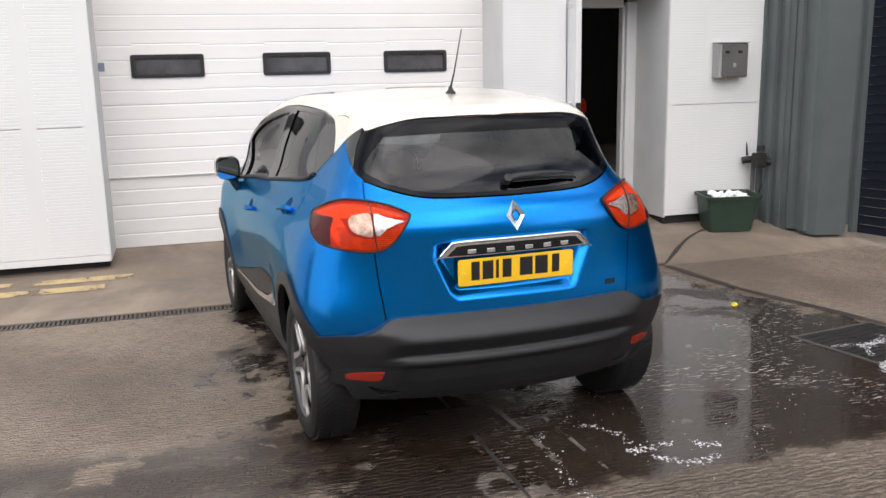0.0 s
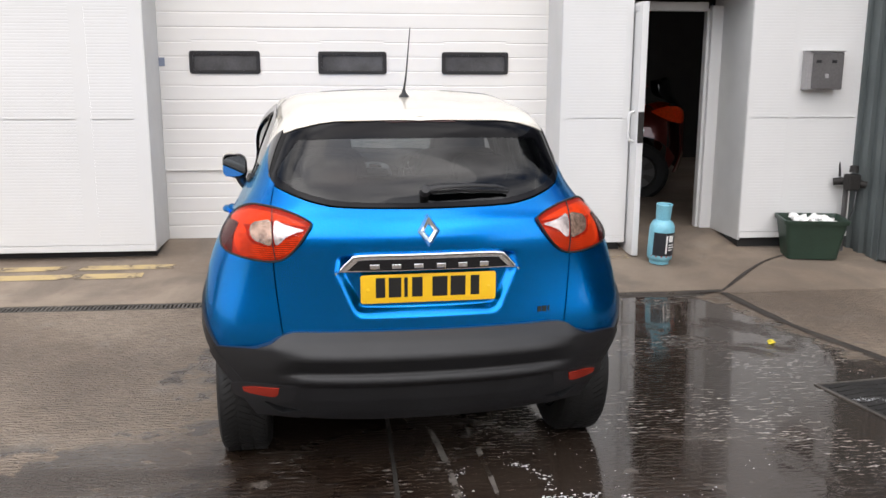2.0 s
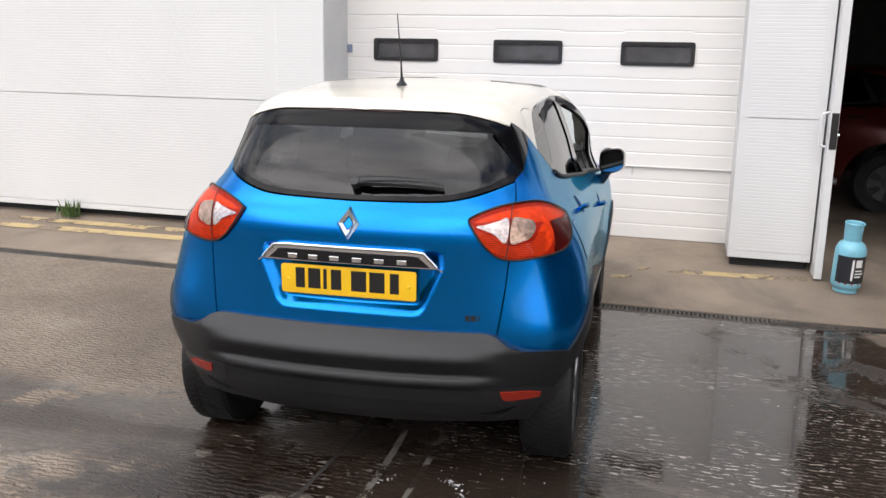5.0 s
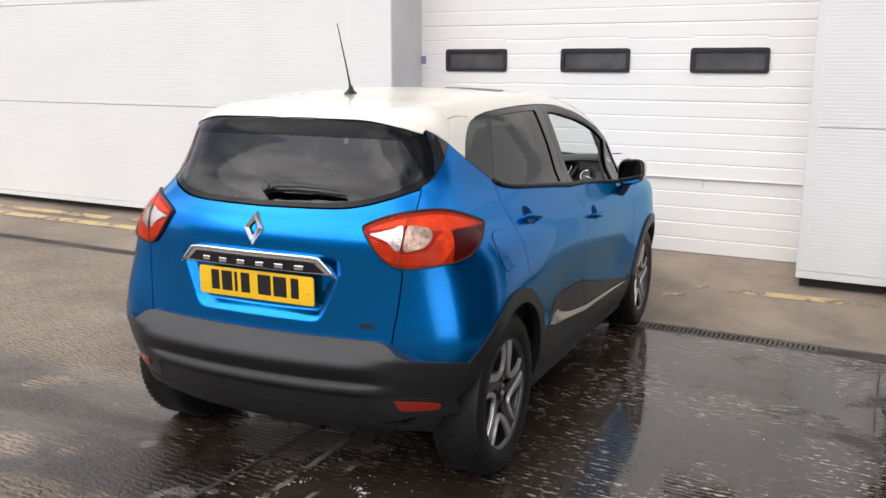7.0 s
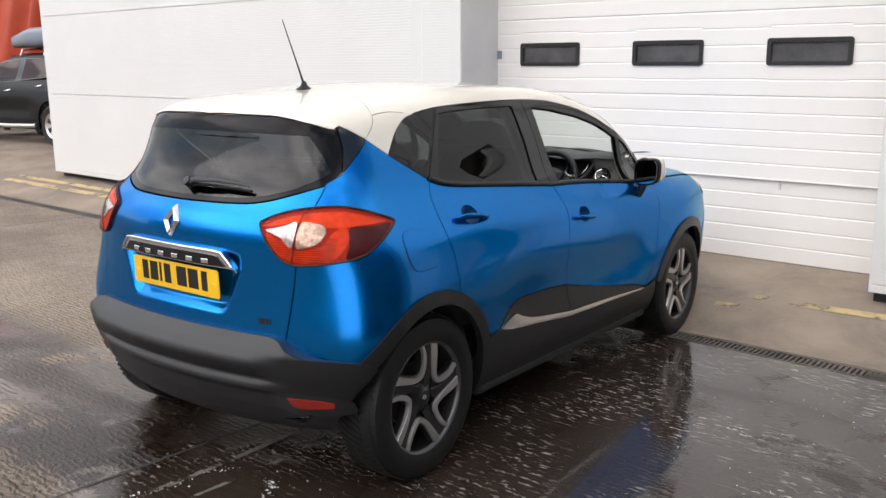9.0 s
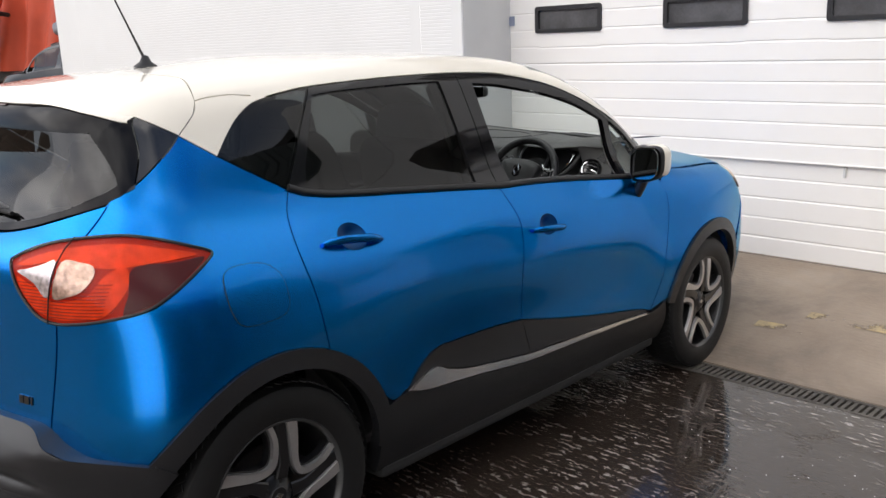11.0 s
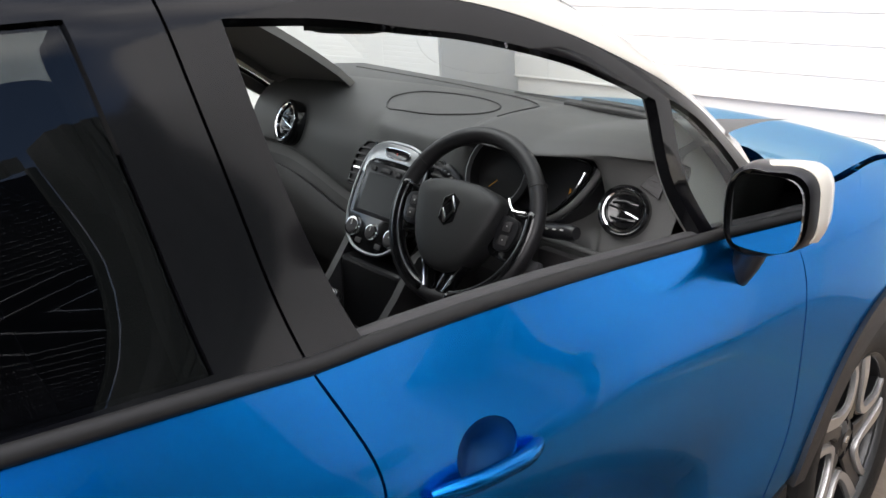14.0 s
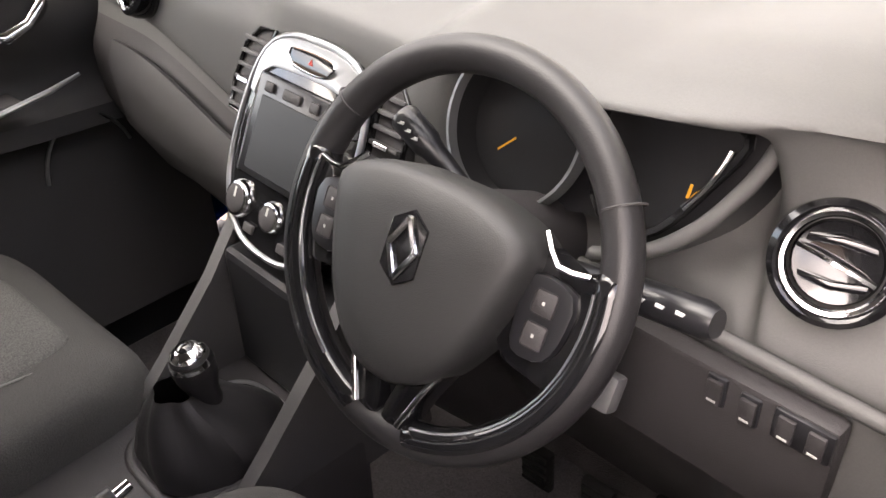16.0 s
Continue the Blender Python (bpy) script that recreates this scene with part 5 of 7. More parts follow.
# rear wiper
park = [on_tail(x, z, h) for x, z, h in ((.005, 1.148, .02), (.05, 1.150, .035), (.16, 1.153, .037), (.27, 1.149, .034), (.325, 1.144, .024))]
wiper = part("rear_wiper", tube(park, [.017, .014, .010, .007, .003], 8, flatten=.6), BLACK_PLASTIC, tailgate, smooth=50)
part("wiper_boss", lathe([(.0, .040), (.017, .036), (.021, .0)], 16, m=Matrix.Translation(on_tail(.0, 1.148)) @ Euler((radians(60), 0, 0)).to_matrix().to_4x4()), BLACK_PLASTIC, wiper, smooth=40)
part("wiper_blade", tube([on_tail(x, z, .012) for x, z in ((.02, 1.142), (.12, 1.146), (.22, 1.143), (.33, 1.137))], .006, 6), RUBBER, wiper)

# bumper: a deep black shell with a shelf above and a lip below
bump_top = [(.0, .640), (.40, .640), (.535, .636), (.60, .600), (.655, .580), (.72, .572)]
half = np.concatenate([behind(bumper, curve(bump_top)), along(bumper, curve([(-.440, .568), (-.400, .562), (-.372, .555)])), along(bumper, arc(*REAR_ARCH[:2], .43, 148, 172)), along(bumper, curve([(-.440, .370), (-.455, .335), (-.475, .310)])), behind(bumper, curve([(.60, .284), (.40, .266), (.0, .262)]))])
bump = loop(half, np.stack([-math.pi - half[::-1, 0], half[::-1, 1]], -1))
rear_bumper = part("rear_bumper", panel("rear_bumper", BLACK_PLASTIC, bump, shape=bumper, spacing=.02, gap=0, edge=.018), None, car, "grained black plastic bumper")
shelf = bmesh.new()
ring = [(x, z) for x, z in curve(bump_top, step=.03)]
rows = [[shelf.verts.new((sx * p.x, p.y, p.z)) for sx in (1,) for p in [on_tail(x, z, 0, bumper)]] + [shelf.verts.new((on_tail(x, z, 0, bumper).x, on_tail(x, z + .004, -.03, body).y, z - .004))] for x, z in ring]
for a, b in zip(rows, rows[1:]):
    shelf.faces.new((a[0], b[0], b[1], a[1]))
bmesh.ops.mirror(shelf, geom=shelf.faces[:] + shelf.verts[:] + shelf.edges[:], axis="X", merge_dist=.001)
bmesh.ops.recalc_face_normals(shelf, faces=shelf.faces)
part("bumper_shelf", shelf, BLACK_PLASTIC, rear_bumper, smooth=60)
refl = loop(behind(bumper, curve([(.570, .420), (.62, .419), (.68, .413), (.715, .402)])), behind(bumper, curve([(.715, .402), (.710, .382), (.66, .376), (.585, .378), (.570, .420)])))
two("reflector", REFLECTOR, refl, parent=rear_bumper, shape=bumper, offset=.006, edge=.012, spacing=.02, label="orange red reflector")
cove = loop(behind(bumper, curve([(.50, .432), (.62, .434), (.72, .424), (.765, .404)])), behind(bumper, curve([(.765, .404), (.755, .352), (.66, .345), (.53, .352), (.50, .432)])))
two("reflector_surround", SATIN_BLACK, cove, parent=rear_bumper, shape=bumper, offset=.002, edge=.004, spacing=.02)

# tail lamps: housing, red and clear chambers, smoked end and a clear lens, split by the tailgate seam
def lamp_line(pts):
    """(x, z) near the tail, ('s', y, z) on the side."""
    out = []
    for q in pts:
        out.append(along(body, [q[1:]])[0] if q[0] == "s" else behind(body, [q])[0])
    return out


def smooth_loop(pts, step=.008):
    return loop(curve(lamp_line(pts), step=step, closed=True))


LAMP = [(.432, 1.035), (.446, 1.056), (.50, 1.080), (.563, 1.096), (.64, 1.102), ("s", -.245, 1.088), ("s", -.170, 1.062), ("s", -.122, 1.038), ("s", -.170, 1.008), ("s", -.275, .955), ("s", -.335, .928), (.705, .912), (.645, .903), (.58, .900), (.530, .915), (.478, .966)]
whole = smooth_loop(LAMP)
for mirror in (False, True):
    lamp = part("tail_lamp", panel("tail_lamp", LAMP_BASE, whole, offset=.004, edge=.012, spacing=.02, mirror=mirror), None, car, "red tail lamp with clear centre")
    bits = [("red_chamber", RED_LENS, [(.452, 1.034), (.508, 1.060), (.577, 1.078), (.655, 1.084), ("s", -.236, 1.064), ("s", -.165, 1.040), ("s", -.276, 1.034), (.674, 1.030), (.60, 1.046), (.55, 1.046), (.51, 1.037)], .006),
            ("red_chamber", RED_LENS, [(.462, 1.006), (.50, .996), (.54, .982), (.575, .958), (.62, .960), (.662, .975), (.680, 1.020), ("s", -.335, 1.032), ("s", -.350, .983), (.704, .926), (.645, .914), (.575, .914), (.51, .942)], .006),
            ("clear_chamber", LAMP_WHITE, [(.460, 1.020), (.50, 1.030), (.535, 1.040), (.569, 1.048), (.569, .966), (.548, .972), (.528, .992), (.498, 1.006)], .008),
            ("clear_chamber", LAMP_SILVER, [(.582, 1.047), (.625, 1.047), (.652, 1.037), (.663, 1.014), (.652, .984), (.625, .970), (.582, .966)], .008),
            ("smoked_chamber", RED_SMOKED, [("s", -.322, 1.030), ("s", -.227, 1.031), ("s", -.150, 1.033), ("s", -.19, 1.006), ("s", -.288, .955), ("s", -.340, .934), ("s", -.372, .925), ("s", -.352, .975)], .007)]
    for name, mat, pts, lift in bits:
        part(name, panel(name, mat, smooth_loop(pts), offset=lift, edge=.004, spacing=.012, gap=.001, mirror=mirror), None, lamp)
    # fine ribs inside the lower red chamber
    k = -1 if mirror else 1
    chamber = smooth_loop(bits[1][2])
    for z in np.arange(.918, .998, .0078):
        xs = np.linspace(.47, .70, 24)
        xs = xs[within(chamber, behind(body, np.stack([xs, 0 * xs + z], -1)))]
        if len(xs) > 3:
            line = [on_tail(x, z, .0075) for x in xs]
            part("rib", tube([(k * v.x, v.y, v.z) for v in line], .0011, 5), RED_RIB, lamp)
    ring = around(body, *shrink(whole, .003).T)
    ring = ring + .009 * skin_normal(body, ring)
    part("gasket", tube([(k * v[0], v[1], v[2]) for v in ring], .0042, 6, closed=True), SEAL, lamp, "thin black gasket", smooth=60)
    part("lens", panel("lens", LENS, whole, offset=.0125, edge=.009, gap=.004, spacing=.02, mirror=mirror), None, lamp, "clear outer lens")
    seam = [on_tail(x, z, .0128) for x, z in curve([(.574, 1.098), (.576, 1.041), (.575, .963), (.566, .900)], step=.02)]
    part("lamp_seam", tube([(k * v.x, v.y, v.z) for v in seam], .0028, 6, flatten=.5), SEAL, lamp)

# aerial
aerial = part("aerial", lathe([(0, .040), (.007, .036), (.012, .018), (.024, .006), (.026, 0), (0, 0)], 16, m=Matrix.Diagonal((.9, 1.7, 1, 1))), BLACK_PLASTIC, car, at=Matrix.Translation(Vector(above(body, [0], [.163])[0]) - Vector((0, 0, .002))), smooth=50)
part("mast", tube([(0, -.004, .03), (.006, -.040, .10), (.012, -.132, .29)], [.0055, .0035, .002], 8), BLACK_PLASTIC, aerial, smooth=60)

# door mirrors
def mirror_unit(k):
    shell = bmesh.new()
    stations = ((.0, .90), (.008, .97), (.04, 1.0), (.075, .93), (.105, .70), (.122, .35))
    rings = []
    for d, s in stations:
        ring = []
        for i in range(28):
            a = 2 * math.pi * i / 28
            ca, sa = math.cos(a), math.sin(a)
            u = .077 * math.copysign(abs(ca) ** .62, ca) * s
            v = .074 * math.copysign(abs(sa) ** .62, sa) * s * (1 - .10 * (u < 0) * -1) + .012 * u / .1
            ring.append(shell.verts.new((k * (.860 + u), 1.900 + d + .10 * max(0, u), 1.080 + v)))
        rings.append(ring)
    for a, b in zip(rings, rings[1:]):
        for i in range(28):
            f = shell.faces.new((a[i], a[(i + 1) % 28], b[(i + 1) % 28], b[i]))
    shell.faces.new(rings[-1])
    bmesh.ops.recalc_face_normals(shell, faces=shell.faces)
    unit = part("door_mirror", shell, SATIN_BLACK, car, "black mirror with ivory cap", smooth=60)
    cap = bmesh.new()
    rr = []
    for d, s in ((.022, 1.0), (.045, 1.06), (.078, .985), (.108, .755), (.128, .38)):
        ring = []
        for i in range(17):
            a = radians(-38 + (180 + 10) * i / 16)
            ca, sa = math.cos(a), math.sin(a)
            u = .077 * math.copysign(abs(ca) ** .62, ca) * s
            v = .074 * math.copysign(abs(sa) ** .62, sa) * s + .012 * u / .1
            ring.append(cap.verts.new((k * (.860 + u), 1.900 + d + .10 * max(0, u), 1.080 + v)))
        rr.append(ring)
    for a, b in zip(rr, rr[1:]):
        for i in range(16):
            cap.faces.new((a[i], a[i + 1], b[i + 1], b[i]))
    bmesh.ops.recalc_face_normals(cap, faces=cap.faces)
    bmesh.ops.solidify(cap, geom=cap.faces[:], thickness=.003)
    part("mirror_cap", cap, CREAM, unit, "ivory painted cap", smooth=60)
    glass_face = [(.073 * math.copysign(abs(math.cos(a)) ** .62, math.cos(a)), .064 * math.copysign(abs(math.sin(a)) ** .62, math.sin(a)) + .009 * math.cos(a)) for a in np.linspace(0, 2 * math.pi, 33)[:-1]]
    gm = Matrix.Translation((k * .860, 1.896, 1.079)) @ Euler((radians(90 + (-1 if k > 0 else .5)), 0, radians(-13 if k > 0 else 14))).to_matrix().to_4x4()
    part("mirror_glass", prism(glass_face, -.002, .003), MIRROR, unit, at=gm, smooth=30)
    arm = tube([(k * .770, 1.972, .925), (k * .792, 1.960, .945), (k * .820, 1.945, .985), (k * .838, 1.940, 1.030)], [.036, .038, .038, .042], 14, flatten=.6)
    part("mirror_arm", arm, SATIN_BLACK, unit, smooth=50)


mirror_unit(1)
mirror_unit(-1)

# wheels
def wheel(y, k):
    m = pose(k * .724, y, .325, 0, 90 * k, 0)
    tyre = lathe([(.225, -.098), (.245, -.104), (.290, -.104), (.316, -.092), (.325, -.072), (.3255, 0), (.325, .072), (.316, .092), (.290, .104), (.245, .102), (.226, .092), (.222, .06), (.222, -.08), (.225, -.098)], 64)
    w = part("wheel", tyre, RUBBER, car, "black wheel with machined silver spokes", at=m, smooth=40)
    treads = bmesh.new()
    for i in range(72):
        a = 2 * math.pi * i / 72
        for z0, z1, tw in ((-.078, -.03, .10), (.03, .078, -.10), (-.022, .022, .06)):
            line = [Vector((.3268 * math.cos(a + tw * t), .3268 * math.sin(a + tw * t), z0 + (z1 - z0) * t)) for t in (0, .5, 1)]
            ribbon(line, .018, .0035, treads, up=(math.cos(a), math.sin(a), 0))
    part("tread", treads, RUBBER, w)
    lip = lathe([(.214, .080), (.219, .091), (.2255, .095), (.228, .090), (.224, .082), (.216, .070), (.214, .080)], 64)
    part("rim_lip", lip, RIM_GREY, w, "dark grey rim lip", smooth=40)
    barrel = lathe([(.216, .078), (.204, .03), (.198, -.08), (.215, -.095)], 48)
    part("rim_barrel", barrel, RIM_BLACK, w, smooth=40)
    part("brake_disc", lathe([(.0, -.005), (.13, -.005), (.13, .003), (.06, .006), (.0, .012)], 40), BRAKE, w, smooth=30)
    hub = lathe([(0, .078), (.026, .078), (.030, .074), (.048, .070), (.060, .060), (.066, .03), (.066, 0)], 40)
    h = part("hub", hub, RIM_BLACK, w, smooth=35)
    diamond = prism([(0, .016), (-.011, 0), (0, -.016), (.011, 0)], .078, .0795)
    part("centre_cap_mark", diamond, CHROME, h)
    for i in range(5):
        nut = lathe([(0, .074), (.007, .073), (.008, .06)], 6, m=Matrix.Translation((.043 * math.cos(2 * math.pi * i / 5 + .3), .043 * math.sin(2 * math.pi * i / 5 + .3), 0)))
        part("wheel_nut", nut, RIM_BLACK, h)
    # five loops of machined metal over a black casting: one broad arm, one slim one
    for i in range(5):
        a = 2 * math.pi * i / 5 - .07
        def polar(r, d, z):
            return Vector((r * math.cos(a + radians(d)), r * math.sin(a + radians(d)), z))
        loopline = [polar(.218, 26, .086), polar(.18, 22, .088), polar(.145, 17, .087), polar(.112, 8, .084), polar(.094, -7, .082), polar(.098, -21, .083), polar(.128, -28, .086), polar(.175, -29, .088), polar(.218, -26, .086)]
        dense = [Vector(v) for v in curve([tuple(q) for q in loopline], step=.010)]
        n = len(dense)
        wide = [.038 - .016 * min(1, t / (.45 * n)) - .005 * max(0, t / n - .55) / .45 for t in range(n)]
        part("spoke", ribbon([v - Vector((0, 0, .012)) for v in dense], wide, .012, bevel=.12), SILVER, w, smooth=35)
        part("spoke_back", ribbon([v - Vector((0, 0, .040)) for v in dense], [q + .012 for q in wide], .028), RIM_BLACK, w, smooth=35)
        web = ribbon([polar(.05, -52, .066), polar(.10, -48, .070), polar(.16, -40, .072), polar(.216, -36, .074)], [.045, .036, .034, .040], .008, bevel=.2)
        part("spoke_web", web, RIM_BLACK, w, smooth=35)
    return w


for y in (0, 2.606):
    for k in (1, -1):
        wheel(y, k)

# wheel wells, floor pan and front end
for cy in (REAR_ARCH[0], FRONT_ARCH[0]):
    for k in (1, -1):
        b = bmesh.new()
        arcs = [[b.verts.new((k * (x if x < .6 else (.765 if cy > 1 or a < 2.3 else .66)), cy + .382 * math.cos(a), .325 + .382 * math.sin(a))) for a in np.linspace(-.25, math.pi - .02, 25)] for x in (.70, .50)]
        for i in range(24):
            b.faces.new((arcs[0][i], arcs[0][i + 1], arcs[1][i + 1], arcs[1][i]))
        b.faces.new(arcs[1])
        part("wheel_well", b, DARK, car)
under = bmesh.new()
box(-.60, .60, -.20, 3.2, .20, .245, .02, under)
box(-.78, .78, .42, 2.18, .20, .26, .02, under)
part("floor_pan", under, DARK, car)
part("rear_silencer", box(-.45, .15, -.36, -.18, .26, .38, .05), DARK, car)
def front_skin(shape, s, z):
    s, z = np.asarray(s, float), np.asarray(z, float)
    start = np.stack([0 * s, 0 * s + 2.75, z], -1)
    return root(shape, start, np.stack([np.cos(s), np.sin(s), 0 * s], -1), 2)


nose = loop(curve([(.34, .62), (.55, .80), (1.0, .86), (1.57, .88)], step=.04), [(1.57, .88), (1.57, .25)], curve([(1.57, .25), (.8, .24), (.30, .26)], step=.04), curve([(.30, .26), (.26, .42), (.34, .62)], step=.04))
front = part("front_bumper", panel("front_bumper", BLUE, nose, flat=front_skin, spacing=.05, gap=0, both=True), None, car)
headlamp = loop(curve([(.33, .90), (.42, .955), (.62, .945), (.85, .90), (.95, .87), (.70, .845), (.48, .83), (.36, .85)], step=.02, closed=True))
two("headlamp", LAMP_SILVER, headlamp, flat=front_skin, offset=.006, edge=.02, label="clear headlamp")

# ---- inside the car ----
DASH_GREY = material("soft grey dashboard plastic", (.090, .089, .087), .55, vary=.08, scale=5, fine=.06, fine_scale=500, bump=.14, bump_scale=900)
TRIM_GREY = material("dark grey door plastic", (.062, .060, .061), .55, vary=.1, scale=5, bump=.3, bump_scale=600)
# lower plastic, leather and carpet lifted above black to stand for cabin haze
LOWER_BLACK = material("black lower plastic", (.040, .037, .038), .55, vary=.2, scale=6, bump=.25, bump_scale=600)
LEATHER = material("black leather", (.019, .018, .019), .42, vary=.12, scale=8, bump=.10, bump_scale=700)
SEAT_DARK = material("charcoal seat fabric", (.055, .054, .052), .9, vary=.15, scale=7, fine=.3, fine_scale=700, bump=.5, bump_scale=500)
SEAT_WEAVE = material("grey woven seat fabric", (.095, .094, .090), .9, vary=.12, scale=7, fine=.45, fine_scale=420, bump=.6, bump_scale=420)
STITCH = material("grey seam thread", (.17, .17, .165), .8)
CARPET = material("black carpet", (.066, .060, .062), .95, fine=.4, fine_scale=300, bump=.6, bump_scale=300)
LINER = material("pale grey headlining", (.36, .35, .33), .9, vary=.05, bump=.3, bump_scale=400)
PILLAR = material("grey pillar trim", (.27, .26, .245), .6, vary=.08, bump=.2, bump_scale=500)
SCREEN = material("dark glass screen", (.012, .013, .014), .38, specular=.3)
PAD_GREY = material("grained grey pad", (.030, .030, .030), .5, vary=.06, scale=8, bump=.14, bump_scale=900)
DIAL = material("black dial face", (.010, .010, .011), .35)
NEEDLE = material("pale dial marks", (.55, .55, .52), .5)
AMBER = material("amber dial light", (.60, .28, .02), .4)
SATIN_SILVER = material("satin silver trim", (.40, .41, .42), .30, .9)
KEY_GREY = material("grey key", (.10, .10, .10), .5)


def soft_box(centre, half, square=.38, warp=None, rings=14, steps=28, bm=None):
    """A cushion: a rounded block with full edges; warp(x, y, z) bends it."""
    b = bm or bmesh.new()
    def pw(v):
        return math.copysign(abs(v) ** square, v)
    rows = []
    for i in range(1, rings):
        a = -math.pi / 2 + math.pi * i / rings
        row = []
        for j in range(steps):
            c = 2 * math.pi * j / steps
            p = Vector((half[0] * pw(math.cos(a)) * pw(math.cos(c)), half[1] * pw(math.cos(a)) * pw(math.sin(c)), half[2] * pw(math.sin(a))))
            if warp:
                p = Vector(warp(*p))
            row.append(b.verts.new(Vector(centre) + p))
        rows.append(row)
    for r0, r1 in zip(rows, rows[1:]):
        for j in range(steps):
            b.faces.new((r0[j], r0[(j + 1) % steps], r1[(j + 1) % steps], r1[j]))
    b.faces.new(rows[0][::-1])
    b.faces.new(rows[-1])
    bmesh.ops.recalc_face_normals(b, faces=b.faces)
    return b


def grid(rows, bm=None):
    b = bm or bmesh.new()
    vs = [[b.verts.new(p) for p in r] for r in rows]
    for r0, r1 in zip(vs, vs[1:]):
        for i in range(len(r0) - 1):
            b.faces.new((r0[i], r0[i + 1], r1[i + 1], r1[i]))
    return b


# the dashboard stands a little askew to the shell: all that is fixed to it shares one turn
LEAN = Matrix.Translation((.05, 1.9, 1.05)) @ Euler((0, radians(3.1), radians(-1.8))).to_matrix().to_4x4() @ Matrix.Translation((-.05, -1.9, -1.05))
MIDDLE = .05
SIDE_CUT = [(2.32, 1.150), (2.20, 1.160), (2.10, 1.158), (2.03, 1.145), (1.975, 1.120), (1.940, 1.088), (1.918, 1.045), (1.910, 1.000), (1.925, .985), (1.915, .950), (1.895, .900), (1.905, .800), (1.98, .66), (2.10, .48)]
HOOD_CUT = [(2.32, 1.150), (2.20, 1.166), (2.08, 1.176), (1.98, 1.176), (1.905, 1.166), (1.872, 1.150), (1.868, 1.140), (1.925, 1.132), (1.965, 1.10), (1.950, 1.03), (1.905, .995), (1.890, .90), (1.96, .70), (2.10, .48)]
DRIVER_CUT = [(2.32, 1.150), (2.20, 1.160), (2.10, 1.158), (2.02, 1.150), (1.940, 1.140), (1.926, 1.126), (1.958, 1.112), (1.912, 1.050), (1.880, .992), (1.880, .975), (1.868, .930), (1.862, .880), (1.93, .72), (2.10, .48)]
STACK_CUT = [(2.32, 1.150), (2.20, 1.160), (2.10, 1.158), (2.00, 1.148), (1.930, 1.130), (1.900, 1.115), (1.888, 1.060), (1.875, 1.010), (1.862, .960), (1.848, .910), (1.835, .870), (1.838, .800), (1.88, .66), (2.02, .48)]


def dash_cut(x):
    side_l, side_r = np.array(SIDE_CUT), np.array(DRIVER_CUT)
    base = side_l + (side_r - side_l) * ease(x, .08, .2)
    base[7:11, 1] -= .085 * ease(x, -.52, -.10) * (1 - ease(x, .08, .2))
    stack = ease(x, MIDDLE - .24, MIDDLE - .10) * ease(-x, -MIDDLE - .20, -MIDDLE - .11)
    base = base + (np.array(STACK_CUT) - base) * stack
    # the brow runs on over the round vent to the door; below it only the instruments stand back
    brow = ease(x, .150, .245) * (1 - ease(x, .48, .70))
    bay = ease(x, .205, .235) * (1 - ease(x, .525, .575))
    share = np.array([brow] * 7 + [bay] * 7)[:, None]
    cut = base + (np.array(HOOD_CUT) - base) * share
    cut[:, 1] += .16 * max(0, x - .40) * ease(cut[:, 1], 1.09, 1.12)
    # a low step in the pad, drawn back towards the door
    cut[:4, 1] -= .005 * ease(x, .20, .30) * ease(cut[:4, 0], 1.95 + .45 * max(0, x - .42), 2.03 + .9 * max(0, x - .42))
    return cut


def dense_cut(x, n=4):
    """The section with smooth steps between its stations."""
    c = dash_cut(x)
    e = np.concatenate([[2 * c[0] - c[1]], c, [2 * c[-1] - c[-2]]])
    out = []
    for a, b, p, q in zip(e, e[1:], e[2:], e[3:]):
        for k in range(n):
            t = k / n
            m0, m1 = .35 * (p - a), .35 * (q - b)
            out.append((2 * t ** 3 - 3 * t * t + 1) * b + (t ** 3 - 2 * t * t + t) * m0 + (3 * t * t - 2 * t ** 3) * p + (t ** 3 - t * t) * m1)
    return out + [c[-1]]


xs = list(np.linspace(-.655, .14, 54)) + list(np.linspace(.15, .26, 19)) + list(np.linspace(.27, .51, 17)) + list(np.linspace(.52, .60, 15)) + list(np.linspace(.61, .70, 8))
dash_mesh = grid([[Vector((x, q[0], q[1])) for q in dense_cut(x)] for x in xs])


def shelf_line(x):
    """The height below which the pad's face is darkened, its shade put into the colour."""
    if x < .08:
        return .962 - .085 * ease(x, -.52, -.10)
    return .86


# faces under the line take the darker plastic in place of shade
for f in dash_mesh.faces:
    m = f.calc_center_median()
    f.material_index = int(m.z < shelf_line(m.x))
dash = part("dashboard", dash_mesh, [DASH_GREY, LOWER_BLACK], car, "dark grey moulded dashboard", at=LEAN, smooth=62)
# glove box lid under the passenger's pad
lid = grid([[Vector((x, float(np.interp(z, [q[1] for q in dash_cut(x)[::-1]], [q[0] for q in dash_cut(x)[::-1]])) - .012, z)) for z in np.linspace(.70, shelf_line(x) - .022, 8)] for x in np.linspace(-.56, -.13, 16)])
bmesh.ops.recalc_face_normals(lid, faces=lid.faces)
bmesh.ops.solidify(lid, geom=lid.faces[:], thickness=.008)
part("glove_box_lid", lid, TRIM_GREY, dash, "dark grey glove box lid", smooth=40)


def dash_top(x, y):
    """A point on the dashboard's upper side."""
    c = dash_cut(x)
    for (y0, z0), (y1, z1) in zip(c, c[1:]):
        if y1 <= y <= y0:
            return Vector((x, y, z0 + (z1 - z0) * (y0 - y) / (y0 - y1) + .002))
    return Vector((x, y, c[0][1]))


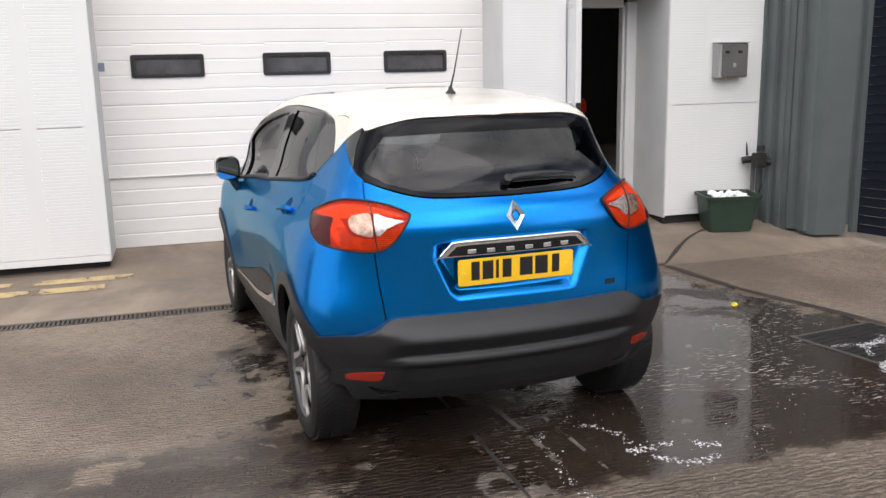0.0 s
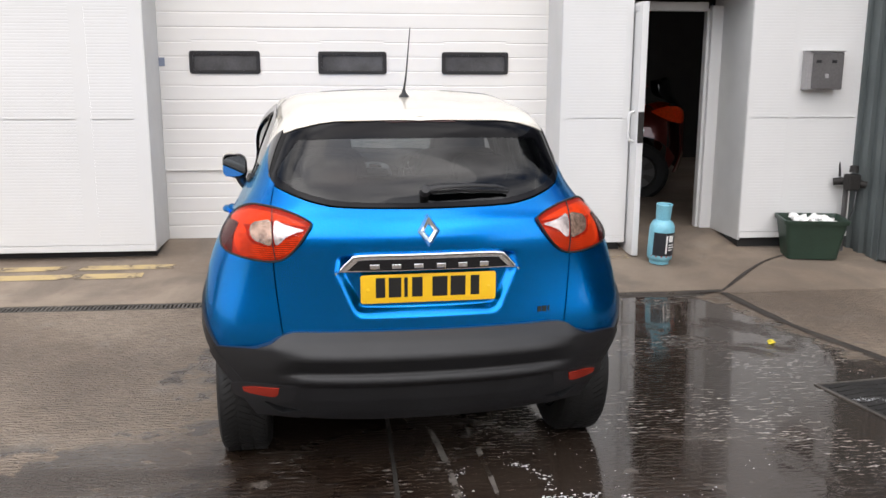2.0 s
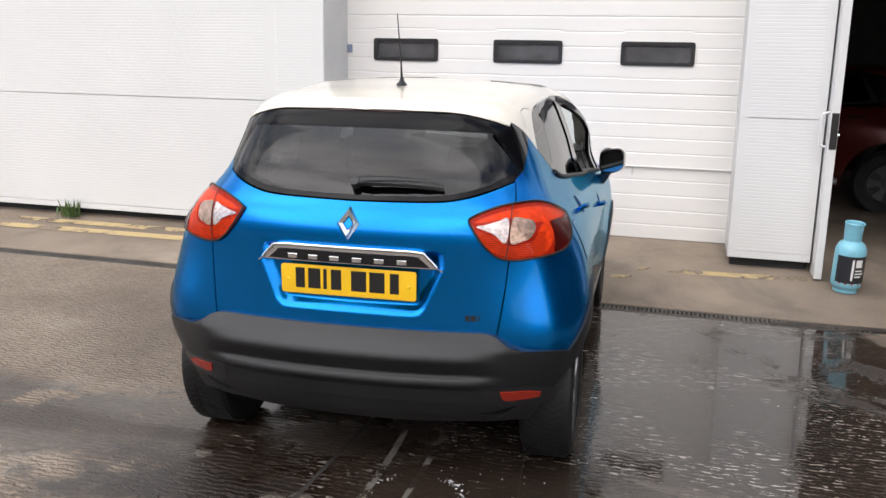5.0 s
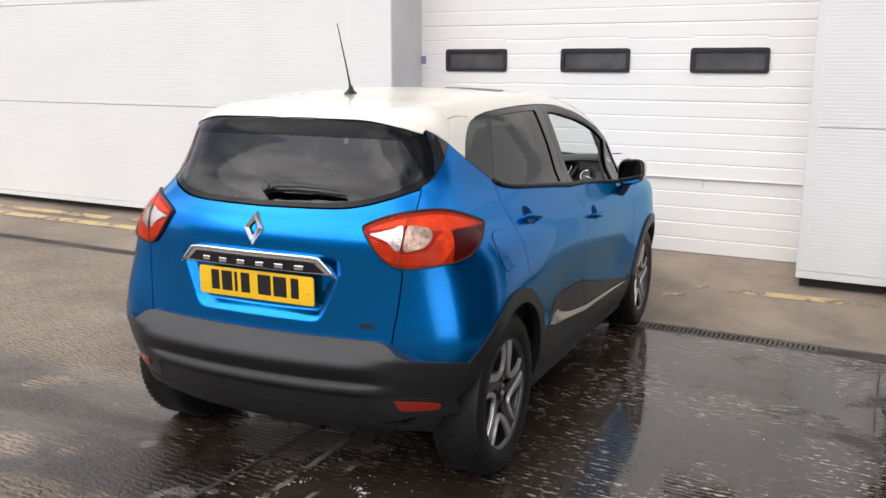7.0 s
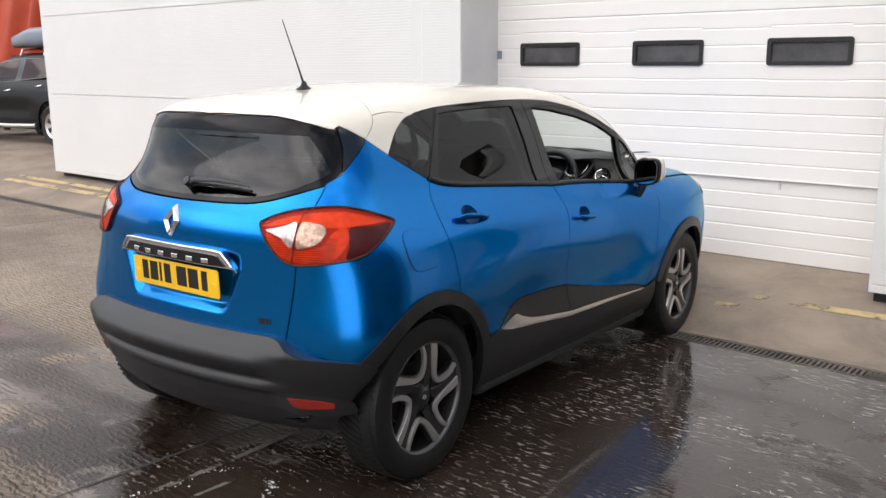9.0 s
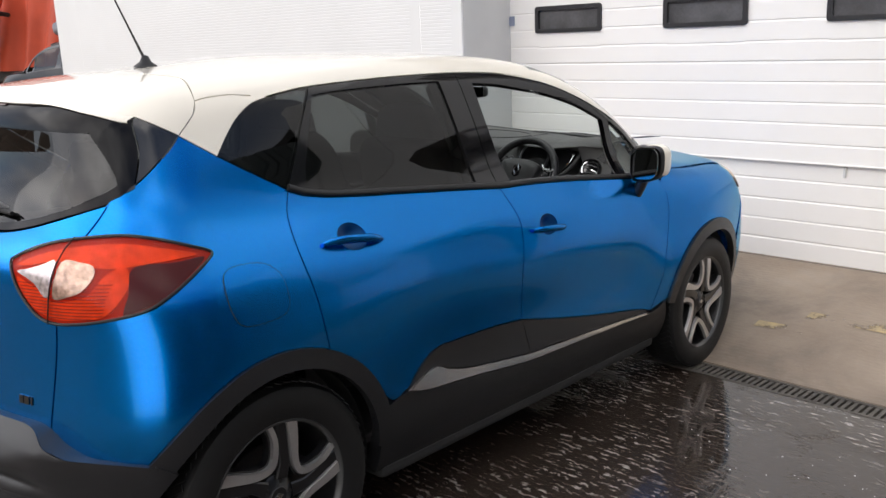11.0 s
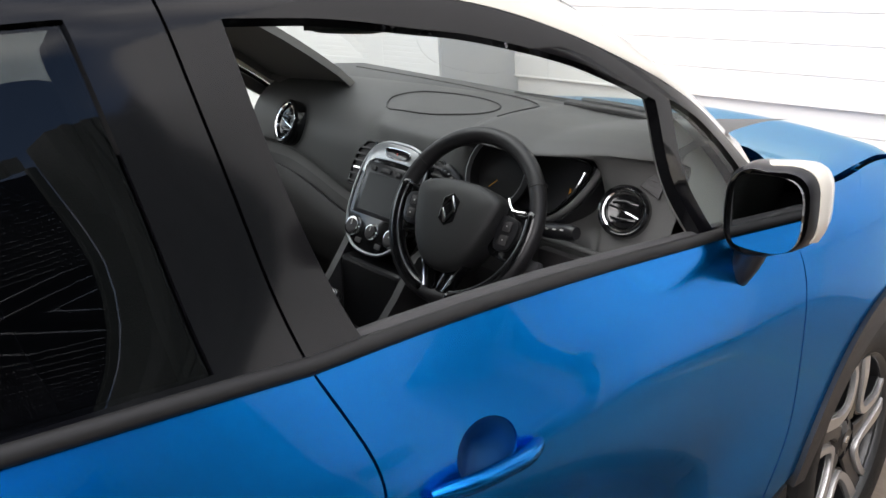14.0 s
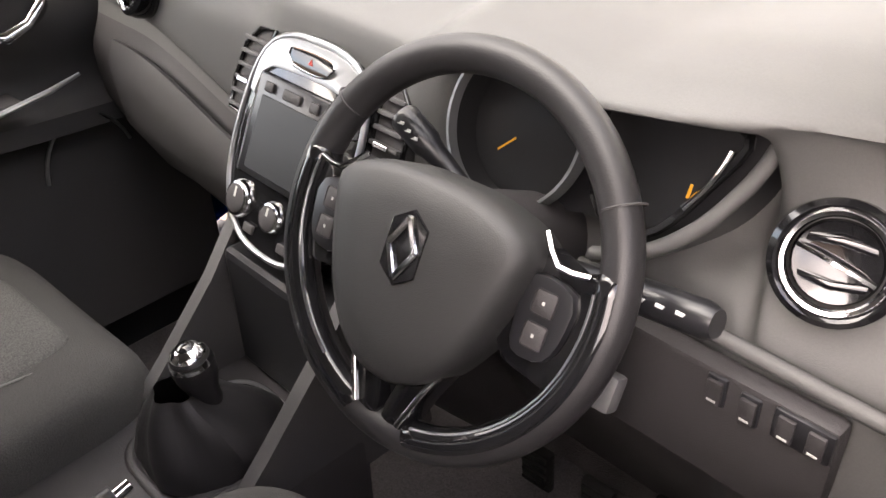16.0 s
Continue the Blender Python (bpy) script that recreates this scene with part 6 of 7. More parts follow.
oval = [dash_top(-.03 + .155 * math.cos(a) + .03 * math.sin(a), 2.055 + .085 * math.sin(a)) for a in np.linspace(0, 2 * math.pi, 40)[:-1]]
part("speaker_seam", tube(oval, .0022, 5, closed=True), LOWER_BLACK, dash)
part("hood_seam", tube([dash_top(x, y) for x, y in curve([(-.56, 2.22), (-.2, 2.235), (.12, 2.20), (.21, 2.10), (.20, 2.0)], step=.03)], .0022, 5), LOWER_BLACK, dash)
part("screen_duct", box(.20, .56, 2.225, 2.25, 1.160, 1.170, .002), LOWER_BLACK, dash)


def facing(x, y, z, back=18, turn=0):
    """Flat pieces lie in x and y of this frame, seen from the seats, tilted back by so many degrees."""
    return Matrix.Translation((x, y, z)) @ Euler((radians(90 - back), 0, radians(turn))).to_matrix().to_4x4()


def round_vent(x, y, z, tilt, size):
    m = facing(x, y, z, 22, tilt) @ Matrix.Diagonal((size, size, size, 1))
    v = part("round_vent", lathe([(.050, .004), (.056, .016), (.062, .019), (.069, .014), (.072, -.002), (.070, -.02), (.05, -.03), (0, -.03)], 40), GLOSS_BLACK, dash, "gloss black round air vent", at=m, smooth=40)
    part("chrome_ring", lathe([(.049, .012), (.051, .018), (.055, .019), (.057, .014), (.049, .012)], 40), CHROME, v, smooth=40)
    part("disc", lathe([(0, .004), (.03, .005), (.044, .008), (.047, .002)], 32), GLOSS_BLACK, v, smooth=40)
    part("vane", ribbon([(-.042, .010, .008), (-.02, .006, .014), (0, 0, .016), (.02, -.006, .014), (.042, -.014, .008)], .0055, .003, bevel=.3), CHROME, v, smooth=40)
    for s in (-1, 1):
        part("louvre", ribbon([(-.036, .020 * s, .004), (0, .024 * s, .010), (.036, .020 * s, .004)], .010, .003, bevel=.3), GLOSS_BLACK, v, smooth=40)


round_vent(.604, 1.908, 1.068, 14, .70)
round_vent(-.470, 1.918, 1.056, -8, .86)
# a small fan-shaped grille beyond the round vent by the door
grille = part("demister", prism([(-.022, -.004), (.016, -.024), (.022, .004), (.012, .022), (-.006, .016)], -.004, .003, bevel=.001), DIAL, dash, "black fan-shaped grille", at=facing(.642, 1.931, 1.121, 24, 18))
for i in range(4):
    part("slat", ribbon([(-.014 + .004 * i, -.006 + .0075 * i, .003), (.004 + .003 * i, -.012 + .0085 * i, .0045), (.018 - .001 * i, -.016 + .010 * i, .003)], .0016, .0012), LOWER_BLACK, grille)

# centre stack
STACK = facing(MIDDLE - .028, 1.838, .979, 27)
HALF = [(0, .120), (.045, .117), (.078, .104), (.098, .075), (.106, .030), (.107, -.02), (.100, -.065), (.080, -.105), (.045, -.130), (0, -.136)]
whole_stack = curve(HALF + [(-a, b) for a, b in HALF[-2:0:-1]], step=.012, closed=True)
stack = part("centre_console", prism([tuple(p) for p in whole_stack], -.05, .010, bevel=.004), GLOSS_BLACK, dash, "gloss black centre stack with silver surround", at=STACK, smooth=40)
part("surround", tube([(p[0], p[1], .009) for p in whole_stack], .0042, 8, closed=True), SATIN_SILVER, stack, smooth=60)
cap_out = curve([(-.098, .040), (-.092, .080), (-.072, .104), (-.04, .114), (0, .116), (.04, .114), (.072, .104), (.092, .080), (.098, .040)], step=.01)
cap_in = curve([(.088, .036), (.083, .064), (.068, .074), (0, .078), (-.068, .074), (-.083, .064), (-.088, .036)], step=.01)
part("silver_arch", prism([tuple(p) for p in cap_in + cap_out], .010, .0135, bevel=.0015), SATIN_SILVER, stack, smooth=40)
haz = curve([(-.040, .103), (0, .107), (.040, .103), (.034, .088), (0, .084), (-.034, .088)], step=.006, closed=True)
hz = part("hazard_switch", prism([tuple(p) for p in haz], .0135, .0155, bevel=.001), GLOSS_BLACK, stack, smooth=40)
part("surround", tube([(p[0], p[1], .0152) for p in haz], .0016, 6, closed=True), CHROME, hz, smooth=60)
part("warning_mark", prism([(-.004, .093), (.004, .093), (0, .100)], .0155, .0162), LABEL_RED, hz)
unit = part("screen_unit", box(-.080, .080, -.055, .066, .010, .017, .004), SATIN_BLACK, stack, smooth=40)
part("surround", tube([(-.080, -.055, .014), (-.083, .005, .014), (-.080, .066, .014)], .002, 6), SATIN_SILVER, unit)
part("screen", box(-.066, .070, -.047, .041, .017, .0185, .001), SCREEN, unit, "dark unlit screen")
for i, (x, w) in enumerate(((-.055, .016), (-.012, .032), (.030, .016), (.055, .016))):
    part("button", box(x - w / 2, x + w / 2, .046, .058, .017, .021, .0025), LOWER_BLACK, unit, smooth=40)
for x, r in ((-.066, .024), (.0, .020), (.066, .024)):
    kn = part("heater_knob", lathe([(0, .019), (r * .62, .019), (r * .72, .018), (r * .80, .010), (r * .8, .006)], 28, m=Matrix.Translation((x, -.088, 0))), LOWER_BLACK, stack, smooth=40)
    part("chrome_ring", lathe([(r * .74, .0175), (r * .86, .017), (r, .011), (r * .98, .008)], 28, m=Matrix.Translation((x, -.088, 0))), CHROME, kn, smooth=40)
    part("pointer", box(x - .0015, x + .0015, -.086, -.088 + r * .6, .019, .0200), NEEDLE, kn)
for x in (-.034, .034):
    part("button", box(x - .010, x + .010, -.120, -.108, .010, .014, .002), LOWER_BLACK, stack)
# tall louvred vents on both sides of the stack
for k in (-1, 1):
    shape = [(k * .100, .112), (k * .128, .108), (k * .150, .085), (k * .155, .040), (k * .150, .005), (k * .108, .000)]
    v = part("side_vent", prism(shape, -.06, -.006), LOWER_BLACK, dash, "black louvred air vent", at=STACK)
    part("vent_surround", tube([(x, y, -.004) for x, y in shape], .0032, 6, closed=True), GLOSS_BLACK, v, smooth=60)
    for i in range(6):
        a, b = sorted((k * .106, k * .150))
        part("slat", box(a, b - (.008 if i > 4 else 0) * k, .008 + .0165 * i, .013 + .0165 * i, -.008, .002, .001), TRIM_GREY, v)
    part("chrome_tab", box(k * .128 - .011, k * .128 + .011, .040, .046, .001, .006, .001), CHROME, v)

# instruments under the hood
CLUSTER = facing(.40, 1.912, 1.082, 24)
face = [(-.190, .040), (-.15, .062), (0, .064), (.10, .062), (.138, .055), (.122, .0), (.09, -.045), (.045, -.080), (.0, -.06), (-.06, -.076), (-.10, -.088), (-.14, -.076), (-.180, -.03)]
cluster = part("instrument_panel", prism([tuple(p) for p in curve(face, step=.015, closed=True)], -.07, -.004), SATIN_BLACK, dash, "instrument panel with round dials", at=CLUSTER, smooth=40)
for x, y, r, name in ((-.090, -.006, .074, "speedometer"),):
    d = part(name, lathe([(0, -.030), (r * .93, -.028), (r, -.004), (r, .0), (0, -.010)][:3] + [(r * 1.02, .004)], 40, m=Matrix.Translation((x, y, .030))), DIAL, cluster, smooth=40)
    part("dial_ring", lathe([(r * .985, .012), (r * 1.01, .022), (r * 1.05, .022), (r * 1.07, .008)], 48, m=Matrix.Translation((x, y, .014))), SATIN_SILVER if name == "speedometer" else GLOSS_BLACK, d, smooth=40)
    for i in range(13 if name == "speedometer" else 0):
        a = radians(230 - 280 * i / 12)
        m = Matrix.Translation((x, y, 0)) @ Matrix.Rotation(a, 4, "Z")
        b = box(r * .74, r * .86, -.0011, .0011, -.009, -.0082)
        b.transform(m)
        part("dial_mark", b, NEEDLE, d)
    if name == "speedometer":
        b = box(r * .30, r * .62, -.0010, .0010, .000, .0015)
        b.transform(Matrix.Translation((x, y, 0)) @ Matrix.Rotation(radians(225), 4, "Z"))
        part("needle", b, AMBER, d)
drop = curve([(-.012, .050), (.05, .056), (.112, .050), (.096, .004), (.066, -.045), (.032, -.060), (0, -.042), (-.012, .0)], step=.012, closed=True)
gauge = part("fuel_gauge", prism([tuple(p) for p in drop], -.004, .006), DIAL, cluster, smooth=40)
part("dial_ring", tube([(p[0], p[1], .008) for p in drop], .0045, 6, closed=True), GLOSS_BLACK, gauge, smooth=60)
part("chrome_ring", tube([(p[0], p[1], .011) for p in curve([(.104, .036), (.097, .008), (.082, -.020)], step=.01)], .0032, 6), CHROME, gauge, smooth=60)
part("needle", box(.079, .0815, -.012, .0, .0062, .0072), AMBER, gauge)
wing_line = curve([(.142, .062), (.130, .020), (.102, -.030), (.062, -.068), (.02, -.086)], step=.012)
part("bezel_edge", tube([(p[0], p[1], .016) for p in wing_line], .007, 8), DASH_GREY, cluster, smooth=60)

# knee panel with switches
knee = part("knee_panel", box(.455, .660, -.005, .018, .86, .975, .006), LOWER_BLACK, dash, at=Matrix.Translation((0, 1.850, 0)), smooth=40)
part("ridge", tube([(.40, 1.872, .986), (.52, 1.868, .988), (.69, 1.866, .985)], .007, 8, flatten=.8), DASH_GREY, dash, smooth=60)
for x, w, z in ((.562, .018, .956), (.591, .018, .954), (.634, .048, .957)):
    sw = part("switch", box(x - w / 2, x + w / 2, -.0078, .0, z - .015, z + .015, .003), SATIN_BLACK, knee, smooth=40)
    for i in range(2 if w > .04 else 1):
        xx = x + (i - .5) * .024 if w > .04 else x
        part("rocker", box(xx - .007, xx + .007, -.0115, -.0072, z - .011, z + .012, .0015), LOWER_BLACK, sw, smooth=40)
        part("mark", box(xx - .004, xx + .004, -.0120, -.0112, z - .008, z - .006), NEEDLE, sw)

# steering wheel
n_axis = Vector((.054, -.877, .478)).normalized()
x_axis = Vector((.998, .0315, -.055))
x_axis = (x_axis - n_axis * x_axis.dot(n_axis)).normalized()
y_axis = n_axis.cross(x_axis)
TURN_WHEEL = Matrix((x_axis, y_axis, n_axis)).transposed().to_4x4()
STEER = Matrix.Translation((.339, 1.745, 1.016)) @ TURN_WHEEL


def rim_point(a, r=.165, h=0.0):
    return Vector((r * math.cos(radians(a)), r * math.sin(radians(a)) * .985, h))


steering = part("steering_wheel", tube([rim_point(a) for a in range(0, 360, 5)], .0172, 16, closed=True, flatten=.92), LEATHER, car, "black leather steering wheel with gloss inserts", at=STEER, smooth=60)
for a0, a1 in ((163, 262), (278, 377)):
    arcpts = [rim_point(a, .1615, .0045) for a in np.linspace(a0, a1, 26)]
    rr = [.006] + [.0140] * 24 + [.006]
    part("gloss_insert", tube(arcpts, rr, 14, flatten=1), GLOSS_BLACK, steering, smooth=60)
    part("bright_line", tube([rim_point(a, .1525, .0145) for a in np.linspace(a0 + 6, a1 - 22 if a0 < 200 else a1 - 8, 20)], .0016, 6), SATIN_SILVER, steering, smooth=60)
for a in (32, 148):
    ring = [rim_point(a, .167 + .0176 * math.cos(c), .0166 * math.sin(c)) for c in np.linspace(0, 2 * math.pi, 15)[:-1]]
    part("leather_seam", tube(ring, .0012, 5, closed=True), LOWER_BLACK, steering)
SHIELD = [(0, .062), (.045, .060), (.082, .050), (.101, .036), (.099, .012), (.087, -.030), (.070, -.068), (.046, -.098), (.020, -.113), (0, -.116)]
shield = curve(SHIELD + [(-a, b) for a, b in SHIELD[-2:0:-1]], step=.010, closed=True)
pad = bmesh.new()
rings = []
for s, h in ((.93, -.03), (1.0, -.01), (1.0, .022), (.985, .032), (.95, .039), (.86, .044), (.6, .0475), (.3, .049)):
    rings.append([pad.verts.new((p[0] * s, p[1] * s - .012 * (1 - s), h - .10 * p[1] * p[1] * s)) for p in shield])
for r0, r1 in zip(rings, rings[1:]):
    for i in range(len(r0)):
        pad.faces.new((r0[i], r0[(i + 1) % len(r0)], r1[(i + 1) % len(r0)], r1[i]))
pad.faces.new(rings[-1])
bmesh.ops.recalc_face_normals(pad, faces=pad.faces)
airbag = part("airbag_pad", pad, PAD_GREY, steering, "grained grey centre pad", smooth=70)
hexagon = [(0, .032), (.019, .020), (.019, -.020), (0, -.032), (-.019, -.020), (-.019, .020)]
part("emblem_plate", prism(hexagon, .046, .050, bevel=.001), GLOSS_BLACK, steering)
b = bmesh.new()
for p, q in (((0, .025), (-.014, 0)), ((-.014, 0), (0, -.025)), ((0, -.025), (.014, 0)), ((.014, 0), (0, .025))):
    ribbon([(p[0], p[1], .050), (q[0], q[1], .050)], .006, .0035, b, bevel=.4)
part("diamond_emblem", b, CHROME, steering, "chrome diamond-shaped emblem")
for k in (-1, 1):
    arm = [(k * .088, .036), (k * .128, .030), (k * .158, .040), (k * .163, -.010), (k * .148, -.058), (k * .118, -.060), (k * .082, -.045)]
    s = part("spoke", prism([tuple(p) for p in curve(arm, step=.012, closed=True)], -.018, .008, bevel=.005), GLOSS_BLACK, steering, smooth=50)
    pod = [(k * .098, .020), (k * .136, .016), (k * .140, -.010), (k * .130, -.040), (k * .100, -.042), (k * .094, -.01)]
    part("switch_pod", prism([tuple(p) for p in curve(pod, step=.010, closed=True)], .008, .016, bevel=.003), SATIN_BLACK, s, smooth=50)
    for y in (.002, -.024):
        part("button", box(k * .117 - .010, k * .117 + .010, y - .010, y + .010, .015, .0185, .003), LOWER_BLACK, s, smooth=40)
        part("mark", box(k * .117 - .0012, k * .117 + .0012, y - .0014, y + .0014, .0185, .0188), NEEDLE, s)
    part("bright_edge", tube(curve([(k * .097, .052, .012), (k * .118, .020 + .012, .018), (k * .145, .034, .016)], step=.01), .0028, 6), CHROME, s, smooth=60)
    leg = [(k * .018, -.084), (k * .056, -.076), (k * .040, -.118), (k * .026, -.152), (k * .002, -.152), (k * .008, -.120)]
    low = part("lower_spoke", prism([tuple(p) for p in curve(leg, step=.012, closed=True)], -.008, .014, bevel=.005), GLOSS_BLACK, steering, smooth=50)
    part("bright_edge", tube(curve([(k * .054, -.080, .015), (k * .038, -.118, .018), (k * .025, -.150, .016)], step=.01), .0036, 6), CHROME, low, smooth=60)
shroud = tube([(0, 0, -.02), (0, .005, -.07), (0, .01, -.14), (0, .015, -.22)], [.052, .058, .056, .055], 20, flatten=.85)
part("column_shroud", shroud, LOWER_BLACK, steering, smooth=50)
for k, tip in ((1, (.222, .030, -.045)), (-1, (-.128, .088, -.050))):
    p0 = Vector((k * .045, .012 if k > 0 else .040, -.078))
    p1 = Vector(tip)
    st = part("stalk", tube([p0 + (p1 - p0) * t for t in (0, .3, .55, .62, .95, 1)], [.008, .010, .012, .0150, .0150, .0115], 14), SATIN_BLACK, steering, smooth=50)
    for i in range(3):
        q = p0 + (p1 - p0) * (.66 + .10 * i)
        part("mark", box(q.x - .004, q.x + .004, q.y - .0015, q.y + .0015, q.z + .0142, q.z + .0156), NEEDLE, st)
part("key", box(.130, .170, -.072, -.040, -.060, -.040, .004), KEY_GREY, steering, "grey key block below the rim", smooth=40)

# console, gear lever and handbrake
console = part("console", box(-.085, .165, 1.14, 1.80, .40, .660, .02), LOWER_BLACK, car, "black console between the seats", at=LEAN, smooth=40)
for k in (-1, 1):
    x = .040 + k * .112
    cheek = [(1.60, .655), (1.66, .715), (1.74, .800), (1.80, .880), (1.86, .90), (1.90, .60), (1.62, .60)]
    b = prism(cheek, -.010, .010)
    b.transform(Matrix(((0, 0, 1, x), (1, 0, 0, 0), (0, 1, 0, 0), (0, 0, 0, 1))))
    part("console_cheek", b, TRIM_GREY, console, smooth=40)
# solid block, blackened in place of the bin's shaded hollow
part("bin", box(-.062, .142, 1.76, 1.82, .66, .84, .01), SATIN_BLACK, console)
gaiter_m = Matrix.Translation((.046, 1.652, .655)) @ Matrix.Diagonal((1.22, 1.22, 1.0, 1))
b = bmesh.new()
rows = []
for h, rx, ry, dy in ((0, .062, .072, .0), (.015, .064, .072, -.002), (.045, .056, .062, -.008), (.075, .042, .046, -.016), (.098, .027, .029, -.024), (.112, .020, .021, -.026)):
    rows.append([Vector((rx * math.cos(a) * (1 + .09 * math.sin(5 * a + 20 * h) * (h > 0)), dy + ry * math.sin(a) * (1 + .09 * math.sin(5 * a + 20 * h) * (h > 0)), h)) for a in np.linspace(0, 2 * math.pi, 41)])
part("gear_gaiter", grid(rows, b), LEATHER, console, "creased black leather gaiter", at=gaiter_m, smooth=70)
ring = [(.066 * math.copysign(abs(math.cos(a)) ** .6, math.cos(a)), .076 * math.copysign(abs(math.sin(a)) ** .6, math.sin(a)), .004) for a in np.linspace(0, 2 * math.pi, 33)[:-1]]
part("gaiter_frame", tube(ring, .006, 8, closed=True), LOWER_BLACK, console, at=gaiter_m, smooth=60)
part("gaiter_trim", tube([(p[0], p[1], .009) for p in ring[2:15]], .0028, 6), SATIN_SILVER, console, at=gaiter_m, smooth=60)
lever = part("gear_lever", lathe([(0, .066), (.010, .065), (.018, .058), (.0215, .044), (.020, .028), (.015, .010), (.013, -.025), (0, -.03)], 24), LEATHER, car, "gear lever with chrome top", at=Matrix.Translation((.036, 1.648, .750)) @ Euler((radians(8), 0, 0)).to_matrix().to_4x4() @ Matrix.Diagonal((1.2, 1.2, 1.1, 1)), smooth=50)
part("chrome_cap", lathe([(0, .0690), (.009, .0675), (.0165, .0605), (.0205, .050), (.0210, .047)], 24), CHROME, lever, smooth=60)
part("gear_mark", lathe([(0, .0705), (.008, .0690), (.009, .0675)], 16), GLOSS_BLACK, lever, smooth=60)
brake_line = [(.050, 1.19, .645), (.050, 1.29, .656), (.052, 1.39, .676), (.056, 1.47, .699), (.059, 1.513, .712)]
hand_lever = part("parking_brake", tube(brake_line, [.022, .020, .0185, .0180, .0150], 14), LEATHER, car, "black parking brake lever", smooth=60)
part("release_button", tube([(.059, 1.510, .711), (.060, 1.530, .717)], [.0085, .0075], 12), CHROME, hand_lever, smooth=50)
part("brake_boot", box(.02, .09, 1.14, 1.34, .640, .672, .012), LEATHER, hand_lever, smooth=40)


# seats
def seat(x, k):
    def dish(u, v, w):
        edge = abs(u) / .25
        return (u * (1 + .02 * (v / .3)), v, w + (.030 * edge ** 3 if w > 0 else 0) - (.012 if w > 0 else 0) + .02 * (v / .3) * (w > 0) - (.06 * max(0, v / .3 - .6) ** 1.5 if w > 0 else 0))
    s = part("front_seat", soft_box((0, 1.365, .600), (.255, .305, .130), .34, dish, 18, 44), SEAT_DARK, car, "charcoal fabric seat with grey centre panels", at=Matrix.Translation((x, 0, 0)), smooth=70)
    part("cushion_panel", soft_box((0, 1.355, .658), (.150, .260, .070), .30, lambda u, v, w: (u, v, w + .02 * (v / .3) * (w > 0) + .03 * (abs(u) / .25) ** 3 * (w > 0) - (.06 * max(0, v / .3 - .6) ** 1.5 if w > 0 else 0)), 14, 40), SEAT_WEAVE, s, smooth=70)
    for side_x in (-.152, .152):
        part("seam", tube([(side_x, 1.12 + .06 * i, .716 + .004 * i - (.012 * max(0, i - 6))) for i in range(8)], .0016, 5), STITCH, s)
    def lean_back(u, v, w):
        t = w / .32
        return (u * (1 - .10 * max(0, t) ** 2), v - .30 * w + (.035 * (abs(u) / .24) ** 2 if v > 0 else 0) - .012 * (v > 0), w)
    part("backrest", soft_box((0, 1.055, .915), (.245, .080, .330), .36, lean_back, 20, 40), SEAT_DARK, s, smooth=70)
    part("back_panel", soft_box((0, 1.075, .915), (.140, .072, .290), .34, lambda u, v, w: (u, v - .30 * w, w), 18, 36), SEAT_WEAVE, s, smooth=70)
    part("headrest", soft_box((0, .985, 1.270), (.150, .062, .096), .62, lambda u, v, w: (u * (1 - .12 * w / .1), v - .15 * w, w), 14, 28), SEAT_DARK, s, smooth=70)
    for px in (-.06, .06):
        part("headrest_post", tube([(px, .985, 1.17), (px, .985, 1.24)], .006, 8), CHROME, s)
    return s


seat(.395, 1)
seat(-.335, -1)
bench = part("rear_bench", soft_box((0, .56, .58), (.62, .26, .11), .3, None, 14, 40), SEAT_DARK, car, "charcoal fabric rear bench", smooth=70)
part("backrest", soft_box((0, .245, .88), (.62, .075, .28), .3, lambda u, v, w: (u, v - .35 * w, w), 14, 40), SEAT_DARK, bench, smooth=70)
for x in (-.34, .34):
    part("headrest", soft_box((x, .125, 1.185), (.125, .045, .075), .5, None, 12, 24), SEAT_DARK, bench, smooth=70)
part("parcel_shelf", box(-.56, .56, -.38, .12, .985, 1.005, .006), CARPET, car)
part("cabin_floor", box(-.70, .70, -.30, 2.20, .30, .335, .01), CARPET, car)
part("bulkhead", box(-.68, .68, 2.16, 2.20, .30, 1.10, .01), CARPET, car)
for x, w in ((.24, .05), (.34, .05), (.44, .036)):
    pd = part("pedal", box(x - w / 2, x + w / 2, 1.985, 2.0, .47, .54 + (.04 if w < .04 else 0), .005), RUBBER, car, at=None, smooth=40)
    for i in range(4):
        part("rib", box(x - w * .4, x + w * .4, 1.981, 1.986, .480 + .016 * i, .486 + .016 * i), RUBBER, pd)

# door linings: a padded sill under the window, then the trim, with armrest, handle and speaker
LINING = [(-.016, .004), (-.022, .022), (-.045, .028), (-.075, .022), (-.092, .006), (-.099, -.030), (-.090, -.075), (-.084, -.130), (-.098, -.155), (-.125, -.170), (-.122, -.205), (-.086, -.235), (-.078, -.40), (-.075, -.62)]


def door_lining(k, y0, y1, belt, name):
    rows = []
    zz = spline([q[0] for q in belt[::-1]], [q[1] for q in belt[::-1]])
    for y in np.linspace(y0, y1, 26):
        z = float(zz(y))
        x = float(around(body, *along(body, [(y, z)]).T)[0, 0])
        flat = .015 * ease(y, 1.75, 2.05)
        rows.append([Vector((k * (x + dx * (.52 if k > 0 else 1) + flat * (dz < -.1)), y, z + dz * (.6 if k > 0 and dz > 0 else 1))) for dx, dz in [tuple(q) for q in curve(LINING, step=.02)]])
    return part(name, grid(rows), TRIM_GREY, car, "dark grey padded door lining", smooth=60)


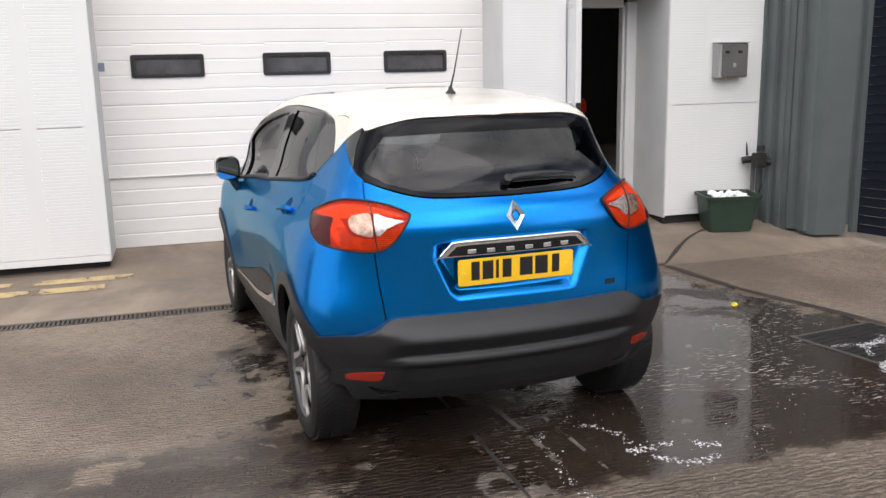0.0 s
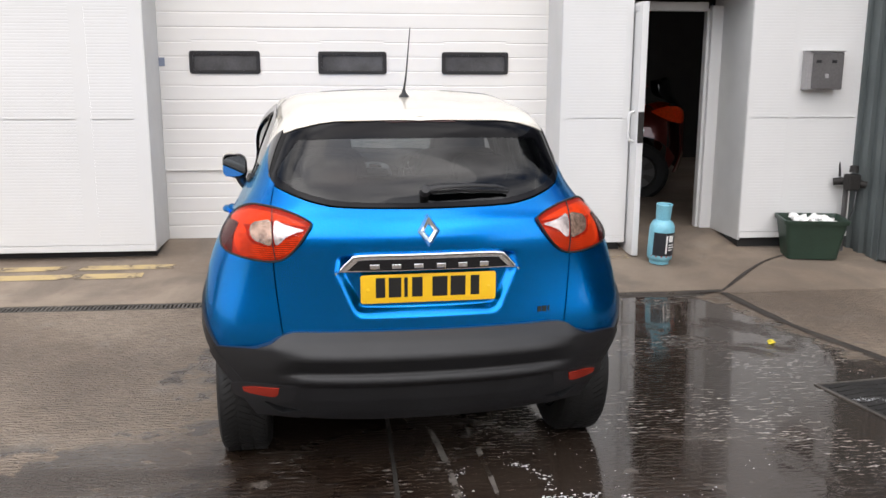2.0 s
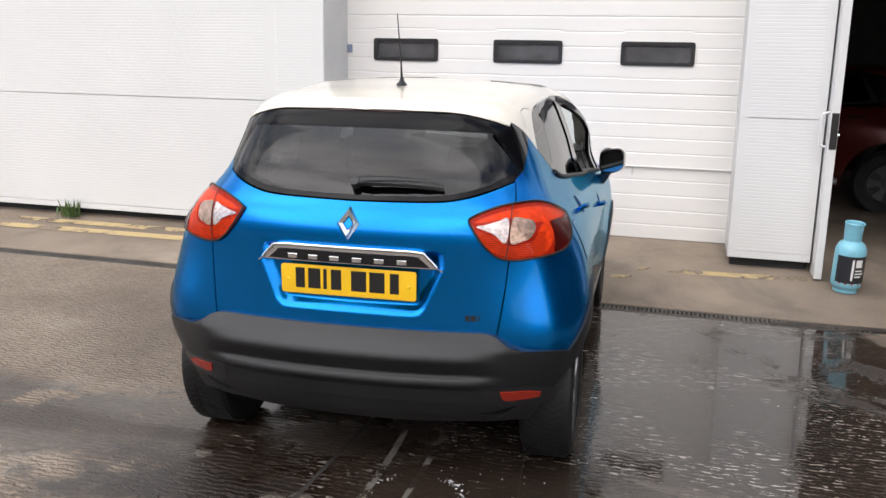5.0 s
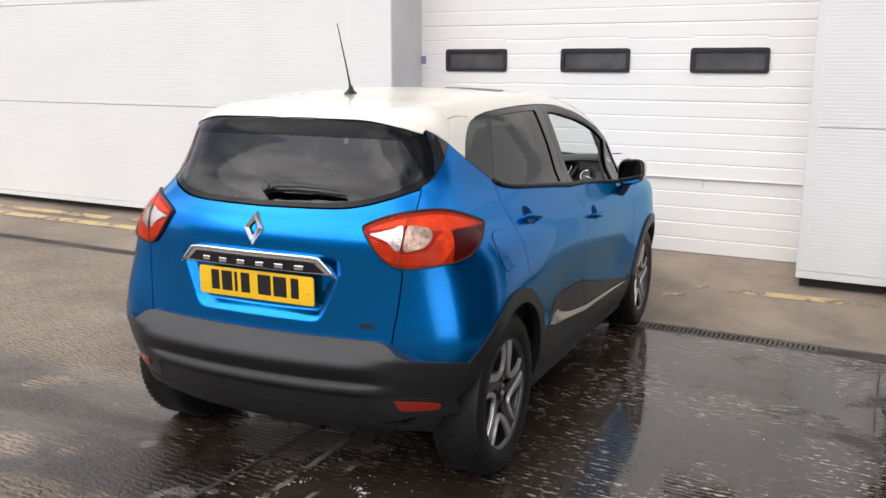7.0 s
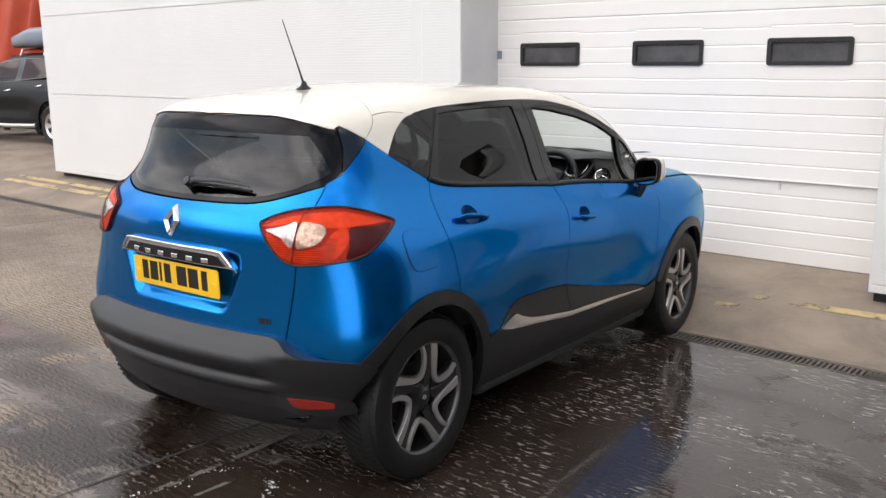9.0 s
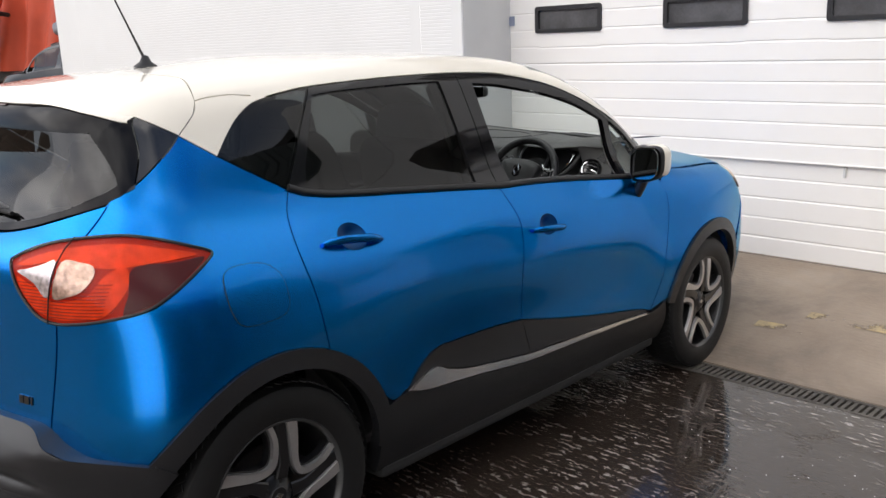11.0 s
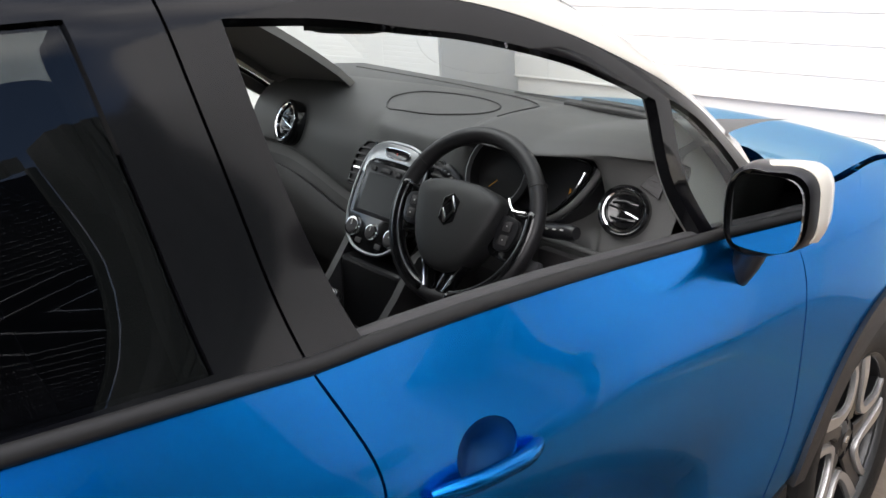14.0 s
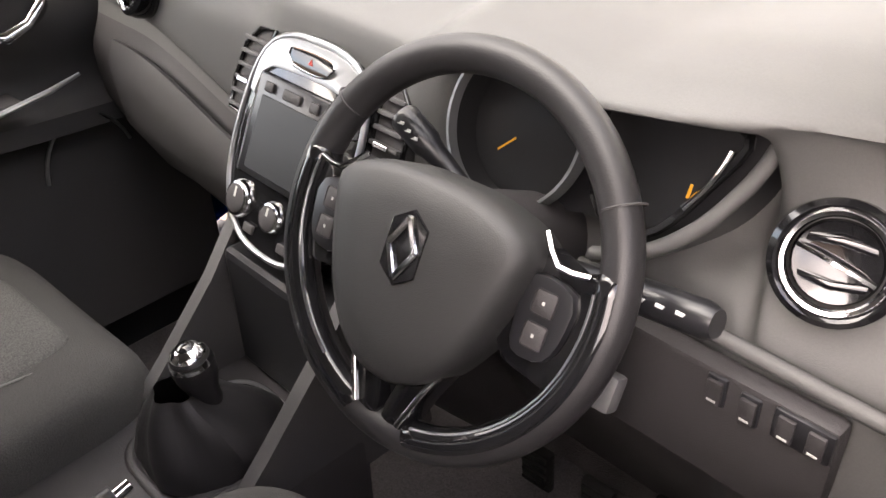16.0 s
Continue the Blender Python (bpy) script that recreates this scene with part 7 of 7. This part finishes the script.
for k in (1, -1):
    lining = door_lining(k, 1.12, 2.10, BELT_FRONT, "front_door_lining")
    rear_lining = door_lining(k, .24, 1.06, BELT_REAR, "rear_door_lining")
    if k > 0:
        continue
    xk = .628
    ring = [(1.790 + .062 * math.cos(a), 1.032 + .032 * math.sin(a) + .012 * math.cos(a)) for a in np.linspace(0, 2 * math.pi, 25)[:-1]]
    b = prism(ring, -.003, .003)
    b.transform(Matrix(((0, 0, 1, k * xk), (1, 0, 0, 0), (0, 1, 0, 0), (0, 0, 0, 1))))
    rec = part("handle_recess", b, LOWER_BLACK, lining, smooth=40)
    part("release_handle", tube([(k * (xk - .004), 1.742, 1.030), (k * (xk - .014), 1.748, 1.014), (k * (xk - .020), 1.768, 1.010), (k * (xk - .022), 1.805, 1.022), (k * (xk - .020), 1.832, 1.046), (k * (xk - .012), 1.843, 1.060)], [.007, .009, .009, .007, .006, .005], 10, flatten=1.4), CHROME, lining, "chrome inner door handle", smooth=60)
    part("armrest_strip", tube([(k * .605, 1.86, .925), (k * .588, 1.80, .918), (k * .580, 1.60, .893), (k * .584, 1.30, .865)], [.002, .0035, .0035, .003], 8, flatten=1.5), SATIN_SILVER, lining, smooth=60)
    part("window_switch", box(min(k * .60, k * .66), max(k * .60, k * .66), 1.62, 1.76, .900, .912, .003), LOWER_BLACK, lining)
    arc_line = [(k * .660, 1.86 + .085 * math.cos(a), .72 + .12 * math.sin(a)) for a in np.linspace(.4, 3.0, 16)]
    part("speaker_edge", tube(arc_line, .0035, 6), SATIN_SILVER, lining, smooth=60)

# roof lining, pillar trims and the shell's inner face behind the seats
inner_roof = loop(*[[np.array(q, float) for q in line] for line in (
    curve([(-.50, 1.36), (-.25, 1.44), (0, 1.455), (.25, 1.44), (.50, 1.36)], step=.05),
    curve([(.50, 1.36), (.55, 1.0), (.53, .5), (.50, .05)], step=.05),
    curve([(.50, .05), (.25, -.05), (0, -.06), (-.25, -.05), (-.50, .05)], step=.05),
    curve([(-.50, .05), (-.53, .5), (-.55, 1.0), (-.50, 1.36)], step=.05))])
part("headlining", panel("headlining", LINER, inner_roof, flat=above, offset=-.045, spacing=.06, edge=0, gap=0), None, car, "pale grey headlining")
pillar_front = loop(side(*curve([(1.12, 1.458), (1.30, 1.455), (1.47, 1.425), (1.60, 1.384), (1.84, 1.278), (2.05, 1.150)])), side(*curve([(2.05, 1.150), (2.0, 1.13), (1.80, 1.240), (1.60, 1.330), (1.42, 1.385), (1.12, 1.425)])))
pillar_mid = loop(side(*curve([(1.00, 1.45), (1.10, 1.45)])), side(*curve([(1.10, 1.45), (1.12, 1.27), (1.16, 1.06)])), side(*curve([(1.16, 1.06), (.965, 1.06)])), side(*curve([(.965, 1.06), (.95, 1.28), (.93, 1.45), (1.00, 1.45)])))
part("pillar_trim", panel("pillar_trim", PILLAR, pillar_front, offset=-.040, edge=.02, spacing=.05, mirror=True), None, car)
screen_side = loop(curve([(.56, 1.50), (.60, 1.70), (.63, 1.90), (.65, 2.03)], step=.04), curve([(.65, 2.03), (.55, 2.10), (.38, 2.12)], step=.04), curve([(.38, 2.12), (.335, 2.03), (.325, 1.85), (.35, 1.68), (.42, 1.50)], step=.04), curve([(.42, 1.50), (.56, 1.50)], step=.04))
part("pillar_trim", panel("pillar_trim", PILLAR, screen_side, flat=above, offset=-.035, edge=.02, spacing=.05, mirror=True), None, car)
# added pale sheet that gives the corner glass its hazy grey
part("corner_trim", panel("corner_trim", PILLAR, corner_glass, offset=-.045, edge=.0, gap=-.012, spacing=.03), None, car, "pale grey trim at the pillar's foot")
two("pillar_trim", PILLAR, pillar_mid, offset=-.045, edge=.02, spacing=.05)
two("side_lining", TRIM_GREY, wing, offset=-.05, edge=0, spacing=.06, gap=.03)

# driving mirror, sun visors and windscreen wipers
view_m = Matrix.Translation((.010, 1.760, 1.374)) @ Euler((radians(2), 0, radians(12))).to_matrix().to_4x4()
view = part("driving_mirror", soft_box((0, 0, 0), (.110, .022, .030), .5), SATIN_BLACK, car, "black inner driving mirror", at=view_m, smooth=60)
part("mirror_glass", box(-.100, .100, -.0235, -.0215, -.023, .023, .001), MIRROR, view)
part("mirror_stem", tube([(0, .015, .02), (.0, .06, .06), (0, .075, .085)], .010, 8), SATIN_BLACK, view, smooth=60)
for x in (-.33, .33):
    part("sun_visor", box(x - .19, x + .19, 1.30, 1.44, 1.462, 1.476, .006), LINER, car, at=None, smooth=40)


def on_top(x, y, lift):
    p = above(body, [x], [y])
    return Vector((p + lift * skin_normal(body, p))[0])


for x0, x1 in ((.52, .02), (-.10, -.56)):
    wip = part("screen_wiper", tube([on_top(x0 + (x1 - x0) * t, 2.335 - .035 * math.sin(math.pi * min(1, 1.2 * t)) - .03 * t, .030) for t in np.linspace(0, .62, 8)], [.012, .011, .010, .009, .008, .007, .006, .005], 8), SATIN_BLACK, car, smooth=60)
    part("wiper_blade", tube([on_top(x0 + (x1 - x0) * t, 2.295 - .02 * t, .018) for t in np.linspace(.05, 1.0, 10)], .009, 6), RUBBER, wip, smooth=60)

# ---- loose things in the yard ----
# meter box on the white wall
mbox = thing("meter_box", "grey steel wall box with two dark vents", "wall box", at=Matrix.Translation((5.195, FRONT_Y, 1.62)))
part("body", box(-.155, .155, -.115, -.004, -.160, .160, .006), BOX_GREY, mbox)
part("lid", box(-.125, .150, -.128, -.115, -.150, .148, .004), BOX_DARK, mbox)
for x in (-.075, .065):
    part("vent", box(x - .022, x + .022, -.134, -.128, .065, .090, .002), SATIN_BLACK, mbox)
part("catch", box(-.012, .020, -.136, -.128, -.060, -.025, .003), BOX_GREY, mbox)
part("top_flange", box(-.160, .160, -.135, -.004, .160, .168, .002), BOX_GREY, mbox)

# green trough with rubbish
trough = thing("planter", "dark green plastic trough holding crumpled white rubbish", "planter", at=pose(5.13, 7.59, ground_z(0, 7.59), 3, 0, -10) @ Matrix.Diagonal((.86, .84, .93, 1)))
b = bmesh.new()
rings = []
for sx, sy, z in ((.235, .135, .008), (.245, .145, .0), (.300, .190, .335), (.318, .206, .337), (.322, .210, .372), (.298, .188, .372), (.288, .178, .33), (.240, .138, .02)):
    pts = rounded(-sx, sx, -sy, sy, .045, 4)
    rings.append([b.verts.new((x, y, z)) for x, y in pts])
for p, q in zip(rings, rings[1:]):
    n = len(p)
    for i in range(n):
        b.faces.new((p[i], p[(i + 1) % n], q[(i + 1) % n], q[i]))
b.faces.new(rings[-1])
b.faces.new(rings[0][::-1])
bmesh.ops.recalc_face_normals(b, faces=b.faces)
part("tub", b, GREEN_PLASTIC, trough, smooth=40)
part("soil", box(-.26, .26, -.155, .155, .24, .285, .02), SOIL, trough)


def crumple(r, seed, flat=.6):
    b = bmesh.new()
    bmesh.ops.create_icosphere(b, subdivisions=3, radius=r)
    for v in b.verts:
        d = v.co.normalized()
        k = 1 + .55 * noise.noise(d * 2.3 + Vector((seed, 0, 0))) + .25 * noise.noise(d * 6 + Vector((0, seed, 0)))
        v.co = v.co * k
        v.co.z *= flat
    return b


for x, y, z, r, s in ((-.10, -.02, .34, .085, 1.0), (.07, .03, .335, .10, 7.0), (.16, -.03, .325, .075, 3.0), (-.17, .04, .37, .05, 5.0)):
    thing("crumpled_paper", "crumpled white paper lying in the green trough", "rubbish", group="rubbish in the trough", at=trough.matrix_basis @ Matrix.Translation((x, y, z)), data=mesh_of("crumpled_paper", crumple(r, s), PAPER, 30))

# tap and pipe on the cladding
tap = thing("yard_tap", "grey standpipe with a valve and hose union on the cladding", "tap", at=Matrix.Translation((5.50, 7.66, ground_z(0, 7.66))))
part("pipe", tube([(0, .06, -.01), (0, .06, .60), (0, .02, .66)], .022, 10), BOX_DARK, tap, smooth=50)
part("cross_pipe", tube([(-.10, .10, .62), (.0, .06, .63), (.14, -.02, .60)], .034, 10), IRON, tap, smooth=50)
part("valve", box(-.06, .05, -.08, .02, .56, .70, .015), IRON, tap)
part("valve_cap", lathe([(0, .78), (.035, .775), (.04, .72)], 12, m=Matrix.Translation((-.01, -.055, 0))), IRON, tap, smooth=40)
part("lever", tube([(-.02, .14, .66), (-.03, .15, .78), (-.03, .16, .86)], .012, 8), SATIN_BLACK, tap)
part("hose", tube(curve([(0, -.10, .55), (-.04, -.14, .40), (-.02, -.02, .26), (-.05, .10, .14), (-.03, .06, .02)], step=.03), .006, 6), SATIN_BLACK, tap)

# gas bottle beside the open door
gas = thing("gas_bottle", "pale blue gas bottle with a dark label and collar", "gas bottle", at=pose(3.745, 7.50, ground_z(0, 7.50), 4, 0, 25) @ Matrix.Diagonal((.68, .68, .86, 1)))
part("body", lathe([(0, .012), (.10, .012), (.122, .03), (.150, .055), (.155, .08), (.155, .34), (.150, .375), (.125, .415), (.085, .440), (.05, .448), (0, .45)], 40), GAS_BLUE, gas, smooth=50)
part("foot_ring", lathe([(.112, .0), (.120, .0), (.120, .04), (.112, .04), (.112, 0)], 32), GAS_BLUE, gas, smooth=40)
lab = bmesh.new()
lab_rows = [[lab.verts.new((.1562 * math.cos(a), .1562 * math.sin(a), z)) for a in np.linspace(radians(190), radians(352), 25)] for z in (.095, .325)]
for i in range(24):
    lab.faces.new((lab_rows[0][i], lab_rows[0][i + 1], lab_rows[1][i + 1], lab_rows[1][i]))
label = part("label", lab, LABEL_BLACK, gas, "dark printed label", smooth=60)


def wrap_bar(a0, a1, z0, z1, r=.1575):
    b = bmesh.new()
    rows = [[b.verts.new((r * math.cos(a), r * math.sin(a), z)) for a in np.linspace(radians(a0), radians(a1), 8)] for z in (z0, z1)]
    for i in range(7):
        b.faces.new((rows[0][i], rows[0][i + 1], rows[1][i + 1], rows[1][i]))
    return b


for a0, a1, z0, z1 in ((262, 288, .235, .300), (248, 256, .12, .30), (262, 295, .20, .212), (262, 300, .175, .187), (262, 290, .15, .162)):
    part("pale_bar", wrap_bar(a0, a1, z0, z1), PAPER, label)
part("band", wrap_bar(185, 355, .082, .095, .1566), LABEL_RED, gas)
collar = lathe([(.085, .435), (.092, .46), (.098, .575), (.103, .585), (.098, .592), (.090, .585), (.080, .46)], 36)
gone = [f for f in collar.faces if -60 < math.degrees(math.atan2(f.calc_center_median().y, f.calc_center_median().x)) < 10 and .475 < f.calc_center_median().z < .565]
bmesh.ops.delete(collar, geom=gone, context="FACES")
part("collar", collar, GAS_BLUE, gas, smooth=40)
part("valve", lathe([(0, .53), (.018, .525), (.02, .47), (.03, .45)], 14), IRON, gas, smooth=40)

# bit of yellow litter
lit = thing("litter", "small yellow and black scrap on wet concrete", "litter", at=pose(3.72, 5.41, ground_z(0, 5.41) + .012, 0, 0, 30), data=mesh_of("litter", crumple(.020, 4, .6), LITTER, 30))
weed = bmesh.new()
for k in range(60):
    a, l = rnd.uniform(0, 6.28), rnd.uniform(.05, .20)
    p = Vector((rnd.gauss(0, .05), rnd.gauss(0, .03), 0))
    tip = p + Vector((math.cos(a) * l * .5, math.sin(a) * l * .4, l))
    sidew = Vector((-math.sin(a), math.cos(a), 0)) * .010
    weed.faces.new([weed.verts.new(v) for v in (p, p + (tip - p) * .5 + sidew, tip, p + (tip - p) * .5 - sidew)])
thing("weed", "small green weed growing at the foot of the white wall", "weed", at=Matrix.Translation((-3.05, 7.72, ground_z(0, 7.72))), data=mesh_of("weed", weed, LEAF))


# ---- other vehicles ----
def plain_car(name, label, at, paint, tall=1.0, box_on_roof=False, rims=SILVER):
    """A parked car further off: shell, windows, roof, wheels, lamps."""
    c = thing(name, label, "car", at=at @ Matrix.Diagonal((1.03, 1.06, tall, 1)))
    hull = loop(side(*curve([(-.30, .30), (-.30, .62), (-.28, 1.0), (-.05, 1.10)], step=.05)), side(*curve([(-.05, 1.10), (.5, 1.09), (1.3, 1.06), (2.1, 1.0)], step=.05)), side(*curve([(2.1, 1.0), (2.6, .99), (3.1, .90), (3.12, .60), (3.06, .40)], step=.05)), side(*arc(2.606, .325, .42, 20, 160, 10)), side(*curve([(2.2, .26), (.44, .26)], step=.1)), side(*arc(-.01, .325, .43, 20, 150, 10)), side(*curve([(-.40, .50), (-.30, .30)], step=.05)))
    for m in (False, True):
        part("body_side", panel("body_side", paint, hull, mirror=m, spacing=.08), None, c)
    tail = rear_loop([(0, 1.10), (.5, 1.09), (.60, 1.02)], [(.60, 1.02), (.64, .7), (.62, .32)], [(.62, .32), (0, .30)])
    part("tail", panel("tail", paint, tail, spacing=.08), None, c)
    for m in (False, True):
        for g in (glass_rear, opening):
            part("window", panel("window", TINTED, g, mirror=m, spacing=.08), None, c)
        part("window_frame", panel("window_frame", SATIN_BLACK, frame_rear, holes=[glass_rear], mirror=m, spacing=.08), None, c)
        part("window_frame", panel("window_frame", SATIN_BLACK, frame_front, holes=[opening, corner_glass], mirror=m, spacing=.08), None, c)
        part("pillar", panel("pillar", paint, post, mirror=m, spacing=.06), None, c)
        part("quarter_window", panel("quarter_window", GLOSS_BLACK, quarter_edge, mirror=m, spacing=.08), None, c)
        k = -1 if m else 1
        part("handle", tube([(k * .80, .25, 1.0), (k * .835, .33, .99), (k * .81, .42, .985)], .011, 6), CHROME, c)
        part("handle", tube([(k * .81, 1.2, .92), (k * .85, 1.28, .91), (k * .83, 1.36, .905)], .011, 6), CHROME, c)
        part("sill_bar", tube([(k * .86, .45, .33), (k * .87, 1.3, .31), (k * .86, 2.1, .33)], .035, 8), SILVER, c, smooth=60)
        for wy in (0, 2.606):
            w = part("wheel", lathe([(.215, -.09), (.30, -.10), (.34, -.07), (.34, .07), (.30, .10), (.215, .09)], 32), RUBBER, c, at=pose(k * .745, wy, .335, 0, 90 * k, 0), smooth=40)
            part("rim", lathe([(0, .07), (.05, .07), (.06, .05), (.19, .06), (.215, .09), (.225, .085), (.20, .03)], 32), rims, w, smooth=30)
            for i in range(6):
                part("spoke_gap", prism([(.08, -.02), (.18, -.045), (.18, .045), (.08, .02)], .058, .066, m=Matrix.Rotation(i * math.pi / 3, 4, "Z")), RIM_BLACK, w)
    part("roof", panel("roof", paint, plan_loop(back_edge, main, front_edge, [(-x, y) for x, y in front_edge[::-1]], [(-x, y) for x, y in main[::-1]], [(-x, y) for x, y in back_edge[::-1]]), flat=above, spacing=.10), None, c)
    part("rear_window", panel("rear_window", GLOSS_BLACK, rim, spacing=.08), None, c)
    part("bonnet", panel("bonnet", paint, plan_loop(hood_back, hood_side, hood_front, [(-x, y) for x, y in hood_front[::-1]], [(-x, y) for x, y in hood_side[::-1]], [(-x, y) for x, y in hood_back[::-1]]), flat=above, spacing=.10), None, c)
    part("front_end", panel("front_end", paint, nose, flat=front_skin, spacing=.10, gap=0, both=True), None, c)
    for m in (False, True):
        part("lamp", panel("lamp", LAMP_SILVER, headlamp, flat=front_skin, offset=.006, mirror=m), None, c)
        part("tail_lamp", panel("tail_lamp", RED_LENS, whole, offset=.006, spacing=.05, mirror=m), None, c)
    if box_on_roof:
        for y in (.45, 1.15):
            part("roof_bar", tube([(-.56, y, 1.50), (-.52, y, 1.60), (0, y, 1.62), (.52, y, 1.60), (.56, y, 1.50)], .018, 8), SILVER, c)
        rings, b = [], bmesh.new()
        for y, s, h in ((-.55, .55, .35), (-.40, .9, .8), (.3, 1.0, 1.0), (1.2, 1.0, .95), (1.75, .85, .62), (1.98, .45, .22)):
            rings.append([b.verts.new((x * s, y, 1.64 + max(0, z) * h)) for x, z in rounded(-.40, .40, .0, .36, .13, 4)])
        for p, q in zip(rings, rings[1:]):
            for i in range(len(p)):
                b.faces.new((p[i], p[(i + 1) % len(p)], q[(i + 1) % len(p)], q[i]))
        b.faces.new(rings[0])
        b.faces.new(rings[-1][::-1])
        bmesh.ops.recalc_face_normals(b, faces=b.faces)
        part("roof_box", b, ROOFBOX, c, "silver grey roof box", smooth=50)
    return c


plain_car("parked_car", "black four-wheel-drive car with a silver grey roof box", pose(-11.75, 10.55, .13, 0, 0, 97), CAR_BLACK, 1.10, True)
# darkened paint and grey rims stand for the poor light indoors
plain_car("workshop_car", "red car standing in the dark workshop", pose(4.75, 11.3, .10, 0, 0, 75), CAR_RED_DIM, 1.0, rims=RIM_GREY)

# orange red machine far off to the side, built in the form of a trailer
truck = thing("trailer", "red curtain-sided trailer parked at the far side", "trailer", at=pose(-15.2, 12.3, .13, 0, 0, 12))
b = bmesh.new()


def fold(x, z):
    """The tarpaulin hangs in slanting folds of uneven depth."""
    u = x - .32 * (z - 2.6)
    return -1.25 - .13 * noise.noise(Vector((u * 2.1, z * .25, 0))) - .07 * math.sin(u * 7 + 2 * noise.noise(Vector((u, z * .5, 4)))) - .03 * noise.noise(Vector((u * 6, z, 9)))


cols = [[b.verts.new((x, fold(x, z), z)) for z in np.linspace(1.1, 4.2, 13)] for x in np.linspace(-6.5, 6.5, 301)]
for p, q in zip(cols, cols[1:]):
    for i in range(12):
        b.faces.new((p[i], q[i], q[i + 1], p[i + 1]))
part("curtain", b, TARP_RED, truck, "creased red tarpaulin", smooth=60)
part("bed", box(-6.6, 6.6, -1.22, 1.25, .85, 1.1, .02), IRON, truck)
part("roof", box(-6.6, 6.6, -1.30, 1.25, 4.2, 4.3, .02), TARP_RED, truck)
part("end_wall", box(6.5, 6.6, -1.22, 1.25, 1.1, 4.2, .01), TARP_RED, truck)
part("end_wall", box(-6.6, -6.5, -1.22, 1.25, 1.1, 4.2, .01), TARP_RED, truck)
for x in (-5, -4, 4.2, 5.2):
    part("wheel", lathe([(.0, -.14), (.40, -.15), (.48, -.11), (.48, .11), (.40, .15), (0, .14)], 28), RUBBER, truck, at=pose(x, -1.0, .48, 90, 0, 0), smooth=40)
part("leg", box(-1.5, -1.4, -1.1, -1.0, 0, .9), IRON, truck)
# the machine's tubes, plate and dark panel in front of the curtain
to_truck = truck.matrix_basis.inverted()
for low, high, r in (((-18.95, 9.72, 1.30), (-17.72, 10.05, 2.95), .20), ((-18.20, 9.90, 1.30), (-16.98, 10.20, 2.95), .17)):
    boom = part("loading_arm", tube([to_truck @ Vector(low), to_truck @ Vector(high)], r, 20), TARP_RED, truck, "orange red tubular arm", smooth=50)
    middle, way = to_truck @ (Vector(low) * .62 + Vector(high) * .38), (to_truck.to_3x3() @ (Vector(high) - Vector(low))).normalized()
    if r < .19:
        plate = part("plate", tube([middle, middle + way * .40], r + .006, 20), BOX_GREY, boom, "grey plate", smooth=50)
        part("mark", tube([middle + way * .26, middle + way * .34], r + .009, 8), PAPER, plate)
    for u in (.25, .75):
        c = to_truck @ (Vector(low) * (1 - u) + Vector(high) * u)
        part("stay", tube([c, c + Vector((0, .55, -.08))], .05, 8), IRON, boom)
board = part("control_panel", box(-.22, .22, -.05, .45, -.18, .18, .01), DARK, truck, "dark panel of small switches", at=Matrix.Translation(to_truck @ Vector((-19.30, 9.85, 2.30))))
for i in range(6):
    for j in range(4):
        part("switch", box(-.19 + .065 * i, -.15 + .065 * i, -.062, -.05, -.14 + .08 * j, -.09 + .08 * j), BOX_GREY, board)
